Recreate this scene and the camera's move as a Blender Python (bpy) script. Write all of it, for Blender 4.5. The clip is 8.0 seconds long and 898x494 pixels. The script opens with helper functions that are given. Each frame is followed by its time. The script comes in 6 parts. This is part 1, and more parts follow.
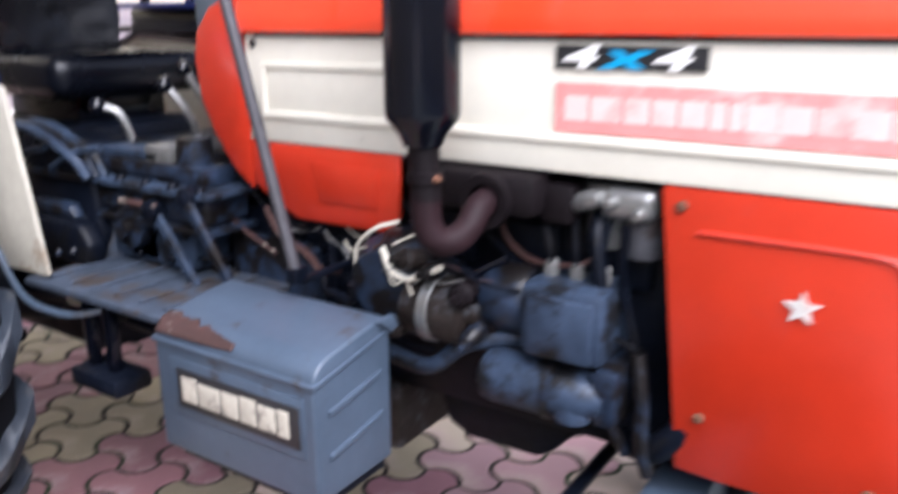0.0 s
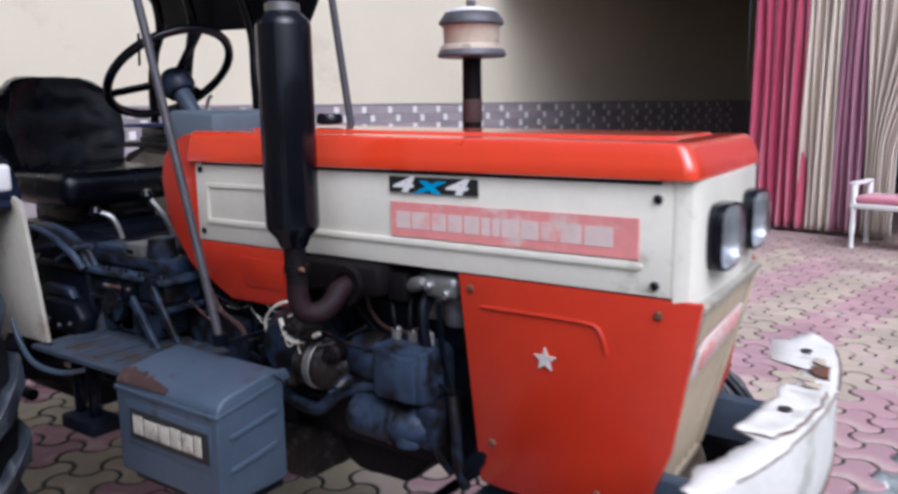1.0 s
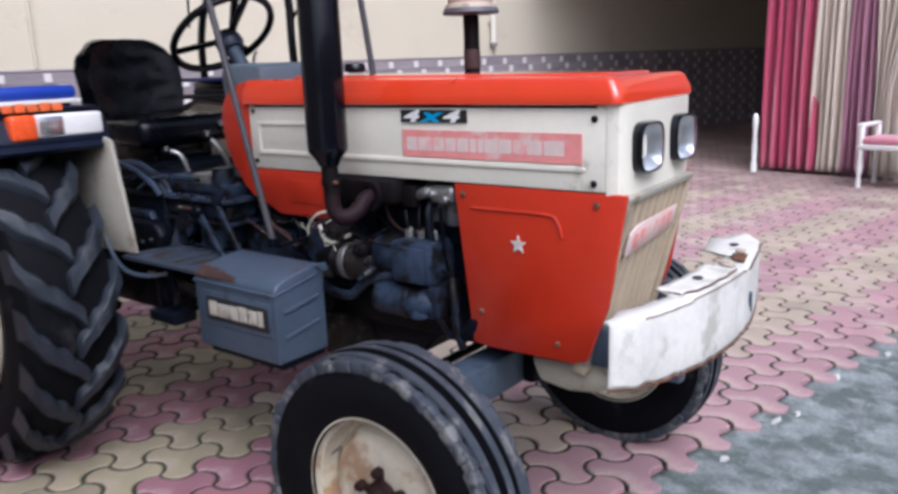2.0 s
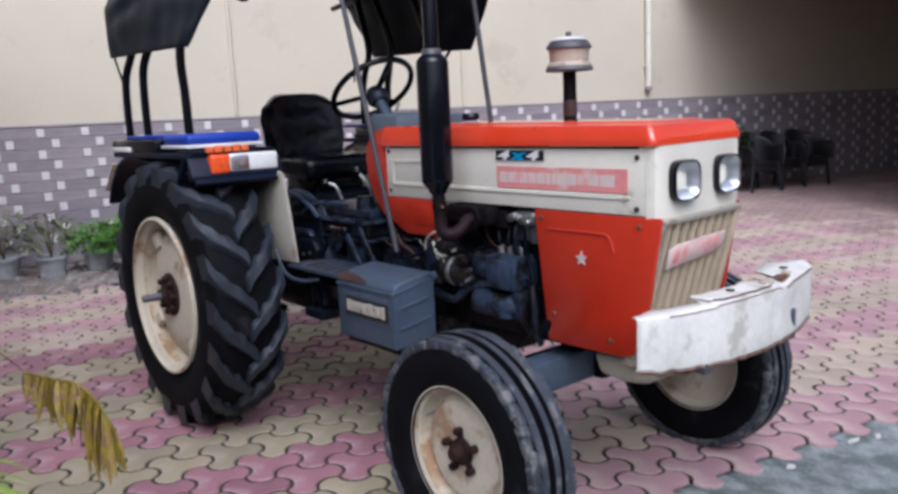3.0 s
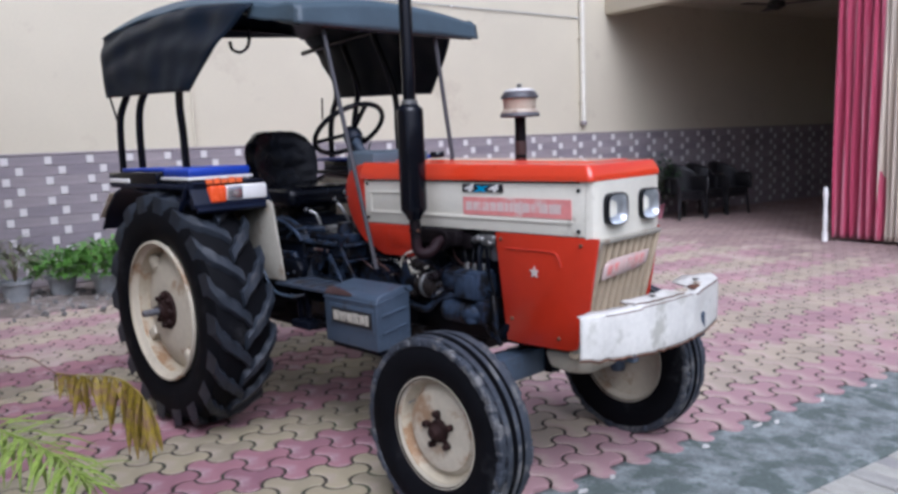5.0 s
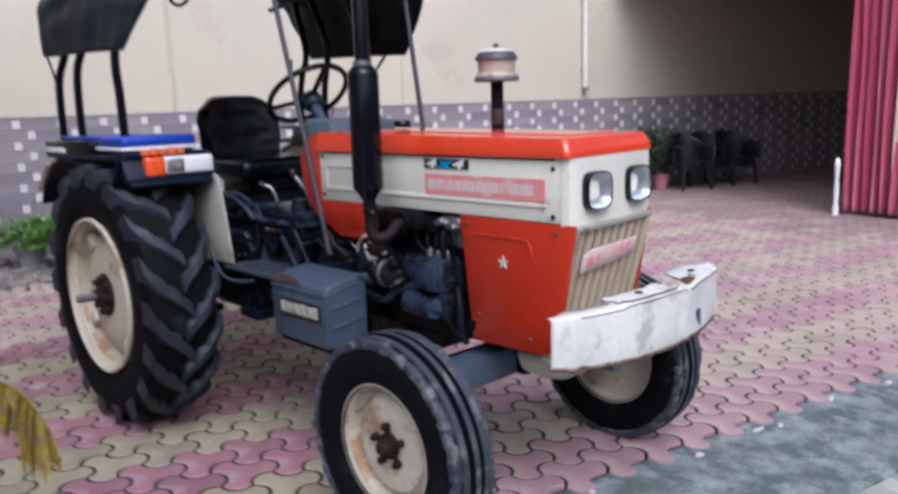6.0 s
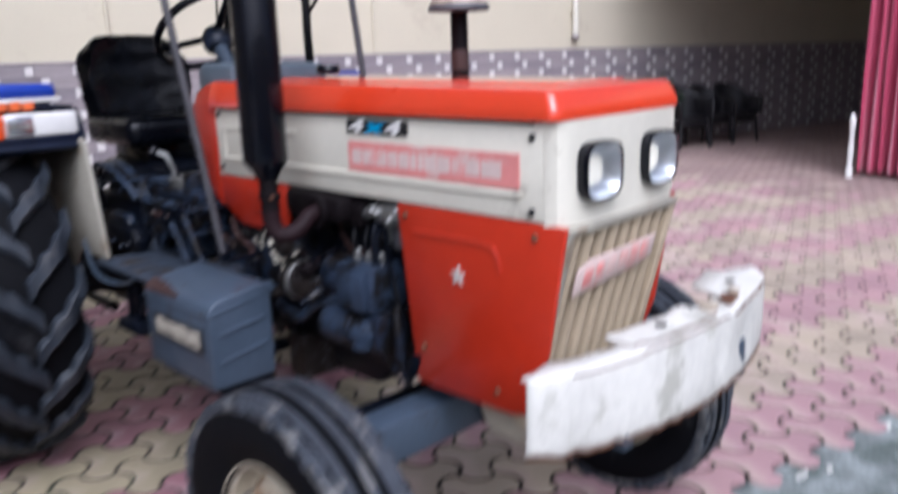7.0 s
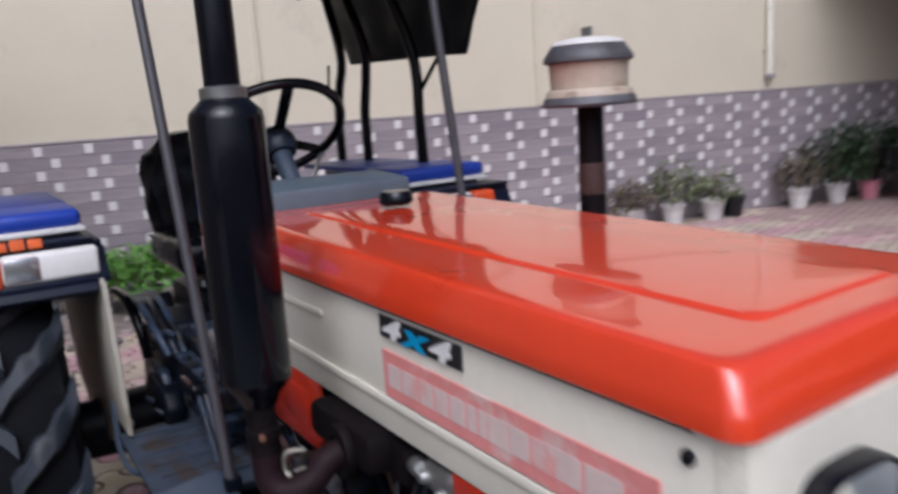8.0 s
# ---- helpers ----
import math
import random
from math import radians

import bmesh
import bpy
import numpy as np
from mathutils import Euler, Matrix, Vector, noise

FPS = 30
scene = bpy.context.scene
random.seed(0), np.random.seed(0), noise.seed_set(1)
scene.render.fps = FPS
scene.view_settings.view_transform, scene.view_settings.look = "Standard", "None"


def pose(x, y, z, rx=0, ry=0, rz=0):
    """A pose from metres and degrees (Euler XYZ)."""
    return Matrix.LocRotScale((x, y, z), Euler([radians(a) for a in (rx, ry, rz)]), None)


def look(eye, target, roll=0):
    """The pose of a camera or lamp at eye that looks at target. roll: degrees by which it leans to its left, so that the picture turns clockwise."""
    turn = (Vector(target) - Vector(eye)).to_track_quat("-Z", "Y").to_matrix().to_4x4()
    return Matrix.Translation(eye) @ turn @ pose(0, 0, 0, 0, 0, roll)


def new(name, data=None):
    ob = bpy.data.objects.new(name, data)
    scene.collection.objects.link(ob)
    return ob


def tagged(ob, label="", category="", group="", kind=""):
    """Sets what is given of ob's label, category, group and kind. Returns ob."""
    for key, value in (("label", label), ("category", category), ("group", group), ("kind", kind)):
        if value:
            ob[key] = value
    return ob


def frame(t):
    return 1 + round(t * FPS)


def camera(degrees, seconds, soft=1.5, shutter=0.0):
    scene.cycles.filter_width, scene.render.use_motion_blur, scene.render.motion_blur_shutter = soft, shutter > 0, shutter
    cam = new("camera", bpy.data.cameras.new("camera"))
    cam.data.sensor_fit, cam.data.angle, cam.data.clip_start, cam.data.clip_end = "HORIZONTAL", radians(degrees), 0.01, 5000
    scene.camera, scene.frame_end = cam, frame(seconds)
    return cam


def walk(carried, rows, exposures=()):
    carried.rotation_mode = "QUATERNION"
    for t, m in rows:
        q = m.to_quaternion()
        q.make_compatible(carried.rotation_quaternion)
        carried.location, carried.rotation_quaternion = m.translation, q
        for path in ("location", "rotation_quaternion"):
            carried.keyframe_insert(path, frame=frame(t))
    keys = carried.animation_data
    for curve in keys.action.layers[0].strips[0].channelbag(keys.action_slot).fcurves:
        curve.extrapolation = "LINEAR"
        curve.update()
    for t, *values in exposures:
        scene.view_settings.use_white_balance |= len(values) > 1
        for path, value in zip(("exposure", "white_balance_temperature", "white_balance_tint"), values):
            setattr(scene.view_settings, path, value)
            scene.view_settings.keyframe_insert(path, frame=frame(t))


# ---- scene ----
cam = camera(59.0, 8.0, soft=3.0, shutter=0.6)
PATH = [
    (0, (2.057, -1.356, 1.276), (1.01, 0.257, 0.726), -0.1),
    (0.2, (2.162, -1.428, 1.289), (1.153, 0.239, 0.841), 0.1),
    (0.3, (2.232, -1.431, 1.344), (1.164, 0.193, 0.872), -2.1),
    (0.5, (2.349, -1.471, 1.37), (1.242, 0.153, 0.996), -2.6),
    (0.7, (2.47, -1.503, 1.37), (1.377, 0.137, 1.028), -1.3),
    (0.8, (2.52, -1.514, 1.38), (1.403, 0.106, 1.019), -1.5),
    (1, (2.617, -1.553, 1.381), (1.469, 0.048, 1.036), -0.9),
    (1.2, (2.695, -1.616, 1.376), (1.559, -0.017, 0.986), -0.8),
    (2.3, (3.146, -1.988, 1.358), (1.866, -0.516, 0.915), -2.9),
    (2.5, (3.262, -2.011, 1.363), (1.892, -0.604, 0.987), -2.6),
    (2.7, (3.371, -2.076, 1.365), (1.924, -0.725, 1.079), -2.2),
    (2.8, (3.434, -2.111, 1.368), (1.974, -0.772, 1.09), -2.1),
    (3, (3.548, -2.154, 1.373), (2.029, -0.896, 1.042), -2.7),
    (3.2, (3.593, -2.21, 1.389), (2.113, -0.908, 1.054), -2.7),
    (3.3, (3.624, -2.231, 1.388), (2.154, -0.912, 1.07), -2.5),
    (3.5, (3.685, -2.297, 1.405), (2.239, -0.95, 1.096), -1.3),
    (3.8, (3.731, -2.441, 1.404), (2.281, -1.093, 1.122), -1.5),
    (4, (3.793, -2.518, 1.4), (2.35, -1.154, 1.158), -1.2),
    (4.2, (3.817, -2.583, 1.406), (2.388, -1.206, 1.16), -1.7),
    (4.5, (3.865, -2.622, 1.412), (2.443, -1.241, 1.149), -2.4),
    (4.7, (3.873, -2.631, 1.422), (2.454, -1.245, 1.166), -2.2),
    (5.8, (3.747, -2.334, 1.427), (2.316, -0.976, 1.097), -2.4),
    (6, (3.678, -2.194, 1.428), (2.255, -0.834, 1.076), -1.9),
    (6.3, (3.539, -2.019, 1.384), (2.128, -0.687, 0.902), -0.6),
    (6.5, (3.432, -1.864, 1.358), (2.013, -0.566, 0.808), -0.4),
    (6.6, (3.331, -1.795, 1.349), (1.916, -0.481, 0.827), 0.5),
    (6.7, (3.253, -1.728, 1.356), (1.878, -0.385, 0.804), -0.2),
    (6.8, (3.198, -1.649, 1.368), (1.81, -0.317, 0.82), -1.6),
    (7, (3.13, -1.48, 1.381), (1.743, -0.116, 0.917), -1.8),
    (7.2, (3.022, -1.294, 1.387), (1.606, 0.067, 1.015), 1.4),
    (7.3, (2.982, -1.186, 1.4), (1.54, 0.152, 1.039), 1.6),
    (7.5, (2.882, -1.015, 1.458), (1.341, 0.207, 1.09), 0.6),
    (7.7, (2.738, -0.886, 1.512), (1.211, 0.354, 1.148), -0.0),
    (7.8, (2.676, -0.839, 1.517), (1.081, 0.319, 1.182), -1.1),
    (8, (2.581, -0.764, 1.545), (0.902, 0.264, 1.19), -4.0),
]
EXPOSURES = [(0.0, 1.50, 5450, 12), (0.5, 0.86, 5300, 12), (1.0, 0.34, 5200, 12), (2.5, 0.40, 5330, 12), (3.0, 0.20, 5250, 12), (4.5, 0.18, 5130, 12), (6.5, 0.18, 5220, 12), (7.0, 0.36, 5250, 12), (7.5, 0.02, 5200, 12), (8.0, -0.06, 5400, 12)]
walk(cam, [(t, look(eye, target, roll)) for t, eye, target, roll in PATH], EXPOSURES)

# world: the tractor stands along x, its rear axle at x = 0; the yard is turned against it
YARD_TURN = -11.5
YARD = pose(0, 0, 0, 0, 0, YARD_TURN)

# ---- light ----
world = bpy.data.worlds.new("overcast_sky")
scene.world = world
world.use_nodes = True
wn = world.node_tree.nodes
sky = wn.new("ShaderNodeTexSky")
sky.sky_type = "NISHITA"
sky.sun_disc = False
sky.sun_elevation = radians(51)
sky.sun_rotation = radians(122)
sky.air_density, sky.dust_density, sky.ozone_density = 0.3, 9.0, 1.0
wn["Background"].inputs["Strength"].default_value = 0.145
world.node_tree.links.new(sky.outputs["Color"], wn["Background"].inputs["Color"])
sun = new("sun", bpy.data.lights.new("sun", "SUN"))
sun.data.energy, sun.data.angle, sun.data.color = 1.15, radians(60), (1.0, 0.94, 0.85)
sun.matrix_world = look((8.5, -5.3, 12.3), (0, 0, 0))


# ---- materials ----
def material(name, base, rough=0.6, metal=0.0, vary=0.15, scale=6.0, fine=60.0, bump=0.1, second=None, patches=0.0,
             patch_scale=3.0, coat=0.0, coat_rough=0.12, per_piece=0.0, spec=0.5, stretch=(1, 1, 1), cloth=0.0):
    """A surface with a base colour, large and fine variation, an optional second colour in patches, and relief."""
    m = bpy.data.materials.new(name)
    m.use_nodes = True
    t = m.node_tree
    n, l = t.nodes, t.links
    b = n["Principled BSDF"]
    coord = n.new("ShaderNodeTexCoord")
    mapping = n.new("ShaderNodeMapping")
    mapping.inputs["Scale"].default_value = stretch
    l.new(coord.outputs["Object"], mapping.inputs["Vector"])
    vec = mapping.outputs["Vector"]

    def noise_tex(sc, detail, roughness=0.6):
        x = n.new("ShaderNodeTexNoise")
        x.inputs["Scale"].default_value, x.inputs["Detail"].default_value, x.inputs["Roughness"].default_value = sc, detail, roughness
        l.new(vec, x.inputs["Vector"])
        return x.outputs["Fac"]

    def ramp(fac, lo, hi, c0, c1):
        r = n.new("ShaderNodeValToRGB")
        r.color_ramp.elements[0].position, r.color_ramp.elements[1].position = lo, hi
        r.color_ramp.elements[0].color, r.color_ramp.elements[1].color = (*c0, 1), (*c1, 1)
        l.new(fac, r.inputs["Fac"])
        return r.outputs["Color"]

    def mix(kind, fac, a, c):
        x = n.new("ShaderNodeMix")
        x.data_type, x.blend_type = "RGBA", kind
        if isinstance(fac, float):
            x.inputs[0].default_value = fac
        else:
            l.new(fac, x.inputs[0])
        l.new(a, x.inputs[6])
        l.new(c, x.inputs[7])
        return x.outputs[2]

    big, small = noise_tex(scale, 5), noise_tex(fine, 4)
    dark = tuple(c * (1 - vary) for c in base)
    light = tuple(min(1, c * (1 + vary * 0.7)) for c in base)
    col = ramp(big, 0.3, 0.7, dark, light)
    grain = ramp(small, 0.3, 0.75, (1 - vary,) * 3, (1.0,) * 3)
    col = mix("MULTIPLY", 0.8, col, grain)
    if per_piece:
        info = n.new("ShaderNodeObjectInfo")
        col = mix("MULTIPLY", 1.0, col, ramp(info.outputs["Random"], 0.0, 1.0, (1 - per_piece, 1 - per_piece, 1 - per_piece * 0.8), (1, 1, 1)))
    if second:
        p = n.new("ShaderNodeTexNoise")
        p.inputs["Scale"].default_value, p.inputs["Detail"].default_value, p.inputs["Roughness"].default_value = patch_scale, 8, 0.65
        l.new(vec, p.inputs["Vector"])
        mask = ramp(p.outputs["Fac"], 0.62 - patches * 0.35, 0.70 - patches * 0.3, (0, 0, 0), (1, 1, 1))
        flat = n.new("ShaderNodeRGB")
        flat.outputs[0].default_value = (*second, 1)
        tint = mix("MULTIPLY", 0.6, flat.outputs[0], grain)
        col = mix("MIX", mask, col, tint)
    l.new(col, b.inputs["Base Color"])
    rr = n.new("ShaderNodeMapRange")
    rr.inputs["To Min"].default_value, rr.inputs["To Max"].default_value = max(0.02, rough - 0.1), min(1, rough + 0.12)
    l.new(big, rr.inputs["Value"])
    l.new(rr.outputs["Result"], b.inputs["Roughness"])
    b.inputs["Metallic"].default_value = metal
    b.inputs["Specular IOR Level"].default_value = spec
    b.inputs["Coat Weight"].default_value = coat
    b.inputs["Coat Roughness"].default_value = coat_rough
    b.inputs["Sheen Weight"].default_value = cloth
    if bump:
        bp = n.new("ShaderNodeBump")
        bp.inputs["Strength"].default_value, bp.inputs["Distance"].default_value = bump, 0.004
        l.new(small, bp.inputs["Height"])
        l.new(bp.outputs["Normal"], b.inputs["Normal"])
    return m


# Side red is darker than the top's: weaker light on uprights put into colour.
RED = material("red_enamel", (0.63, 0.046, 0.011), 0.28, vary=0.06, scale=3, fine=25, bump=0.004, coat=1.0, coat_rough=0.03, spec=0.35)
RED_SIDE = material("dull_shaded_red_enamel", (0.44, 0.026, 0.007), 0.34, vary=0.10, scale=3, fine=25, bump=0.01, coat=0.5, coat_rough=0.16, spec=0.3, second=(0.40, 0.035, 0.02), patches=0.12, patch_scale=3)
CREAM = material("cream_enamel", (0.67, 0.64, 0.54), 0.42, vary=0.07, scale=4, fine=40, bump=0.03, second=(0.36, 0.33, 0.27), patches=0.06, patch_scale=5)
# Darker cream: shade under the fender put into the colour, besides stains.
CREAM_DULL_SHADED = material("dull_shaded_cream_enamel", (0.34, 0.32, 0.265), 0.5, vary=0.12, scale=5, fine=40, bump=0.05, second=(0.20, 0.15, 0.10), patches=0.14, patch_scale=6)
RIM = material("rim_enamel", (0.53, 0.48, 0.37), 0.5, vary=0.16, scale=4, fine=40, bump=0.06, second=(0.30, 0.20, 0.115), patches=0.15, patch_scale=4)
RIM_RUST = material("rusty_rim_enamel", (0.50, 0.44, 0.32), 0.6, vary=0.2, scale=5, fine=50, bump=0.1, second=(0.31, 0.19, 0.095), patches=0.34, patch_scale=5)
BUMPER = material("bumper_enamel", (0.68, 0.665, 0.61), 0.48, vary=0.13, scale=5, fine=40, bump=0.15, second=(0.46, 0.45, 0.39), patches=0.22, patch_scale=6)
RUST = material("rust", (0.13, 0.055, 0.028), 0.85, vary=0.4, scale=15, fine=90, bump=0.4)
MAROON = material("old_brown_rust", (0.055, 0.022, 0.018), 0.7, vary=0.4, scale=18, fine=90, bump=0.3, second=(0.30, 0.26, 0.22), patches=0.16, patch_scale=16)
DASH = material("faded_grey_enamel", (0.085, 0.11, 0.135), 0.5, vary=0.15, scale=5, fine=50, bump=0.06)
SCRATCH = material("bare_rusty_metal", (0.040, 0.016, 0.013), 0.7, vary=0.4, scale=25, fine=90, bump=0.2, second=(0.16, 0.13, 0.12), patches=0.1, patch_scale=18)
HUB = material("hub_grease", (0.024, 0.010, 0.008), 0.75, spec=0.2, vary=0.4, scale=20, fine=90, bump=0.3)
TYRE = material("tyre_rubber", (0.004, 0.0043, 0.006), 0.7, spec=0.10, vary=0.35, scale=6, fine=50, bump=0.3, second=(0.022, 0.022, 0.024), patches=0.12, patch_scale=5)
TREAD = material("worn_tread", (0.024, 0.030, 0.041), 0.5, spec=0.3, vary=0.35, scale=8, fine=60, bump=0.4, second=(0.045, 0.046, 0.050), patches=0.14, patch_scale=9)
FRONT_TREAD = material("dusty_ribbed_tread", (0.046, 0.053, 0.067), 0.6, spec=0.3, vary=0.3, scale=8, fine=60, bump=0.35, second=(0.15, 0.148, 0.145), patches=0.28, patch_scale=13)
BLACK = material("black_paint", (0.0025, 0.003, 0.006), 0.14, spec=0.32, vary=0.3, scale=6, fine=40, bump=0.04)
ELBOW = material("rusty_exhaust_elbow", (0.016, 0.007, 0.009), 0.6, spec=0.15, vary=0.35, scale=14, fine=70, bump=0.25)
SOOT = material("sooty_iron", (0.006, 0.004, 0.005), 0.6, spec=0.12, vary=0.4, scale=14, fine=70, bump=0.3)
GREY = material("grey_blue_enamel", (0.050, 0.070, 0.102), 0.42, vary=0.16, scale=5, fine=50, bump=0.08, second=(0.03, 0.026, 0.026), patches=0.1, patch_scale=9)
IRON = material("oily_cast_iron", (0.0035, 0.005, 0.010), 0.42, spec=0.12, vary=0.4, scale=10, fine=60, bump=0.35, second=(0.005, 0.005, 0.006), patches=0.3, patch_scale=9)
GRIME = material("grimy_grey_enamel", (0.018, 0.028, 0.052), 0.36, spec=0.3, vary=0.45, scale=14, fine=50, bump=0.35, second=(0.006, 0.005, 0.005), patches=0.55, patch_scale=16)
PUMP = material("worn_grey_blue_enamel", (0.030, 0.044, 0.074), 0.42, spec=0.22, vary=0.3, scale=10, fine=50, bump=0.2, second=(0.007, 0.007, 0.008), patches=0.36, patch_scale=14)
DUSTY = material("dusty_grey_plate", (0.043, 0.055, 0.078), 0.6, spec=0.2, vary=0.4, scale=12, fine=60, bump=0.3, second=(0.038, 0.031, 0.028), patches=0.35, patch_scale=13)
MURK = material("oily_brown_casting", (0.020, 0.015, 0.013), 0.5, spec=0.2, vary=0.5, scale=22, fine=70, bump=0.5, second=(0.05, 0.052, 0.058), patches=0.2, patch_scale=22)
RIM_DARK = material("dull_dark_sheet", (0.085, 0.085, 0.095), 0.5, vary=0.25, scale=9, fine=60, bump=0.1, second=(0.04, 0.03, 0.028), patches=0.2, patch_scale=12)
TAN = material("stained_tan_sheet", (0.46, 0.39, 0.30), 0.5, vary=0.15, scale=9, fine=60, bump=0.06, second=(0.22, 0.16, 0.11), patches=0.2, patch_scale=13)
MIRROR = material("lamp_reflector", (0.66, 0.68, 0.70), 0.34, 1.0, vary=0.04, scale=30, fine=45, bump=0.05)
STEEL = material("dull_steel", (0.32, 0.32, 0.31), 0.4, 0.8, vary=0.25, scale=15, fine=70, bump=0.1)
NAVY = material("navy_enamel", (0.004, 0.007, 0.02), 0.4, spec=0.2, vary=0.2, scale=6, fine=50, bump=0.05)
ROD = material("brown_grey_rod", (0.042, 0.040, 0.046), 0.5, vary=0.25, scale=12, fine=60, bump=0.1)
VINYL = material("black_vinyl", (0.0025, 0.0032, 0.006), 0.26, spec=0.3, vary=0.3, scale=6, fine=120, bump=0.15)
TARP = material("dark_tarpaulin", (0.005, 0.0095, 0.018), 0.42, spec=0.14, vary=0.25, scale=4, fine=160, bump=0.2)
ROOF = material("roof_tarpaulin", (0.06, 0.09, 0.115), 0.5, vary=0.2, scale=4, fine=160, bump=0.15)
BLUE = material("blue_vinyl", (0.012, 0.045, 0.36), 0.45, vary=0.15, scale=6, fine=90, bump=0.1)
ORANGE = material("orange_lens", (0.75, 0.09, 0.015), 0.25, vary=0.1, scale=20, fine=60, bump=0.02, coat=0.4)
WHITE = material("white_paint", (0.74, 0.73, 0.70), 0.5, vary=0.07, scale=6, fine=50, bump=0.04)
DECAL_PINK = material("faded_red_decal", (0.70, 0.26, 0.24), 0.5, vary=0.1, scale=9, fine=60, bump=0.02, second=(0.66, 0.48, 0.44), patches=0.3, patch_scale=7)
DECAL_PALE = material("faded_white_decal", (0.66, 0.52, 0.48), 0.5, vary=0.1, scale=9, fine=60, bump=0.02, second=(0.68, 0.36, 0.33), patches=0.25, patch_scale=8)
PLATE_STAR = material("worn_white_decal", (0.58, 0.54, 0.50), 0.5, vary=0.15, scale=30, fine=60, bump=0.03, second=(0.50, 0.20, 0.17), patches=0.2, patch_scale=40)
DECAL_BLACK = material("black_decal", (0.015, 0.015, 0.017), 0.45, vary=0.2, scale=9, fine=60, bump=0.02)
DECAL_BLUE = material("blue_decal", (0.02, 0.33, 0.62), 0.45, vary=0.1, scale=9, fine=60, bump=0.02)
LAMP_GLASS = material("lamp_lens", (0.66, 0.68, 0.70), 0.2, 0.9, vary=0.08, scale=30, fine=45, bump=0.1, coat=0.6, stretch=(1, 6, 0.6))
CLEAR = material("clear_glass", (0.95, 0.96, 0.97), 0.05, vary=0.01, bump=0.0)
CLEAR.node_tree.nodes["Principled BSDF"].inputs["Transmission Weight"].default_value = 1.0
CLEAR.node_tree.nodes["Principled BSDF"].inputs["IOR"].default_value = 1.12
GRILLE_DARK = material("grille_dark", (0.016, 0.012, 0.009), 0.8, vary=0.3, scale=8, fine=60, bump=0.2)
GRILLE_BAR = material("grille_bar", (0.48, 0.39, 0.27), 0.55, vary=0.15, scale=8, fine=60, bump=0.1)
STICKER = material("orange_sticker", (0.72, 0.14, 0.03), 0.5, vary=0.2, scale=9, fine=60, bump=0.02)
PLATE_PALE = material("worn_pale_metal", (0.44, 0.41, 0.34), 0.5, vary=0.2, scale=20, fine=60, bump=0.1, second=(0.22, 0.20, 0.17), patches=0.2, patch_scale=25)
BRASS = material("cream_cable", (0.62, 0.58, 0.48), 0.5, vary=0.15, scale=9, fine=60, bump=0.05)
WALL = material("cream_wall_paint", (0.565, 0.518, 0.398), 0.75, vary=0.05, scale=0.9, fine=35, bump=0.06, second=(0.50, 0.45, 0.345), patches=0.08, patch_scale=1.2)
TILE = material("brown_strip_tile", (0.30, 0.262, 0.268), 0.6, vary=0.16, scale=9, fine=50, bump=0.12, per_piece=0.3, stretch=(1, 0.4, 3))
CHIP = material("white_tile_chip", (0.60, 0.57, 0.56), 0.35, vary=0.06, scale=9, fine=50, bump=0.03)
GROUT = material("tile_grout", (0.29, 0.255, 0.26), 0.8, vary=0.15, scale=6, fine=60, bump=0.1)
PINK_PAVER = material("pink_paver", (0.31, 0.150, 0.172), 0.72, vary=0.16, scale=7, fine=120, bump=0.35, per_piece=0.28, second=(0.36, 0.25, 0.26), patches=0.25, patch_scale=5)
YELLOW_PAVER = material("yellow_paver", (0.335, 0.288, 0.188), 0.72, vary=0.16, scale=7, fine=120, bump=0.35, per_piece=0.28, second=(0.35, 0.29, 0.225), patches=0.25, patch_scale=5)
# Paler copies: dust, and the yard's brighter side put into the colour.
PALE_LIT_PINK = material("pale_lit_pink_paver", (0.43, 0.265, 0.275), 0.72, vary=0.16, scale=3, fine=120, bump=0.35, per_piece=0.2, second=(0.45, 0.35, 0.31), patches=0.3, patch_scale=2)
PALE_LIT_YELLOW = material("pale_lit_yellow_paver", (0.45, 0.375, 0.285), 0.72, vary=0.16, scale=3, fine=120, bump=0.35, per_piece=0.2, second=(0.45, 0.35, 0.31), patches=0.3, patch_scale=2)
MUTED_PAVER = material("muted_paver", (0.33, 0.235, 0.215), 0.75, vary=0.16, scale=2, fine=120, bump=0.35, per_piece=0.2, second=(0.36, 0.28, 0.24), patches=0.25, patch_scale=1.2)
JOINT = material("mossy_joint_sand", (0.036, 0.028, 0.020), 0.95, vary=0.4, scale=5, fine=90, bump=0.5, second=(0.04, 0.055, 0.025), patches=0.25, patch_scale=2)
CONCRETE = material("grey_concrete", (0.255, 0.285, 0.28), 0.8, vary=0.5, scale=9, fine=70, bump=1.0, second=(0.105, 0.13, 0.12), patches=0.42, patch_scale=7)
PALE_BRICK = material("pale_paving_brick", (0.42, 0.41, 0.36), 0.85, vary=0.2, scale=6, fine=80, bump=0.4, per_piece=0.3)
SOIL = material("rubbly_soil", (0.20, 0.165, 0.14), 0.95, vary=0.35, scale=7, fine=60, bump=0.8, second=(0.33, 0.28, 0.26), patches=0.3, patch_scale=6)
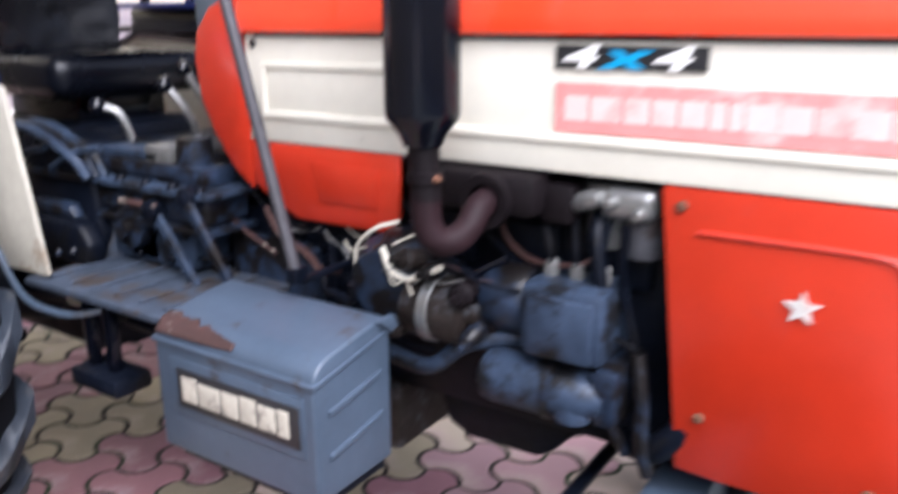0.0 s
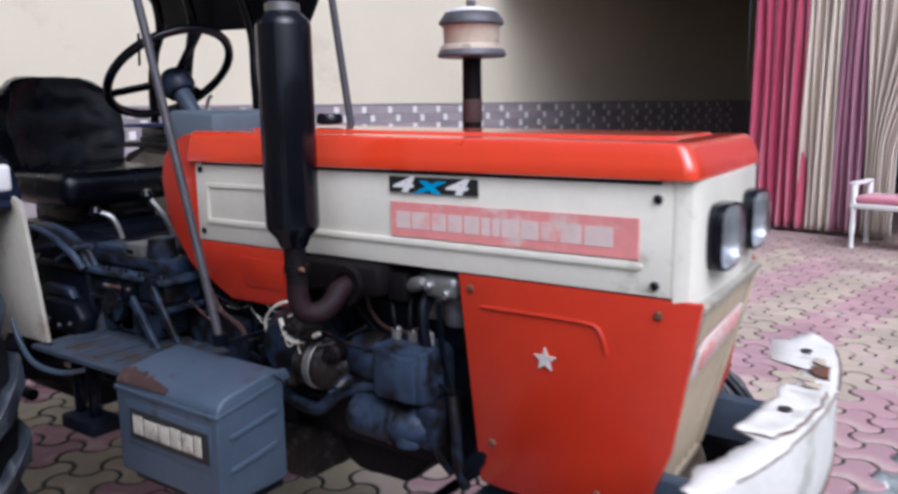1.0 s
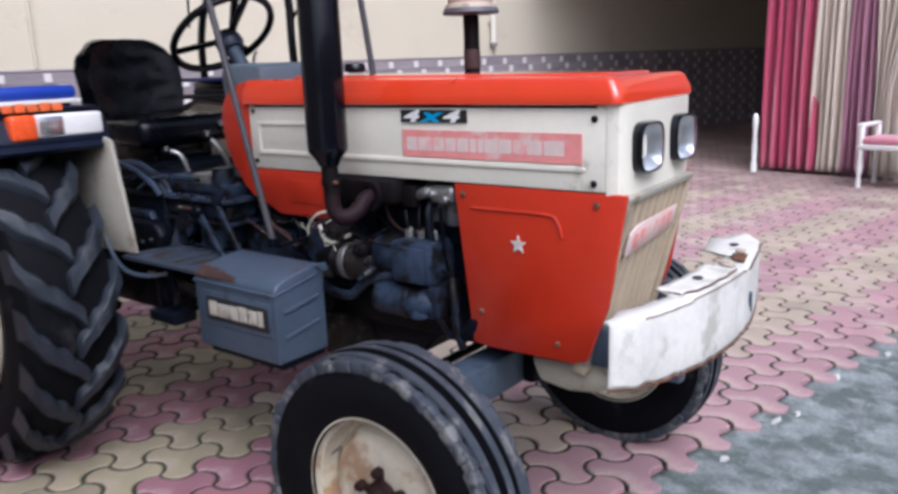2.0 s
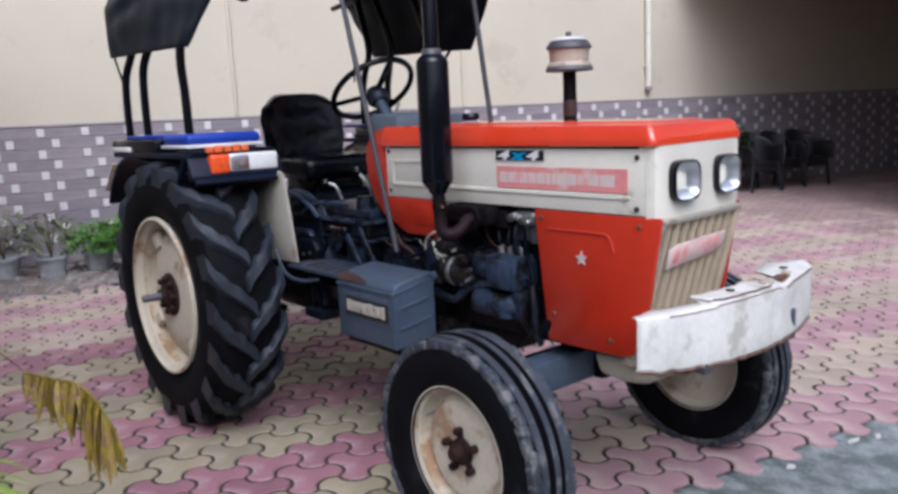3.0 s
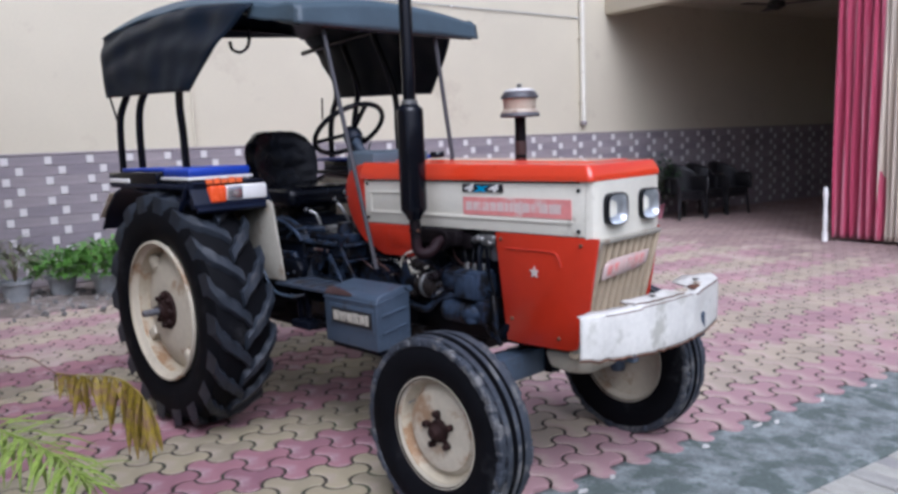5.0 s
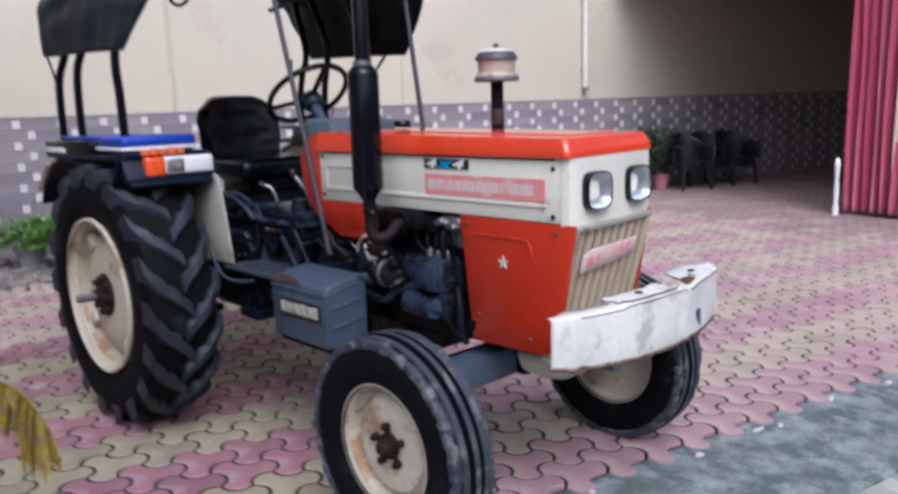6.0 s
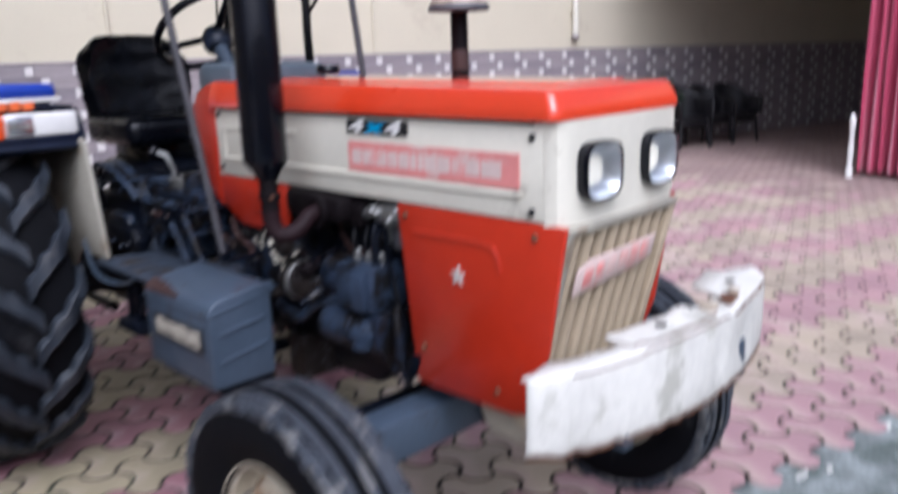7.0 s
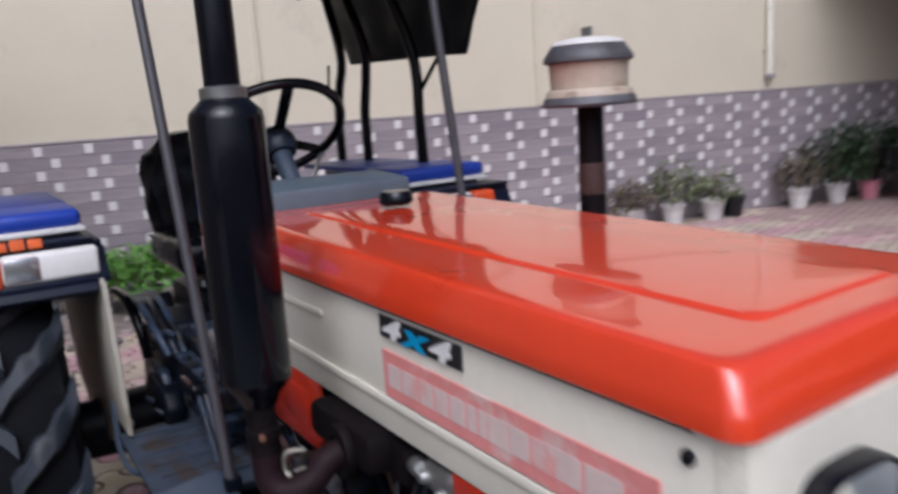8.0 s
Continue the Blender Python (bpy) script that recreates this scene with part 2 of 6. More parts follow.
# Pale bands down the crimson cloth put light on its folds into the colour.
CURTAIN_PINK = material("crimson_curtain", (0.44, 0.035, 0.10), 0.7, vary=0.2, scale=3, fine=140, bump=0.1, cloth=0.5, stretch=(9, 9, 0.05), second=(0.60, 0.28, 0.34), patches=0.25, patch_scale=2.5)
CURTAIN_ROSE = material("rose_curtain", (0.56, 0.20, 0.26), 0.7, vary=0.12, scale=3, fine=140, bump=0.1, cloth=0.4, stretch=(1, 1, 0.1))
CURTAIN_CREAM = material("cream_curtain", (0.60, 0.52, 0.42), 0.75, vary=0.15, scale=4, fine=140, bump=0.1, cloth=0.4, stretch=(1, 1, 0.1))
CURTAIN_MAUVE = material("mauve_curtain", (0.36, 0.15, 0.22), 0.7, vary=0.15, scale=3, fine=140, bump=0.1, cloth=0.4, stretch=(1, 1, 0.1))
WOOD_DARK = material("dark_wood", (0.055, 0.03, 0.022), 0.5, vary=0.3, scale=3, fine=40, bump=0.15, stretch=(6, 6, 0.6))
PLASTIC_DARK = material("dark_plastic", (0.010, 0.009, 0.011), 0.45, vary=0.2, scale=8, fine=60, bump=0.05)
STONE = material("grey_rubble_stone", (0.24, 0.235, 0.23), 0.9, vary=0.35, scale=12, fine=80, bump=0.5, second=(0.36, 0.33, 0.30), patches=0.3, patch_scale=9)
MORTAR = material("pale_mortar", (0.56, 0.55, 0.52), 0.9, vary=0.2, scale=14, fine=80, bump=0.6)
POT_GREY = material("grey_pot", (0.35, 0.37, 0.38), 0.7, vary=0.2, scale=9, fine=70, bump=0.2)
POT_WHITE = material("white_pot", (0.62, 0.60, 0.57), 0.55, vary=0.1, scale=9, fine=70, bump=0.08)
LEAF = material("green_leaf", (0.10, 0.25, 0.025), 0.5, vary=0.4, scale=9, fine=50, bump=0.1)
LEAF_DARK = material("dark_leaf", (0.02, 0.05, 0.014), 0.5, vary=0.4, scale=9, fine=50, bump=0.1)
LEAF_DULL = material("dull_leaf", (0.14, 0.165, 0.075), 0.6, vary=0.4, scale=9, fine=50, bump=0.1)
LEAF_BROWN = material("brown_green_leaf", (0.11, 0.085, 0.05), 0.6, vary=0.4, scale=9, fine=50, bump=0.1)
PALM = material("yellowing_frond", (0.27, 0.20, 0.014), 0.55, vary=0.4, scale=12, fine=50, bump=0.1, second=(0.21, 0.125, 0.06), patches=0.4, patch_scale=4)
PALM_GREEN = material("green_frond", (0.22, 0.30, 0.045), 0.5, vary=0.3, scale=12, fine=50, bump=0.1)
STEM = material("plant_stem", (0.13, 0.10, 0.05), 0.8, vary=0.3, scale=20, fine=60, bump=0.2)


# ---- mesh helpers ----
def finish(bm, name, mat, smooth=40):
    me = bpy.data.meshes.new(name)
    bmesh.ops.recalc_face_normals(bm, faces=bm.faces)
    bm.to_mesh(me)
    bm.free()
    me.materials.append(mat)
    if smooth:
        me.shade_smooth()
        me.set_sharp_from_angle(angle=radians(smooth))
    return me


def part(name, bm, mat, parent, label="", smooth=40):
    """One mesh object under a thing or under a part."""
    ob = new(name, finish(bm, name, mat, smooth))
    ob.parent = parent
    if label:
        ob["label"] = label
    return ob


def thing(name, label, category, m=None, group="", kind=""):
    ob = new(name)
    ob.empty_display_size = 0.1
    if m is not None:
        ob.matrix_world = m
    return tagged(ob, label, category, group, kind)


def setting(name, bm, mat, label, category, m=None, smooth=40, kind="structure"):
    ob = new(name, finish(bm, name, mat, smooth))
    if m is not None:
        ob.matrix_world = m
    return tagged(ob, label, category, kind=kind)


def merge(bm, other, m=None):
    if m is not None:
        other.transform(m)
    me = bpy.data.meshes.new("merge")
    other.to_mesh(me)
    other.free()
    bm.from_mesh(me)
    bpy.data.meshes.remove(me)
    return bm


def box(lo, hi, bevel=0.0, segments=2, m=None, bm=None):
    """A block between two corners, with rounded edges."""
    b = bmesh.new()
    bmesh.ops.create_cube(b, size=1.0)
    c = [(lo[i] + hi[i]) / 2 for i in range(3)]
    s = [abs(hi[i] - lo[i]) for i in range(3)]
    bmesh.ops.transform(b, matrix=Matrix.Translation(c) @ Matrix.Diagonal((*s, 1)), verts=b.verts)
    if bevel:
        bmesh.ops.bevel(b, geom=b.edges[:], offset=min(bevel, min(s) * 0.45), segments=segments, profile=0.5, affect="EDGES")
    if m is not None:
        b.transform(m)
    return b if bm is None else merge(bm, b)


def prism(points, lo, hi, axis="y", bevel=0.0, segments=2, bm=None, m=None):
    """A flat outline pushed through a depth: the outline lies across the given axis."""
    b = bmesh.new()

    def at(u, v, d):
        return {"y": (u, d, v), "x": (d, u, v), "z": (u, v, d)}[axis]

    a = [b.verts.new(at(u, v, lo)) for u, v in points]
    c = [b.verts.new(at(u, v, hi)) for u, v in points]
    b.faces.new(a)
    b.faces.new(c[::-1])
    for i in range(len(points)):
        j = (i + 1) % len(points)
        b.faces.new((a[i], c[i], c[j], a[j]))
    if bevel:
        bmesh.ops.recalc_face_normals(b, faces=b.faces)
        bmesh.ops.bevel(b, geom=b.edges[:], offset=bevel, segments=segments, profile=0.5, affect="EDGES", clamp_overlap=True)
    if m is not None:
        b.transform(m)
    return b if bm is None else merge(bm, b)


def lathe(profile, seg=32, m=None, bm=None, close=False):
    """Turns a profile of (radius, height) about z."""
    b = bmesh.new()
    rings = []
    for r, h in profile:
        if r < 1e-6:
            rings.append([b.verts.new((0, 0, h))])
        else:
            rings.append([b.verts.new((r * math.cos(2 * math.pi * i / seg), r * math.sin(2 * math.pi * i / seg), h)) for i in range(seg)])
    pairs = list(zip(rings, rings[1:])) + ([(rings[-1], rings[0])] if close else [])
    for a, c in pairs:
        for i in range(seg):
            j = (i + 1) % seg
            if len(a) == 1 and len(c) == 1:
                continue
            if len(a) == 1:
                b.faces.new((a[0], c[i], c[j]))
            elif len(c) == 1:
                b.faces.new((a[i], c[0], a[j]))
            else:
                b.faces.new((a[i], c[i], c[j], a[j]))
    if m is not None:
        b.transform(m)
    return b if bm is None else merge(bm, b)


def smooth_path(points, steps=6):
    p = [Vector(q) for q in points]
    p = [p[0] * 2 - p[1]] + p + [p[-1] * 2 - p[-2]]
    out = []
    for i in range(1, len(p) - 2):
        for k in range(steps):
            t = k / steps
            a, b, c, d = p[i - 1], p[i], p[i + 1], p[i + 2]
            out.append(0.5 * (2 * b + (c - a) * t + (2 * a - 5 * b + 4 * c - d) * t * t + (3 * b - a - 3 * c + d) * t ** 3))
    out.append(p[-2])
    return out


def tube(points, r, seg=10, curve=0, bm=None, m=None, r2=None, caps=True):
    """A round bar or pipe along points; curve: steps of rounding between them."""
    pts = smooth_path(points, curve) if curve else [Vector(q) for q in points]
    b = bmesh.new()
    up = Vector((0, 0, 1))
    d0 = (pts[1] - pts[0]).normalized()
    side = d0.cross(up if abs(d0.z) < 0.9 else Vector((0, 1, 0))).normalized()
    rings = []
    for i, p in enumerate(pts):
        d = (pts[min(i + 1, len(pts) - 1)] - pts[max(i - 1, 0)]).normalized()
        side = (side - d * side.dot(d)).normalized()
        other = d.cross(side)
        rr = r if r2 is None else r + (r2 - r) * i / (len(pts) - 1)
        rings.append([b.verts.new(p + (side * math.cos(2 * math.pi * k / seg) + other * math.sin(2 * math.pi * k / seg)) * rr) for k in range(seg)])
    for a, c in zip(rings, rings[1:]):
        for k in range(seg):
            j = (k + 1) % seg
            b.faces.new((a[k], a[j], c[j], c[k]))
    if caps:
        b.faces.new(rings[0][::-1])
        b.faces.new(rings[-1])
    if m is not None:
        b.transform(m)
    return b if bm is None else merge(bm, b)


def bolt(p, axis, r=0.009, h=0.006, bm=None):
    """A low round bolt head on a face."""
    q = Vector(axis).to_track_quat("Z", "Y").to_matrix().to_4x4()
    return lathe([(0, h), (r * 0.6, h), (r, h * 0.5), (r, -0.002), (0, -0.002)], 10, Matrix.Translation(p) @ q, bm)


def grid(fn, nu, nv):
    """A sheet from a function of two numbers in 0..1."""
    b = bmesh.new()
    v = [[b.verts.new(fn(i / nu, j / nv)) for j in range(nv + 1)] for i in range(nu + 1)]
    for i in range(nu):
        for j in range(nv):
            b.faces.new((v[i][j], v[i + 1][j], v[i + 1][j + 1], v[i][j + 1]))
    return b


def thick(ob, t, offset=0.0):
    mod = ob.modifiers.new("thickness", "SOLIDIFY")
    mod.thickness, mod.offset = t, offset
    return ob


def side(bm):
    """Mirrors a mesh to the tractor's other side."""
    bm.transform(Matrix.Diagonal((1, -1, 1, 1)))
    return bm

# ---- the yard: ground, walls, covered porch ----
WALL_X, EDGE_X, PORCH_Y, FAR_Y, DADO_H = -5.2, 2.0, 7.45, 15.0, 1.43

setting("ground", box((-60, -60, -0.4), (60, 60, -0.075)), SOIL, "bare rubbly earth under and around the yard", "ground", YARD)
setting("paving_bed", box((WALL_X, -5.9, -0.074), (EDGE_X - 0.12, FAR_Y, -0.0055)), JOINT, "dark mossy sand joints between the yard's pavers", "pavement", YARD)


def concrete_strip():
    def fn(u, v):
        x, y = 1.90 + u * 0.62, -5.9 + v * 21
        return (x, y, -0.012 - 0.012 * u + 0.006 * noise.noise((x * 5, y * 5, 0)) + 0.004 * noise.noise((x * 19, y * 19, 3)))
    b = grid(fn, 24, 500)
    return b


strip = setting("concrete_strip", concrete_strip(), CONCRETE, "rough weathered grey concrete strip beside the pavers", "pavement", YARD)
thick(strip, 0.05, -1)

# wall with the tiled lower part
setting("wall_west", box((WALL_X - 0.25, -5.9, -0.07), (WALL_X, FAR_Y, 6.2), 0.01), WALL, "tall cream painted yard wall", "wall", YARD)
setting("wall_north", box((WALL_X, FAR_Y, -0.07), (7.0, FAR_Y + 0.25, 4.3), 0.01), WALL, "shaded cream wall at the back of the porch", "wall", YARD)
# Unseen walls, added to close the yard and shade its near left side.
setting("wall_south", box((WALL_X - 0.25, -3.05, -0.07), (2.5, -2.8, 3.5), 0.01), WALL, "plain cream wall, unseen, added to shade the yard's near left side", "wall", YARD)
setting("wall_house_end", box((2.25, -5.9, -0.07), (2.5, -3.05, 3.5), 0.01), WALL, "plain cream end of the unseen added shade wall", "wall", YARD)
setting("wall_east", box((7.0, -5.9, -0.07), (7.25, FAR_Y + 0.25, 2.4), 0.01), WALL, "plain cream boundary wall", "wall", YARD)
# Unseen wall, added to darken the porch by blocking light from its east side.
setting("wall_porch_east", box((5.8, PORCH_Y + 0.23, -0.07), (6.0, FAR_Y - 0.01, 2.7), 0.01), WALL, "cream wall, unseen, added to keep light out of the porch", "wall", YARD)
setting("ceiling", box((WALL_X + 0.003, PORCH_Y + 0.22, 3.52), (6.997, FAR_Y - 0.003, 3.67), 0.0), WALL, "flat concrete porch ceiling, cream painted", "ceiling", YARD)
setting("porch_beam", box((WALL_X + 0.003, PORCH_Y - 0.02, 3.3), (6.997, PORCH_Y + 0.22, 3.95), 0.012), WALL, "cream painted beam along the porch's edge", "beam", YARD)
setting("dado_backing", box((WALL_X + 0.002, -5.89, -0.02), (WALL_X + 0.012, FAR_Y - 0.01, DADO_H - 0.004)), GROUT, "grouted bed of the wall's tiled lower part", "wall tiles", YARD)
setting("trim", box((WALL_X + 0.002, -5.89, DADO_H - 0.002), (WALL_X + 0.03, FAR_Y - 0.01, DADO_H + 0.022), 0.006), TILE, "narrow brown tile border on top of the tiled wall", "trim", YARD)
setting("dado_north", box((WALL_X + 0.04, FAR_Y - 0.02, -0.02), (6.99, FAR_Y - 0.002, DADO_H)), TILE, "brown tiled lower part of the porch's back wall", "wall tiles", YARD)

# doorway and dark wooden door in the back wall
door = thing("door_1", "dark wooden double door in the porch's back wall", "door", YARD @ pose(0.2, FAR_Y - 0.03, 0), kind="structure")
part("door_frame", prism([(-1.1, 0), (-1.1, 2.5), (1.1, 2.5), (1.1, 0), (1.0, 0), (1.0, 2.4), (-1.0, 2.4), (-1.0, 0)], -0.08, 0.02, "y"), WOOD_DARK, door)
for sgn in (-1, 1):
    leaf = part("door_leaf", box((min(0.005 * sgn, 0.99 * sgn), -0.05, 0.01), (max(0.005 * sgn, 0.99 * sgn), -0.005, 2.39), 0.006), WOOD_DARK, door)
    for z0, z1 in ((0.15, 0.95), (1.1, 2.25)):
        part("panel", box((0.5 * sgn - 0.36, -0.066, z0), (0.5 * sgn + 0.36, -0.048, z1), 0.012), WOOD_DARK, leaf)

# conduits on the wall
for y, z0, z1, r in ((6.9, 1.58, 6.1, 0.045), (0.83, 1.47, 6.1, 0.016), (3.77, 1.47, 6.1, 0.016)):
    c = thing("wall_pipe", "cream painted plastic pipe down the yard wall", "pipe", YARD @ pose(WALL_X + r + 0.004, y, 0), group="wall pipes")
    part("pipe", tube([(0, 0, z0), (0, 0, z1)], r, 12), CREAM if r > 0.02 else WALL, c)
    if r > 0.02:
        part("end_collar", lathe([(r + 0.004, z0 - 0.005), (r + 0.008, z0), (r + 0.008, z0 + 0.05), (r + 0.002, z0 + 0.055)], 14), GROUT, c)
    for z in (1.9, 2.9, 3.9, 4.9, 5.9):
        part("clip", box((-r - 0.003, -r - 0.015, z), (r * 0.6, r + 0.015, z + 0.025), 0.003), WALL, c)


# sagging cable along the wall
cable = thing("wall_cable", "thin dark cable sagging along the yard wall", "cable", YARD)
part("wire", tube([(WALL_X + 0.02, 1.5, 3.42), (WALL_X + 0.02, 3.0, 3.30), (WALL_X + 0.02, 4.5, 3.265), (WALL_X + 0.02, 5.6, 3.245), (WALL_X + 0.02, 6.83, 3.22)], 0.007, 6, 6), POT_GREY, cable)
for y, z in ((1.5, 3.42), (4.5, 3.265), (6.83, 3.22)):
    part("clip", box((WALL_X - 0.004, y - 0.012, z - 0.012), (WALL_X + 0.03, y + 0.012, z + 0.012), 0.003), WHITE, cable)


# curtains across the porch opening
def curtain(x0, x1, mat, folds, label, tie=None, seed=0):
    """A hanging curtain with soft vertical folds; tie: where its lower part is gathered to."""
    w = x1 - x0

    def fn(u, v):
        z = 0.04 + v * 3.2
        s = 0.5 + 0.5 * math.sin(seed + u * 9)
        amp = 0.05 + 0.03 * s
        wave = math.sin(u * folds * 2 * math.pi + seed + 0.5 * math.sin(v * 2.2 + seed)) * amp * (0.55 + 0.45 * (1 - v))
        x = x0 + w * u + 0.012 * math.sin(v * 5 + u * 20 + seed)
        y = wave + 0.02 * noise.noise((u * 7, v * 3, seed))
        if tie is not None:
            g = max(0.0, min(1.0, (2.5 - z) / 1.7))
            g = g * g * (3 - 2 * g)
            x = x * (1 - 0.72 * g) + tie * 0.72 * g
        return (x, y, z)
    ob = thing("curtain", label, "curtain", YARD @ pose(0, PORCH_Y + 0.1, 0), group="porch curtains")
    c = part("cloth", grid(fn, max(30, int(folds * 10)), 40), mat, ob, smooth=180)
    thick(c, 0.006)
    part("heading", tube([(x0, 0, 3.25), (x1, 0, 3.25)], 0.018, 10), WOOD_DARK, ob)
    return ob


curtain(-1.38, -0.74, CURTAIN_PINK, 6, "crimson curtain in deep folds hanging from the porch beam", seed=1)
curtain(-0.80, -0.42, CURTAIN_CREAM, 5, "cream striped curtain in narrow folds hanging from the porch beam", seed=2)
curtain(-0.44, -0.16, CURTAIN_MAUVE, 4, "mauve curtain in narrow folds hanging from the porch beam", seed=3)
curtain(-0.2, 0.75, CURTAIN_CREAM, 9, "cream curtain drawn aside and tied back beside a bench", tie=-0.1, seed=4)
curtain(0.8, 2.4, CURTAIN_ROSE, 12, "rose curtain in folds hanging from the porch beam", seed=5)


# white bench by the curtain and white post
def bench():
    b = thing("bench", "white wooden bench with a faded pink seat", "bench", YARD @ pose(-0.03, 6.9, 0))
    for x in (0.03, 1.27):
        for y in (0.03, 0.42):
            part("leg", lathe([(0, 0), (0.026, 0), (0.02, 0.1), (0.03, 0.2), (0.022, 0.3), (0.03, 0.42), (0.032, 0.6), (0.02, 0.62), (0, 0.63)], 12, pose(x, y, 0)), WHITE, b)
    part("seat_frame", box((0, 0, 0.38), (1.3, 0.45, 0.43), 0.01), WHITE, b)
    part("seat", box((0.03, 0.01, 0.43), (1.27, 0.44, 0.50), 0.025, 3), CURTAIN_ROSE, b, "faded pink padded seat")
    part("armrest", box((-0.01, 0, 0.6), (0.06, 0.45, 0.635), 0.012), WHITE, b)
    part("armrest", box((1.24, 0, 0.6), (1.31, 0.45, 0.635), 0.012), WHITE, b)


bench()
post = thing("post", "short white turned wooden post at the curtain's edge", "post", YARD @ pose(-1.36, 7.38, 0))
part("shaft", lathe([(0, 0), (0.036, 0), (0.036, 0.1), (0.024, 0.13), (0.03, 0.3), (0.022, 0.42), (0.03, 0.55), (0.034, 0.6), (0.022, 0.66), (0, 0.68)], 16), WHITE, post)


# dark chairs by the wall
def chair_model(m, label):
    """A moulded armchair: a shell back that bends round into the arms, a seat, an apron and four splayed legs."""
    c = thing("armchair", label, "chair", m, group="armchairs along the wall")
    part("seat", box((-0.26, -0.25, 0.40), (0.26, 0.24, 0.445), 0.018), PLASTIC_DARK, c)
    part("apron", box((-0.25, -0.235, 0.30), (0.25, -0.215, 0.40), 0.006), PLASTIC_DARK, c)

    def shell(u, v):
        a = (u - 0.5) * math.pi * 1.12
        y = 0.26 * math.cos(a) * (1 + 0.10 * v)
        x = 0.29 * math.sin(a) * (1 + 0.05 * v)
        high = 0.66 + 0.22 * max(0.0, math.cos(a)) ** 0.7
        return (x, y - 0.02, 0.40 + (high - 0.40) * v)
    thick(part("backrest", grid(shell, 26, 8), PLASTIC_DARK, c, smooth=60), 0.022)
    for sx in (-1, 1):
        part("armrest", tube([(0.30 * sx, 0.02, 0.665), (0.31 * sx, -0.12, 0.665), (0.295 * sx, -0.27, 0.645), (0.27 * sx, -0.285, 0.42)], 0.024, 8, 5), PLASTIC_DARK, c)
        part("side_panel", prism([(0.06, 0.42), (0.06, 0.655), (-0.24, 0.64), (-0.26, 0.42)], 0.285 * sx - 0.007, 0.285 * sx + 0.007, "x", 0.003), PLASTIC_DARK, c)
        for y in (-0.23, 0.22):
            part("leg", tube([(0.23 * sx, y, 0.42), (0.265 * sx, y * 1.15, 0.0)], 0.027, 8, r2=0.02), PLASTIC_DARK, c)
    return c


for i, (x, y, rz) in enumerate(((-4.5, 8.42, 80), (-4.55, 9.0, 95), (-4.5, 9.52, 88))):
    chair_model(YARD @ pose(x, y, 0, 0, 0, rz), "dark plastic armchair standing along the tiled wall")

# ceiling fan
fan = thing("ceiling_fan", "dark ceiling fan with three blades under the porch ceiling", "fan", YARD @ pose(-3.15, 8.9, 0))
part("down_rod", tube([(0, 0, 3.52), (0, 0, 3.28)], 0.015, 8), PLASTIC_DARK, fan)
part("motor", lathe([(0, 3.30), (0.06, 3.29), (0.13, 3.24), (0.13, 3.18), (0.05, 3.14), (0, 3.13)], 20), PLASTIC_DARK, fan)
for a in (20, 140, 260):
    part("blade", box((0.12, -0.07, 3.205), (0.62, 0.07, 3.215), 0.003, m=pose(0, 0, 0, 0, 0, a)), PLASTIC_DARK, fan)


# ---- plants ----
def leaf_mesh(length, width, bend, seg=3):
    b = bmesh.new()
    rows = []
    for i in range(seg + 1):
        t = i / seg
        w = width * math.sin(math.pi * min(0.98, 0.08 + 0.92 * t)) * 0.5 + 0.0008
        x, z = length * t, -bend * t * t * length
        rows.append([b.verts.new((x, -w, z + w * 0.35)), b.verts.new((x, 0, z)), b.verts.new((x, w, z + w * 0.35))])
    for a, c in zip(rows, rows[1:]):
        b.faces.new((a[0], c[0], c[1], a[1]))
        b.faces.new((a[1], c[1], c[2], a[2]))
    return b


def crown(rng, radius, height, count, length, width, flat=0.7):
    b = bmesh.new()
    for _ in range(count):
        a, r = rng.uniform(0, 2 * math.pi), radius * math.sqrt(rng.random())
        z = height * (0.15 + 0.85 * rng.random()) * (1 - flat * (r / radius) ** 2 * 0.5)
        m = pose(r * math.cos(a), r * math.sin(a), z, rng.uniform(-30, 30), rng.uniform(-55, 25), math.degrees(a) + rng.uniform(-70, 70))
        s = rng.uniform(0.6, 1.25)
        merge(b, leaf_mesh(length * s, width * s, rng.uniform(0.1, 0.6), 2), m)
    return b


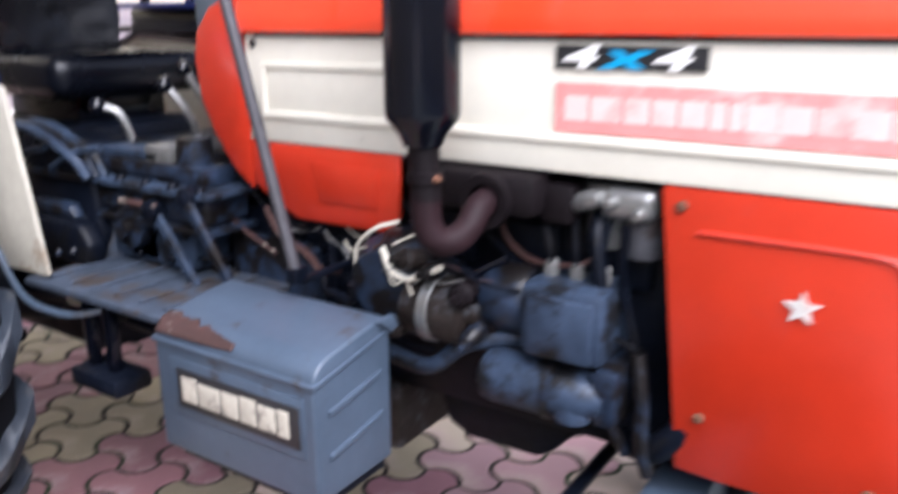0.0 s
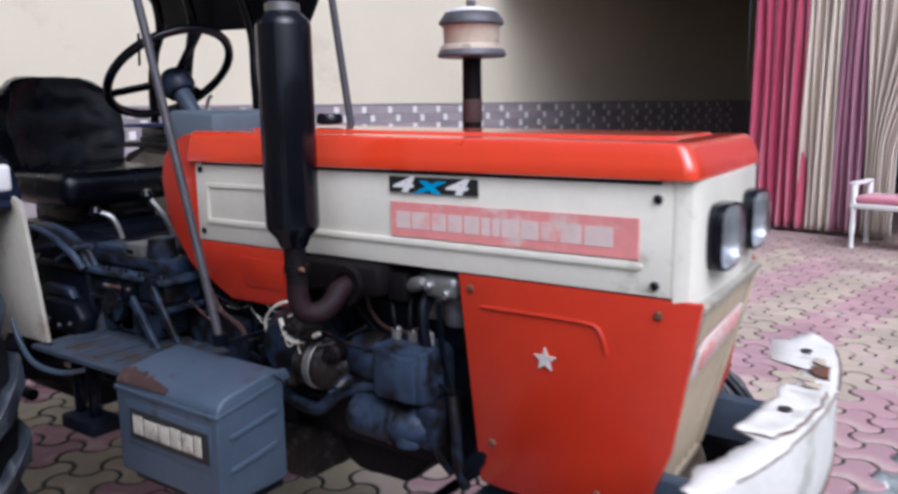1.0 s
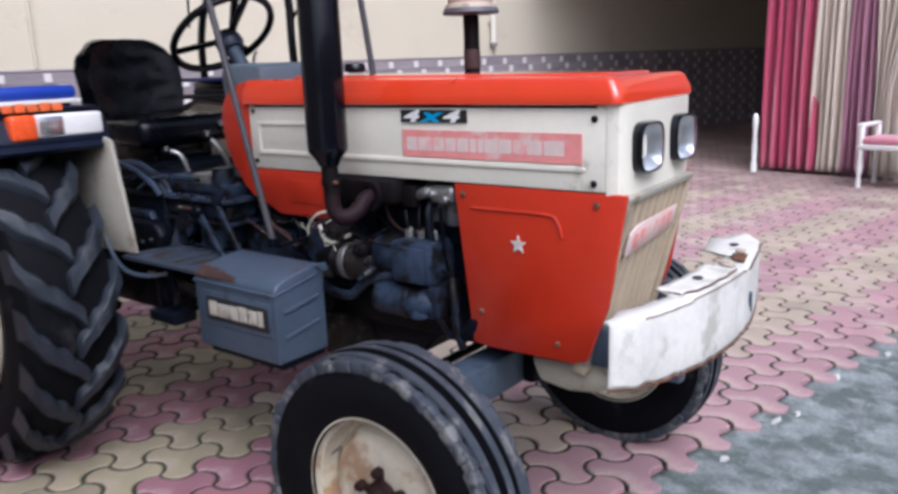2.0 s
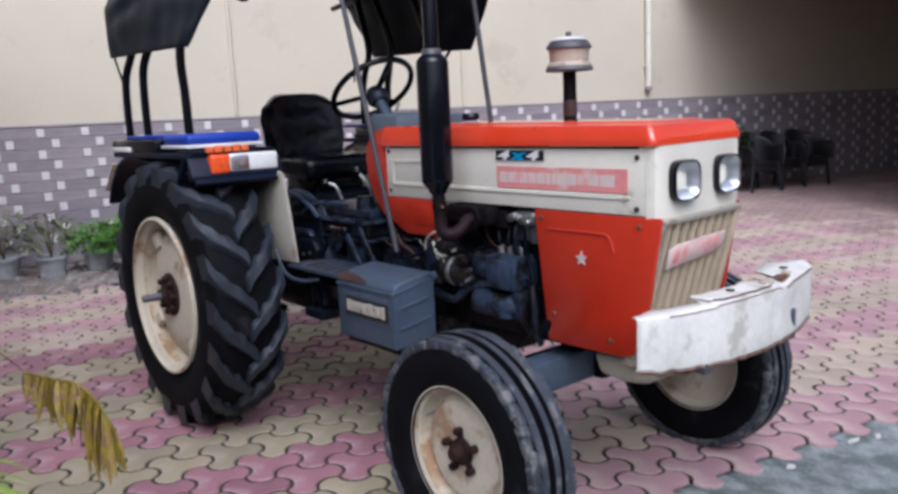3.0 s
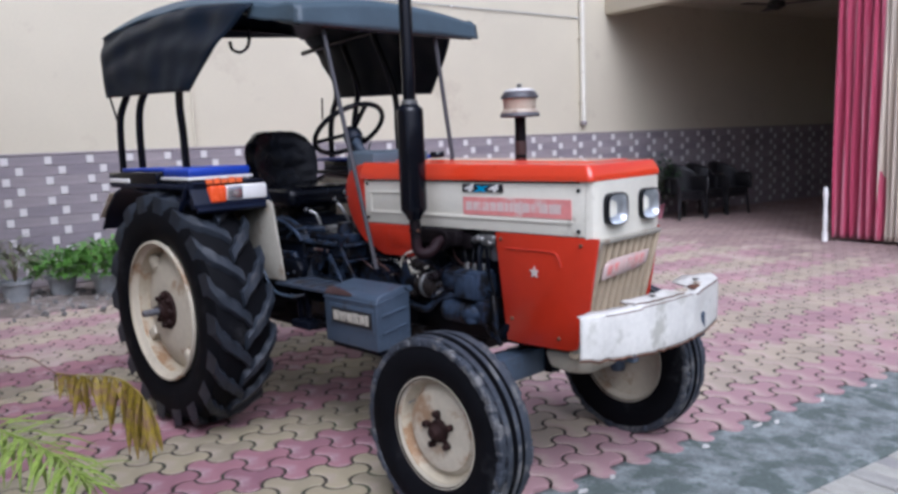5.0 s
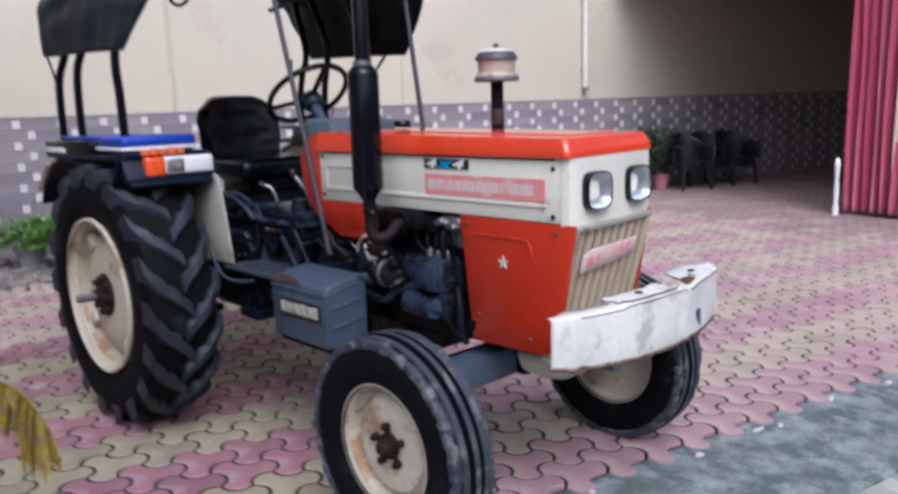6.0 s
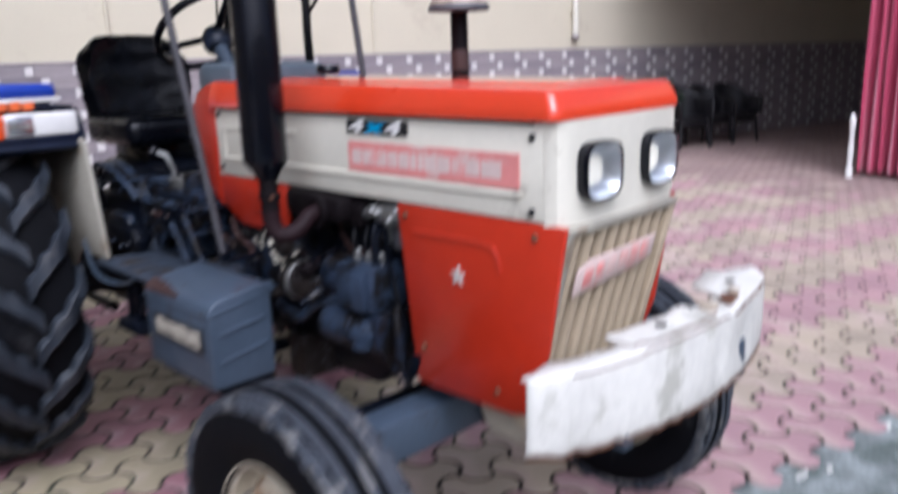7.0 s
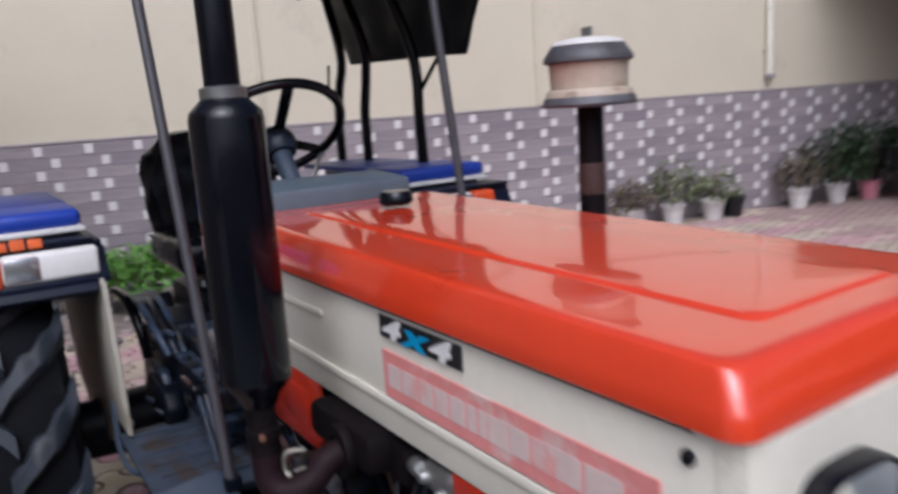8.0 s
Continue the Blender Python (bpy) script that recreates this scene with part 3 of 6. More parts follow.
def potted(x, y, pot_mat, leaf_mat, pot_r, pot_h, radius, height, count, label, seed, length=0.11, width=0.04, group="potted plants along the wall"):
    rng = random.Random(seed)
    p = thing("potted_plant", label, "plant", YARD @ pose(x, y, -0.005, 0, 0, rng.uniform(0, 360)), group=group)
    part("pot", lathe([(0, 0), (pot_r * 0.68, 0), (pot_r * 0.93, pot_h * 0.86), (pot_r * 1.06, pot_h * 0.87), (pot_r * 1.06, pot_h), (pot_r * 0.9, pot_h), (pot_r * 0.88, pot_h * 0.9), (0, pot_h * 0.9)], 20), pot_mat, p)
    b = bmesh.new()
    for k in range(5):
        a = rng.uniform(0, 6.28)
        tube([(0, 0, pot_h * 0.9), (0.25 * radius * math.cos(a), 0.25 * radius * math.sin(a), pot_h + height * 0.4), (0.6 * radius * math.cos(a), 0.6 * radius * math.sin(a), pot_h + height * 0.85)], 0.008, 5, 3, bm=b, r2=0.003)
    part("stem", b, STEM, p)
    foliage = crown(rng, radius, height, count, length, width)
    foliage.transform(Matrix.Translation((0, 0, pot_h * 0.9)))
    part("foliage", foliage, leaf_mat, p, smooth=0)
    return p


def palm_frond(points, leaflets, length, mat, parent, seed, bare=0.25, broad=0.11, hang=(-1.5, -0.6)):
    """A feathered frond: a rib with narrow leaflets down both sides."""
    rng = random.Random(seed)
    pts = smooth_path(points, 10)
    rib = part("frond", tube(pts, 0.0045, 6, r2=0.0015), mat, parent)
    shapes = [finish(leaf_mesh(1.0, broad, bend, 4), "leaflet", mat, 0) for bend in (0.15, 0.3, 0.5)]
    n = len(pts)
    for k in range(leaflets):
        t = bare + (0.99 - bare) * k / leaflets
        p = pts[min(n - 2, int(t * (n - 1)))]
        d = (pts[min(n - 1, int(t * (n - 1)) + 1)] - p).normalized()
        for sgn in (-1, 1):
            out = d.cross(Vector((0, 0, 1))).normalized() * sgn
            way = (out * rng.uniform(0.35, 1.0) + d * rng.uniform(0.2, 1.1) + Vector((rng.uniform(-0.35, 0.35), rng.uniform(-0.35, 0.35), rng.uniform(*hang)))).normalized()
            m = Matrix.Translation(p + Vector((rng.uniform(-1, 1), rng.uniform(-1, 1), 0)) * 0.004) @ way.to_track_quat("X", "Z").to_matrix().to_4x4()
            leaflet = new("leaflet", shapes[rng.randrange(3)])
            leaflet.parent = rib
            leaflet.matrix_basis = m @ Matrix.Diagonal((*(length * (1.1 - 0.5 * t) * rng.uniform(0.45, 1.25),) * 3, 1))

def withered_frond(stalk, points, pairs, mat, parent, seed):
    """A dry frond: a thin brown stalk and a drooping rib from which broad leaflets hang straight down."""
    rng = random.Random(seed)
    part("stalk", tube(smooth_path(stalk, 6), 0.003, 6, r2=0.002), RUST, parent, "thin red-brown stalk")
    pts = smooth_path(points, 12)
    rib = part("frond", tube(pts, 0.0035, 6, r2=0.0015), mat, parent, "withered yellow-brown frond")
    shapes = [finish(leaf_mesh(1.0, broad, bend, 5), "leaflet", mat, 0) for broad, bend in ((0.12, 0.06), (0.15, 0.12), (0.10, 0.2))]
    n = len(pts)
    for k in range(pairs):
        t = 0.01 + 0.98 * k / (pairs - 1)
        p = pts[min(n - 2, int(t * (n - 1)))]
        d = (pts[min(n - 1, int(t * (n - 1)) + 1)] - p).normalized()
        for sgn in (-1, 1):
            out = d.cross(Vector((0, 0, 1))).normalized() * sgn
            loose = 0.9 if rng.random() < 0.12 else 0.0
            way = (out * rng.uniform(0.03, 0.28) + d * (rng.uniform(-0.30, 0.05) + loose) + Vector((0, 0, -1))).normalized()
            length = (0.10 + 0.165 * math.sin(math.pi * min(1.0, 0.05 + 0.78 * t)) ** 2) * rng.uniform(0.62, 1.08) * (0.75 if 0.30 < t < 0.46 else 1.0)
            leaflet = new("leaflet", shapes[rng.randrange(3)])
            leaflet.parent = rib
            leaflet.matrix_basis = Matrix.Translation(p) @ way.to_track_quat("X", "Z").to_matrix().to_4x4() @ pose(0, 0, 0, rng.uniform(-70, 70), 0, 0) @ Matrix.Diagonal((length, length, length, 1))


# ---- the tractor ----
tractor = thing("tractor", "parked red and cream farm tractor with a dark canvas canopy", "tractor")


def wheel_frame(x, y, z):
    """Turned so that the lathe's axis runs across the tractor, outwards to its right."""
    return Matrix.Translation((x, y, z)) @ pose(0, 0, 0, 90, 0, 0)


def rear_tyre(R=0.62, rim=0.352, half=0.154):
    """Carcass of the lugged rear tyre, about z, outer face at positive z."""
    c = R - 0.035
    prof = [(rim + 0.008, -half * 0.8), (rim + 0.02, -half * 0.92), (rim + 0.09, -half * 1.06), (c - 0.05, -half * 1.02), (c - 0.015, -half * 0.88), (c, -half * 0.5), (c + 0.006, 0),
            (c, half * 0.5), (c - 0.015, half * 0.88), (c - 0.05, half * 1.02), (rim + 0.09, half * 1.06), (rim + 0.02, half * 0.92), (rim + 0.008, half * 0.8)]
    return lathe(prof, 72)


def lug(R, half, sgn, a0):
    """One tread bar that curves from the tread's middle to its shoulder."""
    b = bmesh.new()
    rows, n = [], 16
    for i in range(n + 1):
        t = i / n
        h = sgn * (-0.012 + (half * 1.05 + 0.012) * t)
        ang = a0 + 0.36 * t ** 1.25 + 0.022 * math.sin(2 * math.pi * t)
        top = R - 0.028 * max(0, t - 0.45) ** 1.5 * 2.2 - 0.004 * (1 - math.cos(2 * math.pi * 3 * t)) * t
        low = R - 0.05 - 0.09 * max(0, t - 0.6) ** 2 * 4
        # worn edges in shallow waves
        lead = (0.029 + 0.014 * t + 0.0065 * math.sin(2 * math.pi * 3.2 * t + 0.6)) / R
        trail = (0.029 + 0.014 * t + 0.0035 * math.sin(2 * math.pi * 2.6 * t + 2.0)) / R
        ring = []
        for r, da in ((low, -trail * 1.35), (top - 0.006, -trail), (top, -trail * 0.75), (top, lead * 0.75), (top - 0.006, lead), (low, lead * 1.35)):
            ring.append(b.verts.new((r * math.cos(ang + da), r * math.sin(ang + da), h)))
        rows.append(ring)
    for a, c in zip(rows, rows[1:]):
        for k in range(5):
            b.faces.new((a[k], c[k], c[k + 1], a[k + 1]))
    b.faces.new(rows[0])
    b.faces.new(rows[-1][::-1])
    return b


def rear_wheel(m, mirror):
    R, half = 0.62, 0.154
    fix = Matrix.Diagonal((1, 1, -1, 1)) if mirror else Matrix.Identity(4)
    tyre = rear_tyre(R)
    tyre.transform(m @ fix)
    w = part("rear_wheel", tyre, TYRE, tractor, "large lugged rear tyre on a cream rim")
    n = 18
    bars = {sgn: finish(lug(R, half, sgn, 0), "tread_bar", TREAD) for sgn in (1, -1)}
    for i in range(n):
        for sgn, off in ((1, 0), (-1, math.pi / n)):
            bar = new("tread_bar", bars[sgn])
            bar.parent = w
            bar.matrix_basis = m @ fix @ pose(0, 0, 0, 0, 0, math.degrees(2 * math.pi * i / n + off))
    rim = lathe([(0.372, 0.148), (0.384, 0.146), (0.386, 0.132), (0.372, 0.122), (0.352, 0.112), (0.347, 0.07), (0.337, 0.045), (0.318, 0.050), (0.29, 0.072), (0.22, 0.094), (0.15, 0.102), (0.11, 0.102), (0.0, 0.102),
                 (0.0, 0.088), (0.22, 0.078), (0.3, 0.040), (0.335, -0.02), (0.345, -0.13), (0.384, -0.146), (0.372, -0.148)], 72)
    inset = pose(0, 0, 0.005) @ Matrix.Diagonal((0.942, 0.942, 1.06, 1))
    rim.transform(m @ fix @ inset)
    r = part("rim", rim, RIM, w, "cream steel rim with rust stains")
    hub = lathe([(0, 0.165), (0.030, 0.163), (0.036, 0.150), (0.052, 0.144), (0.060, 0.132), (0.094, 0.126), (0.100, 0.118), (0.102, 0.104), (0, 0.100)], 28)
    hub.transform(m @ fix)
    h = part("hub", hub, HUB, w, "greasy rust-brown hub")
    part("axle_end", lathe([(0, 0.245), (0.014, 0.245), (0.018, 0.238), (0.019, 0.16), (0, 0.158)], 16, m @ fix), RIM_DARK, h, "pale worn axle end")
    for k in range(8):
        a = k * math.pi / 4
        part("hub_bolt", lathe([(0, 0.148), (0.012, 0.148), (0.015, 0.142), (0.015, 0.118), (0, 0.118)], 6, m @ fix @ pose(0.077 * math.cos(a), 0.077 * math.sin(a), 0)), HUB, h)
    for k in range(4):
        a = 0.6 + k * math.pi / 2
        lug_plate = box((0.255, -0.03, 0.06), (0.335, 0.03, 0.098), 0.010, m=m @ fix @ inset @ pose(0, 0, 0, 0, 0, math.degrees(a)))
        part("rim_lug", lug_plate, RIM, w)
    part("rust_band", lathe([(0.350, 0.108), (0.3455, 0.070), (0.337, 0.0475), (0.319, 0.0525)], 72, m @ fix @ inset), RIM_RUST, r, "rust-stained trough of the rim")
    return w


rear_wheel(wheel_frame(-0.038, -0.746, 0.612), False)
rear_wheel(wheel_frame(-0.038, 0.746, 0.612), True)


def front_wheel(m, mirror):
    fix = Matrix.Diagonal((1, 1, -1, 1)) if mirror else Matrix.Identity(4)
    R, rim = 0.362, 0.212
    prof = [(rim - 0.008, -0.062), (rim + 0.015, -0.074), (rim + 0.06, -0.088), (R - 0.05, -0.086), (R - 0.018, -0.076), (R - 0.012, -0.06), (R - 0.002, -0.058), (R, -0.03), (R - 0.016, -0.026), (R - 0.016, -0.016), (R + 0.004, -0.012),
            (R + 0.004, 0.012), (R - 0.016, 0.016), (R - 0.016, 0.026), (R, 0.03), (R - 0.002, 0.058), (R - 0.012, 0.06), (R - 0.018, 0.076), (R - 0.05, 0.086), (rim + 0.06, 0.088), (rim + 0.015, 0.074), (rim - 0.008, 0.062)]
    tyre = lathe(prof, 96)
    for v in tyre.verts:
        # notched shoulders
        r, a = math.hypot(v.co.x, v.co.y), math.atan2(v.co.y, v.co.x)
        if abs(v.co.z) > 0.055 and r > R - 0.03:
            k = 1 - 0.03 * (0.5 + 0.5 * math.sin(a * 32))
            v.co.x, v.co.y = v.co.x * k, v.co.y * k
    tyre.transform(m @ fix)
    w = part("front_wheel", tyre, TYRE, tractor, "ribbed front tyre on a cream disc wheel")
    ribs = bmesh.new()
    for z0, z1 in ((-0.057, -0.031), (-0.0115, 0.0115), (0.031, 0.057)):
        rr = R + 0.0015 + (0.004 if abs(z0 + z1) < 0.01 else 0)
        lathe([(rr - 0.012, z0), (rr, z0 + 0.002), (rr, z1 - 0.002), (rr - 0.012, z1)], 96, bm=ribs)
    rngt = random.Random(8)
    for sz in (-1, 1):
        a = 0.0
        while a < 2 * math.pi - 0.05:
            wide, out, up = rngt.uniform(0.05, 0.125), rngt.uniform(0.079, 0.0885), rngt.uniform(-0.011, -0.002)
            box((R - 0.034, -R * wide * 0.53, min(sz * 0.054, sz * out)), (R + up, R * wide * 0.53, max(sz * 0.054, sz * out)), 0.006, 2, pose(0, 0, 0, 0, 0, math.degrees(a + wide / 2)), ribs)
            a += wide
    ribs.transform(m @ fix)
    part("tread", ribs, FRONT_TREAD, w, "worn grey ribbed tread")
    rim_b = lathe([(0.208, 0.067), (0.219, 0.066), (0.221, 0.058), (0.21, 0.052), (0.196, 0.046), (0.192, 0.012), (0.182, 0.004), (0.17, 0.012), (0.155, 0.03), (0.11, 0.036), (0.075, 0.03), (0, 0.03), (0, 0.018), (0.17, -0.01), (0.192, -0.02), (0.196, -0.05), (0.219, -0.066), (0.208, -0.067)], 64)
    rim_b.transform(m @ fix)
    disc = part("rim", rim_b, RIM, w, "cream disc wheel with rust along the lip")
    part("rust_band", lathe([(0.1985, 0.0485), (0.1945, 0.0455), (0.190, 0.014), (0.182, 0.0065), (0.172, 0.0125)], 64, m @ fix), RIM_RUST, disc, "rust-stained trough of the rim")
    hub = lathe([(0, 0.078), (0.018, 0.078), (0.026, 0.07), (0.03, 0.05), (0.042, 0.045), (0.045, 0.03), (0, 0.028)], 24)
    for k in range(5):
        a = k * 2 * math.pi / 5 + 0.4
        part("hub_bolt", lathe([(0, 0.056), (0.011, 0.056), (0.013, 0.05), (0.013, 0.03), (0, 0.03)], 6, m @ fix @ pose(0.066 * math.cos(a), 0.066 * math.sin(a), 0)), HUB, w)
        box((0.02, -0.012, 0.03), (0.066, 0.012, 0.042), 0.004, m=pose(0, 0, 0, 0, 0, math.degrees(a)), bm=hub)
    hub.transform(m @ fix)
    part("hub", hub, HUB, w, "rust-brown five-bolt hub")
    valve = tube([(0.17, 0, 0.02), (0.165, 0, 0.055)], 0.004, 8, m=m @ fix @ pose(0, 0, 0, 0, 0, 150))
    part("valve", valve, STEEL, w)
    return w


front_wheel(wheel_frame(1.788, -0.648, 0.352), False)
front_wheel(wheel_frame(1.775, 0.612, 0.352), True)

# front axle
axle = part("front_axle", box((1.70, -0.42, 0.435), (1.80, 0.42, 0.545), 0.012), GREY, tractor, "grey-blue box-section front axle")
for s in (-1, 1):
    part("axle_arm", prism([(0.30 * s, 0.53), (0.55 * s, 0.50), (0.555 * s, 0.40), (0.30 * s, 0.445)], 1.708, 1.792, "x", 0.006), GREY, axle)
    part("king_pin", lathe([(0, 0.29), (0.032, 0.29), (0.036, 0.31), (0.036, 0.53), (0.028, 0.56), (0, 0.57)], 18, pose(1.75, 0.55 * s, 0)), GREY, axle)
    part("stub", tube([(1.76, 0.54 * s, 0.352), (1.775, 0.62 * s, 0.352)], 0.03, 14), GREY, axle)
    part("steering_arm", box((1.56, 0.53 * s - 0.02, 0.49), (1.75, 0.53 * s + 0.02, 0.515), 0.006), IRON, axle)
part("tie_rod", tube([(1.575, -0.53, 0.48), (1.575, 0.53, 0.48)], 0.014, 10), IRON, axle)
part("axle_pivot", box((1.66, -0.07, 0.43), (1.84, 0.07, 0.60), 0.02), IRON, tractor)

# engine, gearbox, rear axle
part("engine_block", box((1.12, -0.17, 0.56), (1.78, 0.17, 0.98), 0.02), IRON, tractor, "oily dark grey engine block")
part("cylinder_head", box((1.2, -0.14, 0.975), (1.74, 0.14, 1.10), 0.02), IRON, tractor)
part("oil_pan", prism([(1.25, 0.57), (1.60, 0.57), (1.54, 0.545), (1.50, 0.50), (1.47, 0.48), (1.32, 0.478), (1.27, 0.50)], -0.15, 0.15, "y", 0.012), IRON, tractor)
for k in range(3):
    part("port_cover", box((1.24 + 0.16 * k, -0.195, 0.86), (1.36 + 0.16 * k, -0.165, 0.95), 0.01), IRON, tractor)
pump = part("fuel_pump", box((1.50, -0.30, 0.755), (1.645, -0.17, 0.88), 0.018), PUMP, tractor, "grey-blue fuel pump on the engine's side")
part("governor", lathe([(0, 0), (0.055, 0), (0.06, 0.01), (0.06, 0.07), (0.045, 0.09), (0, 0.095)], 22, pose(1.50, -0.235, 0.825, 0, -90, 0)), GRIME, pump)
part("cover", box((1.52, -0.312, 0.765), (1.63, -0.298, 0.865), 0.012), PUMP, pump)
for k in range(3):
    part("delivery_pipe", tube([(1.53 + 0.045 * k, -0.24, 0.88), (1.53 + 0.045 * k, -0.25, 0.93), (1.50 + 0.06 * k, -0.22, 0.98), (1.46 + 0.08 * k, -0.16, 1.02)], 0.0045, 6, 5), IRON, pump)
    part("union", lathe([(0.012, 0), (0.012, 0.025), (0.006, 0.03)], 6, pose(1.53 + 0.045 * k, -0.24, 0.878)), STEEL, pump)
starter = part("starter", lathe([(0, -0.085), (0.03, -0.085), (0.044, -0.075), (0.047, -0.06), (0.047, 0.04), (0.042, 0.045), (0.042, 0.10), (0.036, 0.11), (0.028, 0.135), (0, 0.135)], 26, pose(1.515, -0.275, 0.70, 0, 90, 0)), PUMP, tractor, "grey-blue cylindrical filter body")
part("band", lathe([(0.044, 0.035), (0.05, 0.037), (0.05, 0.05), (0.044, 0.053)], 26, pose(1.515, -0.275, 0.70, 0, 90, 0)), GRIME, starter)
part("nozzle", lathe([(0, 0), (0.03, 0), (0.032, 0.008), (0.024, 0.03), (0.024, 0.05), (0, 0.05)], 18, pose(1.60, -0.29, 0.665)), PUMP, starter)
part("bracket", box((1.635, -0.30, 0.665), (1.672, -0.17, 0.76), 0.008), GRIME, starter)
part("breather_hose", tube([(1.16, -0.25, 0.69), (1.25, -0.28, 0.685), (1.33, -0.29, 0.69), (1.40, -0.28, 0.745), (1.50, -0.24, 0.765)], 0.016, 12, 6), PUMP, tractor)
part("side_casting", lathe([(0, -0.02), (0.085, -0.02), (0.09, 0), (0.085, 0.10), (0.06, 0.13), (0, 0.13)], 24, pose(1.24, -0.19, 0.83, 90, 0, 0)), GRIME, tractor, "grimy grey round casting")
part("side_casting", lathe([(0, -0.02), (0.06, -0.02), (0.065, 0), (0.06, 0.08), (0.03, 0.1), (0, 0.1)], 20, pose(1.39, -0.19, 0.79, 90, 0, 0)), SOOT, tractor)
wires = [((1.19, -0.30, 0.80), (1.18, -0.31, 0.88), (1.23, -0.32, 0.93), (1.27, -0.30, 0.945)),
         ((1.255, -0.33, 0.905), (1.28, -0.335, 0.865), (1.32, -0.33, 0.86), (1.37, -0.32, 0.885)),
         ((1.36, -0.30, 0.90), (1.44, -0.31, 0.87), (1.5, -0.29, 0.86))]
for i, pts in enumerate(wires):
    part("cable", tube(pts, 0.0055 if i == 1 else 0.0038, 8, 6), BRASS if i < 2 else IRON, tractor, "pale frayed cable" if i < 2 else "")
frays = random.Random(5)
for i in range(11):
    # loose strands of the frayed loom over the dynamo and the clutch housing
    a = Vector((frays.uniform(1.16, 1.34), frays.uniform(-0.335, -0.31), frays.uniform(0.84, 0.93))) if i < 7 else Vector((frays.uniform(0.86, 1.08), frays.uniform(-0.25, -0.22), frays.uniform(0.83, 0.93)))
    b = a + Vector((frays.uniform(0.05, 0.13), frays.uniform(-0.01, 0.01), frays.uniform(-0.04, 0.05)))
    strand = [a.lerp(b, t) + Vector((0, frays.uniform(-0.006, 0.006), frays.uniform(-0.016, 0.016))) for t in (0, 0.33, 0.66, 1)]
    part("strand", tube(strand, frays.uniform(0.0012, 0.0024), 5, 4), (BRASS, STEEL, MAROON)[i % 3], tractor)
for k, (x, z, r) in enumerate([(1.30, 0.885, 0.020), (1.345, 0.872, 0.016), (1.405, 0.845, 0.022), (1.275, 0.76, 0.018), (1.425, 0.775, 0.016)]):
    part("terminal_boss", lathe([(0, -0.02), (r, -0.02), (r, 0.012), (r * 0.7, 0.018), (r * 0.7, 0.028), (r * 0.35, 0.03), (r * 0.35, 0.045), (0, 0.045)], 12, pose(x, -0.31, z, 80 + 6 * k, 0, 12 * (k % 3) - 12)), (MURK, GRIME, SOOT)[k % 3], tractor)
filt = part("fuel_filter", lathe([(0, 0), (0.035, 0), (0.038, 0.01), (0.038, 0.08), (0.045, 0.085), (0.045, 0.105), (0, 0.11)], 20, pose(1.60, -0.17, 0.925)), STEEL, tractor, "dull steel fuel filter under the hood")
part("filter_head", box((1.605, -0.245, 0.982), (1.695, -0.13, 1.036), 0.018, 3), STEEL, filt)
part("bowl", lathe([(0, 0), (0.03, 0), (0.034, 0.01), (0.034, 0.07), (0, 0.07)], 18, pose(1.665, -0.19, 0.92)), RIM_DARK, filt)
for x, z in ((1.628, 1.012), (1.672, 0.998)):
    part("head_bolt", bolt((x, -0.245, z), (0, -1, 0), 0.012, 0.014), STEEL, filt)
part("banjo", lathe([(0, -0.03), (0.014, -0.03), (0.016, -0.02), (0.016, 0.02), (0.01, 0.03), (0, 0.03)], 10, pose(1.585, -0.235, 1.008, 20, 70, 0)), STEEL, filt)
part("hose", tube([(1.60, -0.20, 1.0), (1.605, -0.24, 0.96), (1.62, -0.25, 0.88), (1.63, -0.24, 0.83)], 0.012, 8, 5), IRON, filt)
# loose cables, pipes, nuts and brackets about the engine and the clutch housing
rngc = random.Random(17)
runs = [((1.21, -0.24, 0.97), (1.52, -0.27, 0.86), 0.03), ((1.40, -0.21, 0.95), (1.60, -0.24, 0.93), 0.05), ((1.18, -0.27, 0.74), (1.46, -0.26, 0.90), 0.02), ((1.12, -0.25, 0.80), (1.34, -0.29, 0.72), 0.04),
        ((0.98, -0.22, 0.93), (1.20, -0.28, 0.79), 0.04), ((0.86, -0.24, 0.92), (1.12, -0.26, 0.83), 0.05), ((0.76, -0.22, 0.98), (1.06, -0.24, 0.88), 0.04), ((1.33, -0.20, 0.99), (1.66, -0.25, 0.79), 0.03),
        ((1.66, -0.24, 0.98), (1.69, -0.24, 0.62), 0.01), ((0.64, -0.23, 1.0), (0.92, -0.25, 0.82), 0.03), ((0.48, -0.26, 0.90), (0.80, -0.28, 0.79), 0.04), ((1.10, -0.30, 0.80), (1.19, -0.33, 0.83), 0.03)]
for i, (p, q, sag) in enumerate(runs):
    p, q = Vector(p), Vector(q)
    pts = [p.lerp(q, t) + Vector((rngc.uniform(-0.02, 0.02), rngc.uniform(-0.012, 0.012), -sag * math.sin(math.pi * t) + rngc.uniform(-0.012, 0.012))) for t in (0, 0.25, 0.5, 0.75, 1)]
    part("cable", tube(pts, (0.0035, 0.005, 0.007)[i % 3], 6, 5), (IRON, MAROON, BLACK, IRON)[i % 4], tractor)
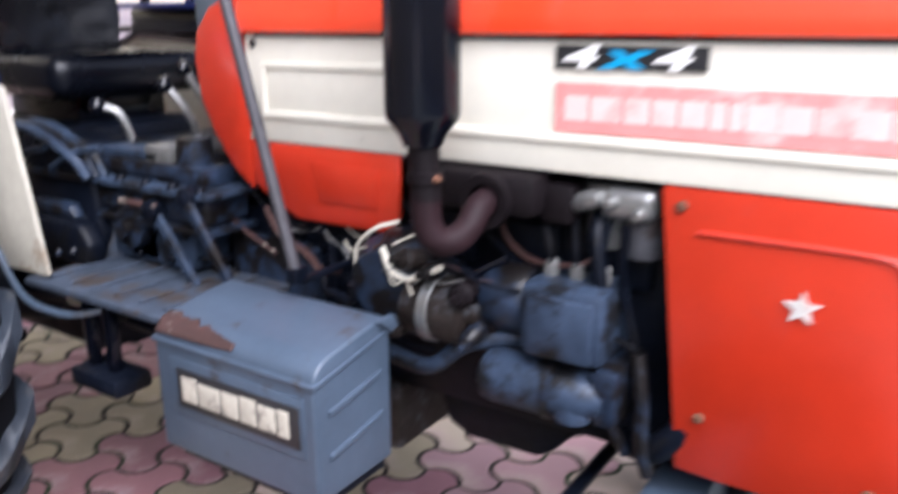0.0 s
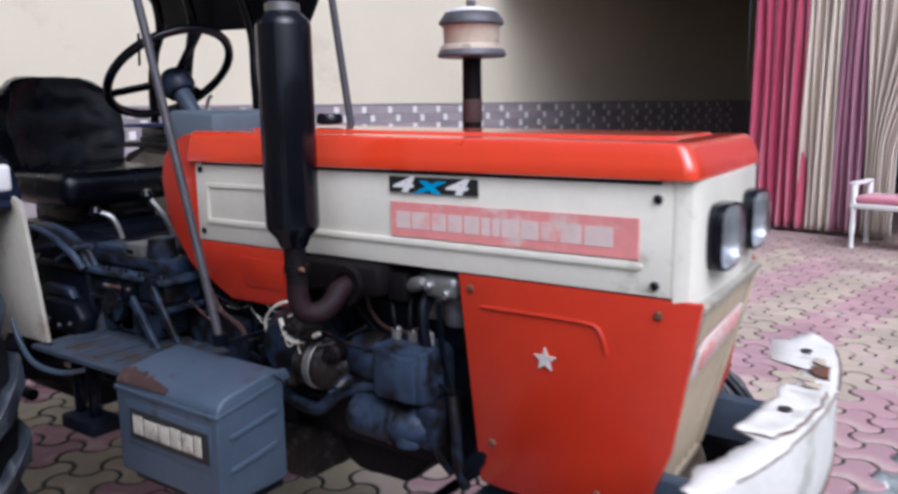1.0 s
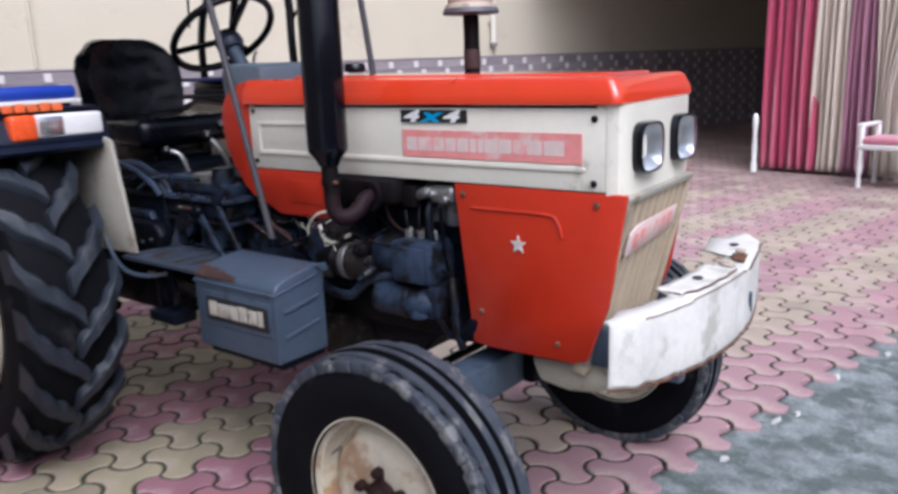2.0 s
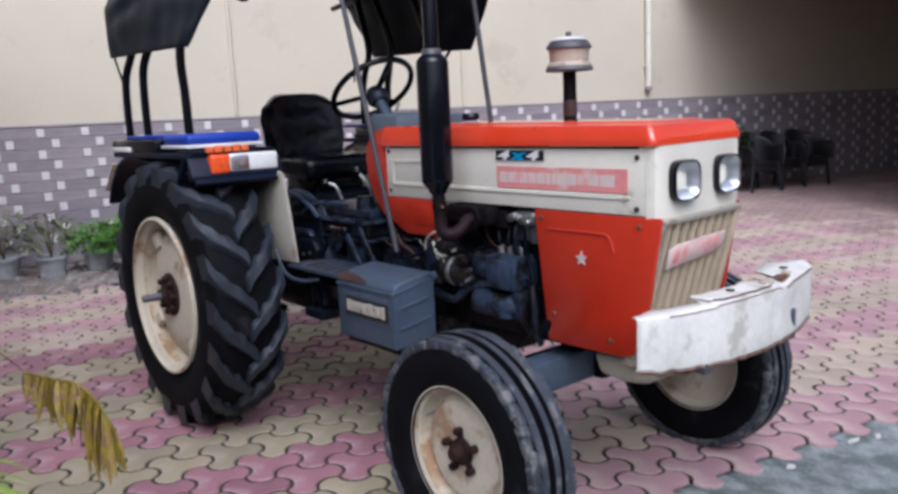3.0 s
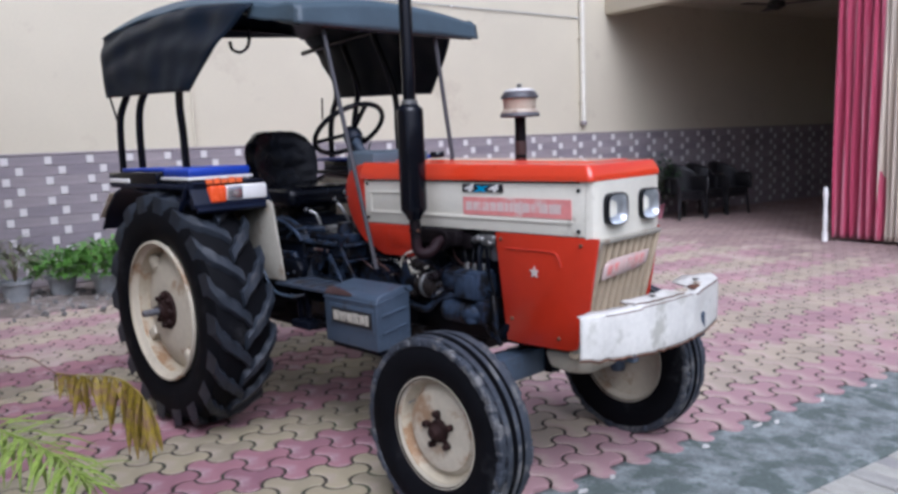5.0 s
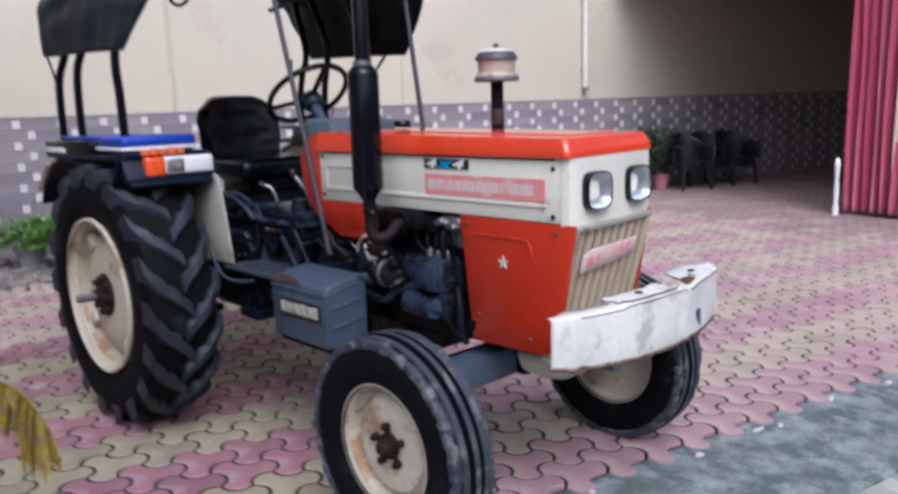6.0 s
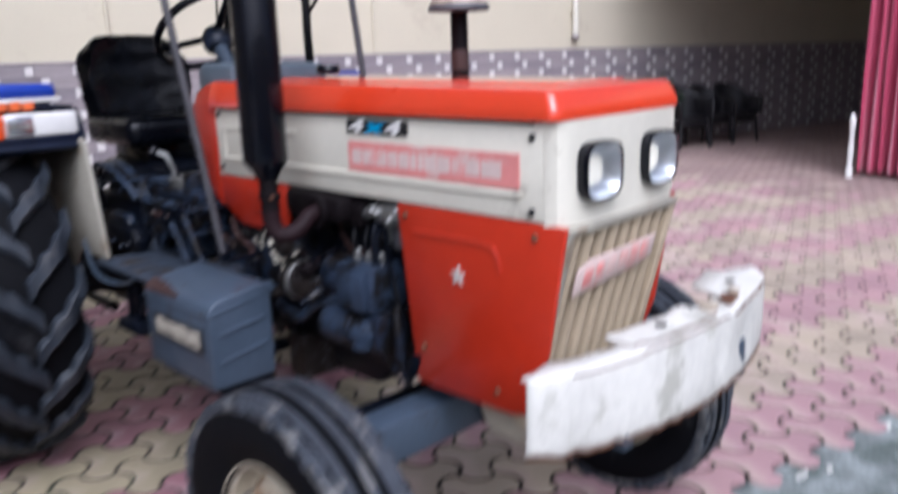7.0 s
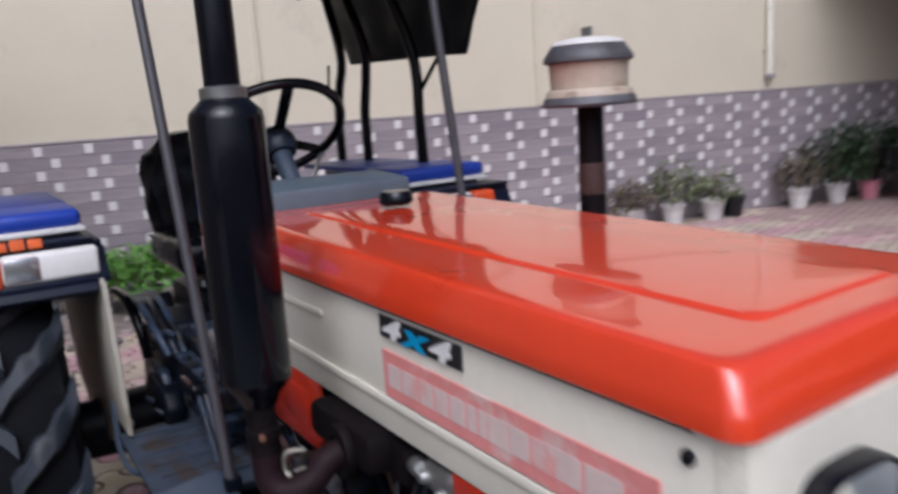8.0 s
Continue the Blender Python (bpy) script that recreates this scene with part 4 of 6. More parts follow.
for i in range(26):
    x, z = rngc.uniform(1.14, 1.48), rngc.uniform(0.62, 0.95)
    part("nut", lathe([(0, 0.012), (0.007, 0.012), (0.010, 0.008), (0.010, -0.004), (0, -0.004)], 6, pose(x, -0.172, z, 90, 0, 0)), (IRON, MURK, STEEL)[i % 3], tractor)
for i in range(10):
    x, z = rngc.uniform(0.74, 1.1), rngc.uniform(0.60, 0.86)
    part("nut", lathe([(0, 0.014), (0.009, 0.014), (0.012, 0.009), (0.012, -0.004), (0, -0.004)], 6, pose(x, -0.192, z, 90, 0, 0)), (IRON, GRIME)[i % 2], tractor)
for k in range(4):
    part("casting_rib", box((0.76 + 0.09 * k, -0.205, 0.60), (0.772 + 0.09 * k, -0.186, 0.86), 0.004), IRON, tractor)
part("dynamo", lathe([(0, -0.06), (0.05, -0.06), (0.056, -0.05), (0.056, 0.04), (0.05, 0.05), (0.02, 0.055), (0.02, 0.075), (0, 0.075)], 22, pose(1.35, -0.285, 0.80, 0, 90, 0)), MURK, tractor, "grimy dynamo with a worn casing")
part("dynamo_strap", lathe([(0.057, -0.02), (0.06, -0.018), (0.06, 0.0), (0.057, 0.002)], 22, pose(1.35, -0.285, 0.80, 0, 90, 0)), STEEL, tractor)
part("link_rod", tube([(1.63, -0.29, 0.75), (1.665, -0.28, 0.66), (1.67, -0.24, 0.60)], 0.008, 8, 4), GRIME, tractor)
part("relay_box", box((0.575, -0.285, 0.966), (0.66, -0.215, 1.02), 0.006), STEEL, tractor, "pale dented relay box")
part("fan_shroud", box((1.80, -0.23, 0.62), (1.83, 0.23, 1.06), 0.01), BLACK, tractor)
part("radiator", box((1.90, -0.22, 0.60), (2.02, 0.22, 1.06), 0.01), GRILLE_DARK, tractor)
part("lower_hose", tube([(1.66, -0.20, 0.60), (1.72, -0.235, 0.62), (1.78, -0.22, 0.68), (1.88, -0.16, 0.72)], 0.024, 12, 5), IRON, tractor)
part("hanging_hose", tube([(1.685, -0.25, 0.78), (1.70, -0.26, 0.70), (1.702, -0.255, 0.63), (1.71, -0.24, 0.575)], 0.0125, 10, 5), GRIME, tractor)
part("flywheel_housing_foot", box((1.095, -0.20, 0.425), (1.185, 0.20, 0.57), 0.014), MURK, tractor, "oily brown foot of the flywheel housing")
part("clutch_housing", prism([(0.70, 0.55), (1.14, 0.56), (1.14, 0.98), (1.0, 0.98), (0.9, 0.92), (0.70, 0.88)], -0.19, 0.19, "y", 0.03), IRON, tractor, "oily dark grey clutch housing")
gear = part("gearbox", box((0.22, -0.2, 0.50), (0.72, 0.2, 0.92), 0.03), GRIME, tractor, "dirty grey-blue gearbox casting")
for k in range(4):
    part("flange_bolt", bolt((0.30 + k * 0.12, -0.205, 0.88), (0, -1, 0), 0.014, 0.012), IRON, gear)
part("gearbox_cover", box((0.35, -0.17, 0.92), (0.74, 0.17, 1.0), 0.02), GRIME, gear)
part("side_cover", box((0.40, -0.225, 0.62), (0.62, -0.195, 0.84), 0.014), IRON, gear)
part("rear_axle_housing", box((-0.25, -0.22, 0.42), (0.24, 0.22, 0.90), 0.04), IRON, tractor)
for s in (-1, 1):
    part("axle_trumpet", lathe([(0.16, 0.20), (0.14, 0.24), (0.10, 0.34), (0.09, 0.55), (0.12, 0.57), (0.12, 0.62), (0.05, 0.64), (0.05, 0.72)], 26, pose(-0.05, 0, 0.615, -90 * s, 0, 0)), IRON, tractor)
part("hydraulic_cover", box((-0.25, -0.18, 0.9), (0.22, 0.18, 1.02), 0.03), IRON, tractor)
for s in (-1, 1):
    part("lift_arm", prism([(-0.2, 0.98), (-0.16, 0.93), (-0.55, 0.80), (-0.58, 0.84)], s * 0.21 - 0.018, s * 0.21 + 0.018, "y", 0.006), IRON, tractor)
    part("lower_link", tube([(-0.1, 0.26 * s, 0.42), (-0.75, 0.33 * s, 0.48)], 0.022, 10), IRON, tractor)
part("drawbar", box((-0.62, -0.05, 0.36), (0.1, 0.05, 0.40), 0.008), IRON, tractor)

# steering box, dash, wheel
part("steering_box", box((0.60, -0.10, 0.98), (0.84, 0.10, 1.14), 0.02), IRON, tractor)
part("dash_panel", prism([(0.64, 1.22), (0.85, 1.22), (0.85, 1.376), (0.66, 1.388), (0.63, 1.36)], -0.17, 0.2, "y", 0.015), DASH, tractor, "grey-blue instrument cowl behind the hood")
col_a, col_b = Vector((0.66, 0, 1.24)), Vector((0.48, 0, 1.462))
part("steering_column", tube([col_a, col_b], 0.026, 16), GREY, tractor)
sdir = (col_b - col_a).normalized()
sq = Matrix.Translation(col_b) @ sdir.to_track_quat("Z", "Y").to_matrix().to_4x4()
swheel = part("steering_wheel", lathe([(0.196 + 0.0135 * math.cos(a), 0.05 + 0.014 * math.sin(a)) for a in [k * math.pi / 5 for k in range(10)]], 56, sq, close=True), BLACK, tractor, "black three-spoke steering wheel")
part("boss", lathe([(0, -0.03), (0.04, -0.03), (0.052, -0.01), (0.05, 0.02), (0.035, 0.045), (0, 0.05)], 24, sq), GRIME, swheel)
for k in range(3):
    part("spoke", box((0.02, -0.016, -0.004), (0.19, 0.016, 0.004), 0.003, m=sq @ pose(0, 0, 0.02, 0, 0, 90 + 120 * k) @ pose(0, 0, 0, 0, -8, 0)), BLACK, swheel)
part("throttle_lever", tube([(0.50, 0.08, 1.36), (0.47, 0.12, 1.42), (0.46, 0.14, 1.43)], 0.006, 8, 3), STEEL, tractor)
for k, (x, y, top) in enumerate(((0.50, -0.06, 1.13), (0.44, 0.05, 1.16), (0.36, -0.15, 1.08))):
    lev = part("gear_lever", tube([(x, y, 0.98), (x - 0.02, y - 0.02, 1.06), (x - 0.06, y - 0.05, top)], 0.009, 8, 4), STEEL, tractor)
    part("knob", lathe([(0, -0.02), (0.015, -0.015), (0.021, 0), (0.015, 0.016), (0, 0.02)], 12, pose(x - 0.06, y - 0.05, top)), BLACK, lev)
part("control_quadrant", box((0.28, -0.30, 0.88), (0.48, -0.20, 0.98), 0.015), GRIME, tractor)
part("battery_tray", box((0.46, -0.30, 0.93), (0.72, -0.20, 0.965), 0.008), GRIME, tractor)
part("oil_cup", lathe([(0, 0), (0.04, 0), (0.042, 0.01), (0.036, 0.075), (0, 0.08)], 18, pose(0.70, -0.25, 0.965)), GRIME, tractor)

# foot boards, pedals and steps
for s in (-1, 1):
    fb = part("foot_board", box((0.42, min(0.2 * s, 0.5 * s), 0.735), (0.93, max(0.2 * s, 0.5 * s), 0.75), 0.004), DUSTY, tractor, "dusty grey-blue checkered foot plate")
    for k in range(6):
        part("tread_rib", box((0.46 + 0.075 * k, 0.35 * s - 0.12, 0.75), (0.475 + 0.075 * k, 0.35 * s + 0.12, 0.756), 0.002), DUSTY, fb)
    part("foot_rail", tube([(0.30, 0.485 * s, 0.80), (0.36, 0.495 * s, 0.735), (0.44, 0.50 * s, 0.695), (0.56, 0.49 * s, 0.69), (0.62, 0.44 * s, 0.70)], 0.0075, 8, 4), GREY, fb)
part("brake_housing", lathe([(0, 0.19), (0.095, 0.19), (0.105, 0.2), (0.11, 0.26), (0.10, 0.30), (0.07, 0.31), (0.06, 0.335), (0, 0.335)], 28, pose(0.31, 0, 0.80, 90, 0, 0)), GRIME, tractor, "grimy round brake housing")
for k in range(8):
    part("housing_bolt", lathe([(0, 0.318), (0.007, 0.318), (0.009, 0.312), (0.009, 0.29), (0, 0.29)], 6, pose(0.31 + 0.085 * math.cos(k * 0.785), 0, 0.80 + 0.085 * math.sin(k * 0.785), 90, 0, 0)), IRON, tractor)
cover = part("transmission_cover", prism([(0.42, 0.755), (0.72, 0.755), (0.74, 0.83), (0.70, 0.91), (0.60, 0.93), (0.44, 0.90)], -0.30, -0.195, "y", 0.014), PUMP, tractor, "grey-blue transmission cover with bolts")
for x, z in ((0.45, 0.78), (0.55, 0.775), (0.66, 0.78), (0.71, 0.84), (0.66, 0.90), (0.56, 0.91), (0.46, 0.88)):
    part("bolt", bolt((x, -0.30, z), (0, -1, 0), 0.010, 0.010), IRON, cover)
part("cover_boss", lathe([(0, 0.29), (0.045, 0.29), (0.05, 0.3), (0.046, 0.325), (0.02, 0.33), (0.02, 0.345), (0, 0.345)], 20, pose(0.55, 0, 0.84, 90, 0, 0)), GRIME, cover)
part("clutch_cover", box((0.76, -0.225, 0.64), (1.0, -0.19, 0.84), 0.012), GRIME, tractor)
part("pedal_bracket", box((0.565, -0.47, 0.56), (0.588, -0.445, 0.74), 0.005), BLACK, tractor)
part("pedal_bracket", box((0.635, -0.47, 0.56), (0.658, -0.445, 0.74), 0.005), BLACK, tractor)
part("step", box((0.545, -0.50, 0.535), (0.70, -0.41, 0.575), 0.008), IRON, tractor, "small black hanging step")
part("under_frame", box((0.42, -0.42, 0.66), (0.95, -0.2, 0.72), 0.015), BLACK, tractor)
# layered casing of the gearbox with its flanges, hoses and pedal arms
casing = part("gear_casing", box((0.27, -0.318, 0.868), (0.80, -0.195, 0.928), 0.016, 3), GRIME, tractor, "layered grey-blue gear casing with bolted flanges")
for x0, x1, y, z0, z1, mat in ((0.25, 0.83, -0.340, 0.930, 0.946, PUMP), (0.26, 0.82, -0.330, 0.852, 0.866, GRIME), (0.30, 0.78, -0.300, 0.946, 0.985, GRIME), (0.34, 0.62, -0.285, 0.985, 1.006, PUMP)):
    part("flange", box((x0, y, z0), (x1, -0.195, z1), 0.005), mat, casing)
for x, z in [(0.29 + 0.085 * k, 0.946) for k in range(7)]:
    part("bolt", bolt((x, -0.328, z), (0, 0, 1), 0.011, 0.010), IRON, casing)
part("side_bore", lathe([(0, 0.735), (0.070, 0.735), (0.072, 0.745), (0.066, 0.80), (0.062, 0.852), (0, 0.852)], 26, pose(0.40, -0.275, 0)), DUSTY, casing, "dusty round bore of the casing")
part("side_bore", box((0.50, -0.30, 0.75), (0.63, -0.19, 0.853), 0.02, 3), GRIME, casing)
for k in range(3):
    part("hose", tube([(0.10, -0.30 - 0.026 * k, 1.00), (0.20, -0.315 - 0.026 * k, 1.045), (0.33, -0.325 - 0.026 * k, 1.04), (0.44, -0.32 - 0.024 * k, 0.99), (0.47, -0.315 - 0.02 * k, 0.945)], 0.0105, 8, 5), (PUMP, GRIME, PUMP)[k], casing)
for k, ((ax, az), (bx, bz)) in enumerate((((0.648, 0.895), (0.765, 0.750)), ((0.765, 0.935), (0.885, 0.765)))):
    arm = part("pedal_arm", prism([(ax, az), (ax + 0.022, az + 0.010), (bx + 0.022, bz + 0.004), (bx, bz)], -0.345 - 0.01 * k, -0.331 - 0.01 * k, "y", 0.003), (PUMP, GRIME)[k], tractor, "worn grey pedal arm")
    part("pivot", lathe([(0, 0.318), (0.022, 0.318), (0.024, 0.325), (0.022, 0.352), (0.010, 0.358), (0, 0.358)], 14, pose(ax + 0.012, 0, az, 90, 0, 0)), IRON, arm)
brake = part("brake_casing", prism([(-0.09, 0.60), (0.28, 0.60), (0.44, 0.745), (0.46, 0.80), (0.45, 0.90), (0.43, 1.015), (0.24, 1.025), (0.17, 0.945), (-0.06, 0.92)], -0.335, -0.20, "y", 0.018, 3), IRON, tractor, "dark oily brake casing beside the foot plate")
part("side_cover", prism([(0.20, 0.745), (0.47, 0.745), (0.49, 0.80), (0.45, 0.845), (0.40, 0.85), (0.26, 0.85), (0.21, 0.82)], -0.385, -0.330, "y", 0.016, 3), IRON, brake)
part("rib", box((0.22, -0.352, 0.935), (0.45, -0.33, 0.950), 0.004), GRIME, brake)
part("rib", box((-0.05, -0.348, 0.885), (0.18, -0.33, 0.898), 0.004), GRIME, brake)
part("casing_lid", prism([(0.24, 0.852), (0.43, 0.852), (0.41, 0.885), (0.27, 0.885)], -0.372, -0.345, "y", 0.008), GRIME, brake)
for k in range(4):
    part("bolt", bolt((0.25 + 0.06 * k, -0.385, 0.77 + 0.012 * (k % 2)), (0, -1, 0), 0.010, 0.010), GRIME, brake)
for (ax, az), (bx, bz), y in (((0.14, 0.93), (0.34, 1.005), -0.365), ((0.33, 0.955), (0.52, 1.015), -0.352)):
    part("brake_lever", tube([(ax, y, az), (0.5 * (ax + bx), y - 0.004, 0.5 * (az + bz) + 0.012), (bx, y, bz)], 0.0085, 8, 4), PUMP, tractor, "worn grey-blue brake lever")
part("fender_pipe", tube([(-0.16, -0.40, 0.99), (-0.02, -0.395, 1.045), (0.12, -0.385, 1.035), (0.20, -0.375, 0.97), (0.22, -0.365, 0.88)], 0.015, 10, 5), BLACK, tractor, "black pipe arching behind the fender")
part("link_bar", box((0.56, -0.352, 0.902), (0.68, -0.342, 0.912), 0.003), MAROON, tractor, "thin rust-red link bar")

# seat
part("seat_base", box((-0.20, -0.14, 1.0), (0.12, 0.14, 1.10), 0.02), BLACK, tractor)
seat = part("seat_cushion", box((-0.22, -0.24, 1.085), (0.21, 0.23, 1.2), 0.045, 4), VINYL, tractor, "black vinyl seat cushion with a taped cover")
part("cover_edge", box((-0.19, -0.2425, 1.178), (0.05, -0.2385, 1.19), 0.001), STEEL, seat)


def seat_back():
    def fn(u, v):
        a = (u - 0.5) * 2
        w = 0.205 - 0.005 * v - 0.02 * max(0, v - 0.7) * 3 + 0.02 * math.sin(v * 2.6)
        y = a * w
        z = 1.19 + v * (0.325 - 0.05 * a ** 4)
        x = -0.225 + 0.05 * a * a - 0.05 * v + 0.012 * noise.noise((u * 4, v * 3, 1)) + 0.006 * noise.noise((u * 11, v * 9, 4))
        return (x, y, z)
    return grid(fn, 20, 14)


back = part("seat_back", seat_back(), VINYL, tractor, "black vinyl seat back with creases", smooth=180)
thick(back, 0.07)
bev = back.modifiers.new("round", "BEVEL")
bev.width, bev.segments, bev.limit_method = 0.025, 3, "ANGLE"

# hood
L0, L1, LB, LT = 0.872, 2.152, 1.05, 1.252


def rounded_ring(x0, x1, w, r_rear, r_front, z):
    """A rectangle with rounded corners, as points in order, at the height that z gives for each x."""
    pts = []
    corners = ((x0, -w, r_rear, 180), (x1, -w, r_front, 270), (x1, w, r_front, 0), (x0, w, r_rear, 90))
    for k, (cx, cy, r, a0) in enumerate(corners):
        ox, oy = cx + (r if cx == x0 else -r), cy + (r if cy < 0 else -r)
        arc = [(ox + r * math.cos(radians(a0 + 11.25 * i)), oy + r * math.sin(radians(a0 + 11.25 * i))) for i in range(9)]
        pts += arc
        nx, ny, nr, na = corners[(k + 1) % 4]
        ex, ey = nx + (nr if nx == x0 else -nr) + nr * math.cos(radians(na)), ny + (nr if ny < 0 else -nr) + nr * math.sin(radians(na))
        n = 26 if k % 2 == 0 else 9
        pts += [(arc[-1][0] + (ex - arc[-1][0]) * i / n, arc[-1][1] + (ey - arc[-1][1]) * i / n) for i in range(1, n)]
    return [(x, y, z(x)) for x, y in pts]


def skew(p):
    """The hood's nose, knocked a little out of square: its far corner stands further back."""
    x, y, z = p
    t = max(0.0, min(1.0, (x - 1.95) / 0.2))
    return (x - 0.033 * (y + 0.26) / 0.52 * t * t * (3 - 2 * t), y, z)


def hood_cap():
    """The red top: a flat lid with rolled, mitred edges and a raised middle field."""
    b = bmesh.new()

    def top(x):
        return 1.334 - 0.016 * (x - 0.86) / 1.3

    rings = [rounded_ring(0.855, 2.190, 0.260, 0.012, 0.024, lambda x: 1.254), rounded_ring(0.853, 2.193, 0.264, 0.014, 0.026, lambda x: 1.257), rounded_ring(0.853, 2.192, 0.2645, 0.014, 0.026, lambda x: 1.272)]
    for dy, dx, h in ((0.003, 0.004, 0.20), (0.007, 0.010, 0.48), (0.011, 0.016, 0.74), (0.0145, 0.021, 0.88), (0.019, 0.026, 0.945), (0.025, 0.032, 0.975), (0.034, 0.040, 0.985), (0.06, 0.06, 0.99)):
        rings.append(rounded_ring(0.853 + 0.25 * dx, 2.192 - dx, 0.2645 - dy, 0.014, 0.022, lambda x, h=h: 1.272 + (top(x) - 1.272) * h))
    for x0, x1, w, dz in ((0.94, 2.128, 0.145, 0.0), (0.955, 2.118, 0.136, 0.0003), (0.958, 2.115, 0.133, 0.0025), (0.962, 2.111, 0.129, 0.0048), (0.97, 2.103, 0.121, 0.0055), (1.03, 2.05, 0.078, 0.006)):
        rings.append(rounded_ring(x0, x1, w, 0.02, 0.02, lambda x, dz=dz: top(x) + dz))
    rings = [[skew(p) for p in ring] for ring in rings]
    rows = [[b.verts.new(p) for p in ring] for ring in rings]
    n = len(rows[0])
    for a, c in zip(rows, rows[1:]):
        for k in range(n):
            b.faces.new((a[k], a[(k + 1) % n], c[(k + 1) % n], c[k]))
    b.faces.new(rows[0][::-1])
    b.faces.new(rows[-1])
    return b


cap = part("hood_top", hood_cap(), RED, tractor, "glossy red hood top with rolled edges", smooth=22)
part("filler_cap", lathe([(0, 0.03), (0.03, 0.03), (0.036, 0.022), (0.036, 0.006), (0.028, 0.0), (0, 0)], 20, pose(1.10, 0.02, 1.342)), BLACK, cap, "black filler cap")


def rounded_front():
    """The cream front cowl that wraps round both corners."""
    pts = [(L1 + 0.002, -0.25), (2.165, -0.249), (2.182, -0.243), (2.19, -0.228), (2.194, -0.2), (2.2, 0), (2.194, 0.2), (2.19, 0.228), (2.182, 0.243), (2.165, 0.249), (L1 + 0.002, 0.25),
           (L1 + 0.002, 0.24), (2.16, 0.238), (2.174, 0.22), (2.178, 0), (2.174, -0.22), (2.16, -0.238), (L1 + 0.002, -0.24)]
    return prism([skew((x, y, 0))[:2] for x, y in pts], 1.042, 1.253, "z")


cowl = part("front_cowl", rounded_front(), CREAM, tractor, "cream front cowl round the headlights")
for s in (-1, 1):
    yo, yi = 0.25 * s, 0.236 * s
    lo, hi = min(yo, yi), max(yo, yi)
    panel = part("side_panel", box((L0, lo, LB), (L1, hi, LT), 0.003), CREAM, tractor, "long cream hood side panel")
    # raised long rib and pressed field
    rib = [(0.91, 1.095), (2.09, 1.095), (2.10, 1.10), (2.10, 1.105), (2.09, 1.11), (0.925, 1.11), (0.925, 1.19), (1.30, 1.192), (1.30, 1.203), (0.912, 1.201)]
    part("pressed_rib", prism(rib, min(yo, yo + 0.005 * s), max(yo, yo + 0.005 * s), "y", 0.002), CREAM, panel)
    for x, z in ((L0 + 0.022, 1.234), (L0 + 0.022, 1.074), (L1 - 0.028, 1.222), (L1 - 0.03, 1.07)):
        part("bolt", bolt((x, yo, z), (0, s, 0), 0.0085), BLACK, panel)
    # lower front red panel
    nose = 0.0 if s < 0 else 0.045
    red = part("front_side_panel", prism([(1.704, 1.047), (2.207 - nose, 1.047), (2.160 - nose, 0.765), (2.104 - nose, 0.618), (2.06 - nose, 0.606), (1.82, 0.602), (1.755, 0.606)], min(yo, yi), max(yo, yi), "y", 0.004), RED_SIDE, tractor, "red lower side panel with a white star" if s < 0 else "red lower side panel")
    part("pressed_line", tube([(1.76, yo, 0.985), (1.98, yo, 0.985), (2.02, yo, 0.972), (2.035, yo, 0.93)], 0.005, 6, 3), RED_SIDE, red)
    for x, z in ((1.735, 1.02), (2.13, 1.018), (1.785, 0.70), (2.02, 0.65)):
        part("bolt", bolt((x, yo, z), (0, s, 0), 0.0085), RUST, red)
    # rear red surround and the panel below it
    surround = [(0.868, 1.325), (0.835, 1.324), (0.775, 1.30), (0.735, 1.255), (0.724, 1.20), (0.735, 1.12), (0.77, 1.05), (0.82, 0.985), (0.868, 0.95)]
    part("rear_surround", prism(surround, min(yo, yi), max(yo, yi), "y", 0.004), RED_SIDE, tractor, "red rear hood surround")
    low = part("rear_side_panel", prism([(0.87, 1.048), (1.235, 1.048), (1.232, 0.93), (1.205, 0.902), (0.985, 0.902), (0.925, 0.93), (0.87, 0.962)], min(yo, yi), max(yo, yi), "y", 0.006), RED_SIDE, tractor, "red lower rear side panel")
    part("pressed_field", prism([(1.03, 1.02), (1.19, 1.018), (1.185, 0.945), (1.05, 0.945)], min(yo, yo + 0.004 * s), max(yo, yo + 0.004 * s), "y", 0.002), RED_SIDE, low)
back_pts = [(0.868, 1.322), (0.82, 1.318), (0.765, 1.288), (0.738, 1.24), (0.733, 1.18), (0.75, 1.10), (0.79, 1.03)]
skin = part("rear_cowl", grid(lambda u, v: (lambda p: (p[0], (v - 0.5) * 0.478, p[1]))(back_pts[min(6, int(round(u * 6)))]), 6, 2), RED, tractor, "red rear hood cowl")
thick(skin, 0.006)
part("hood_inner", box((0.9, -0.225, 1.10), (2.14, 0.225, 1.24), 0.005), BLACK, tractor)

# Black strip that stands for the shadow under the hood top's edge.
for s in (-1, 1):
    part("hood_seam", box((0.90, min(0.246 * s, 0.2525 * s), 1.2465), (2.13, max(0.246 * s, 0.2525 * s), 1.2545), 0.001), BLACK, cap, "black strip for the shadow under the hood top")

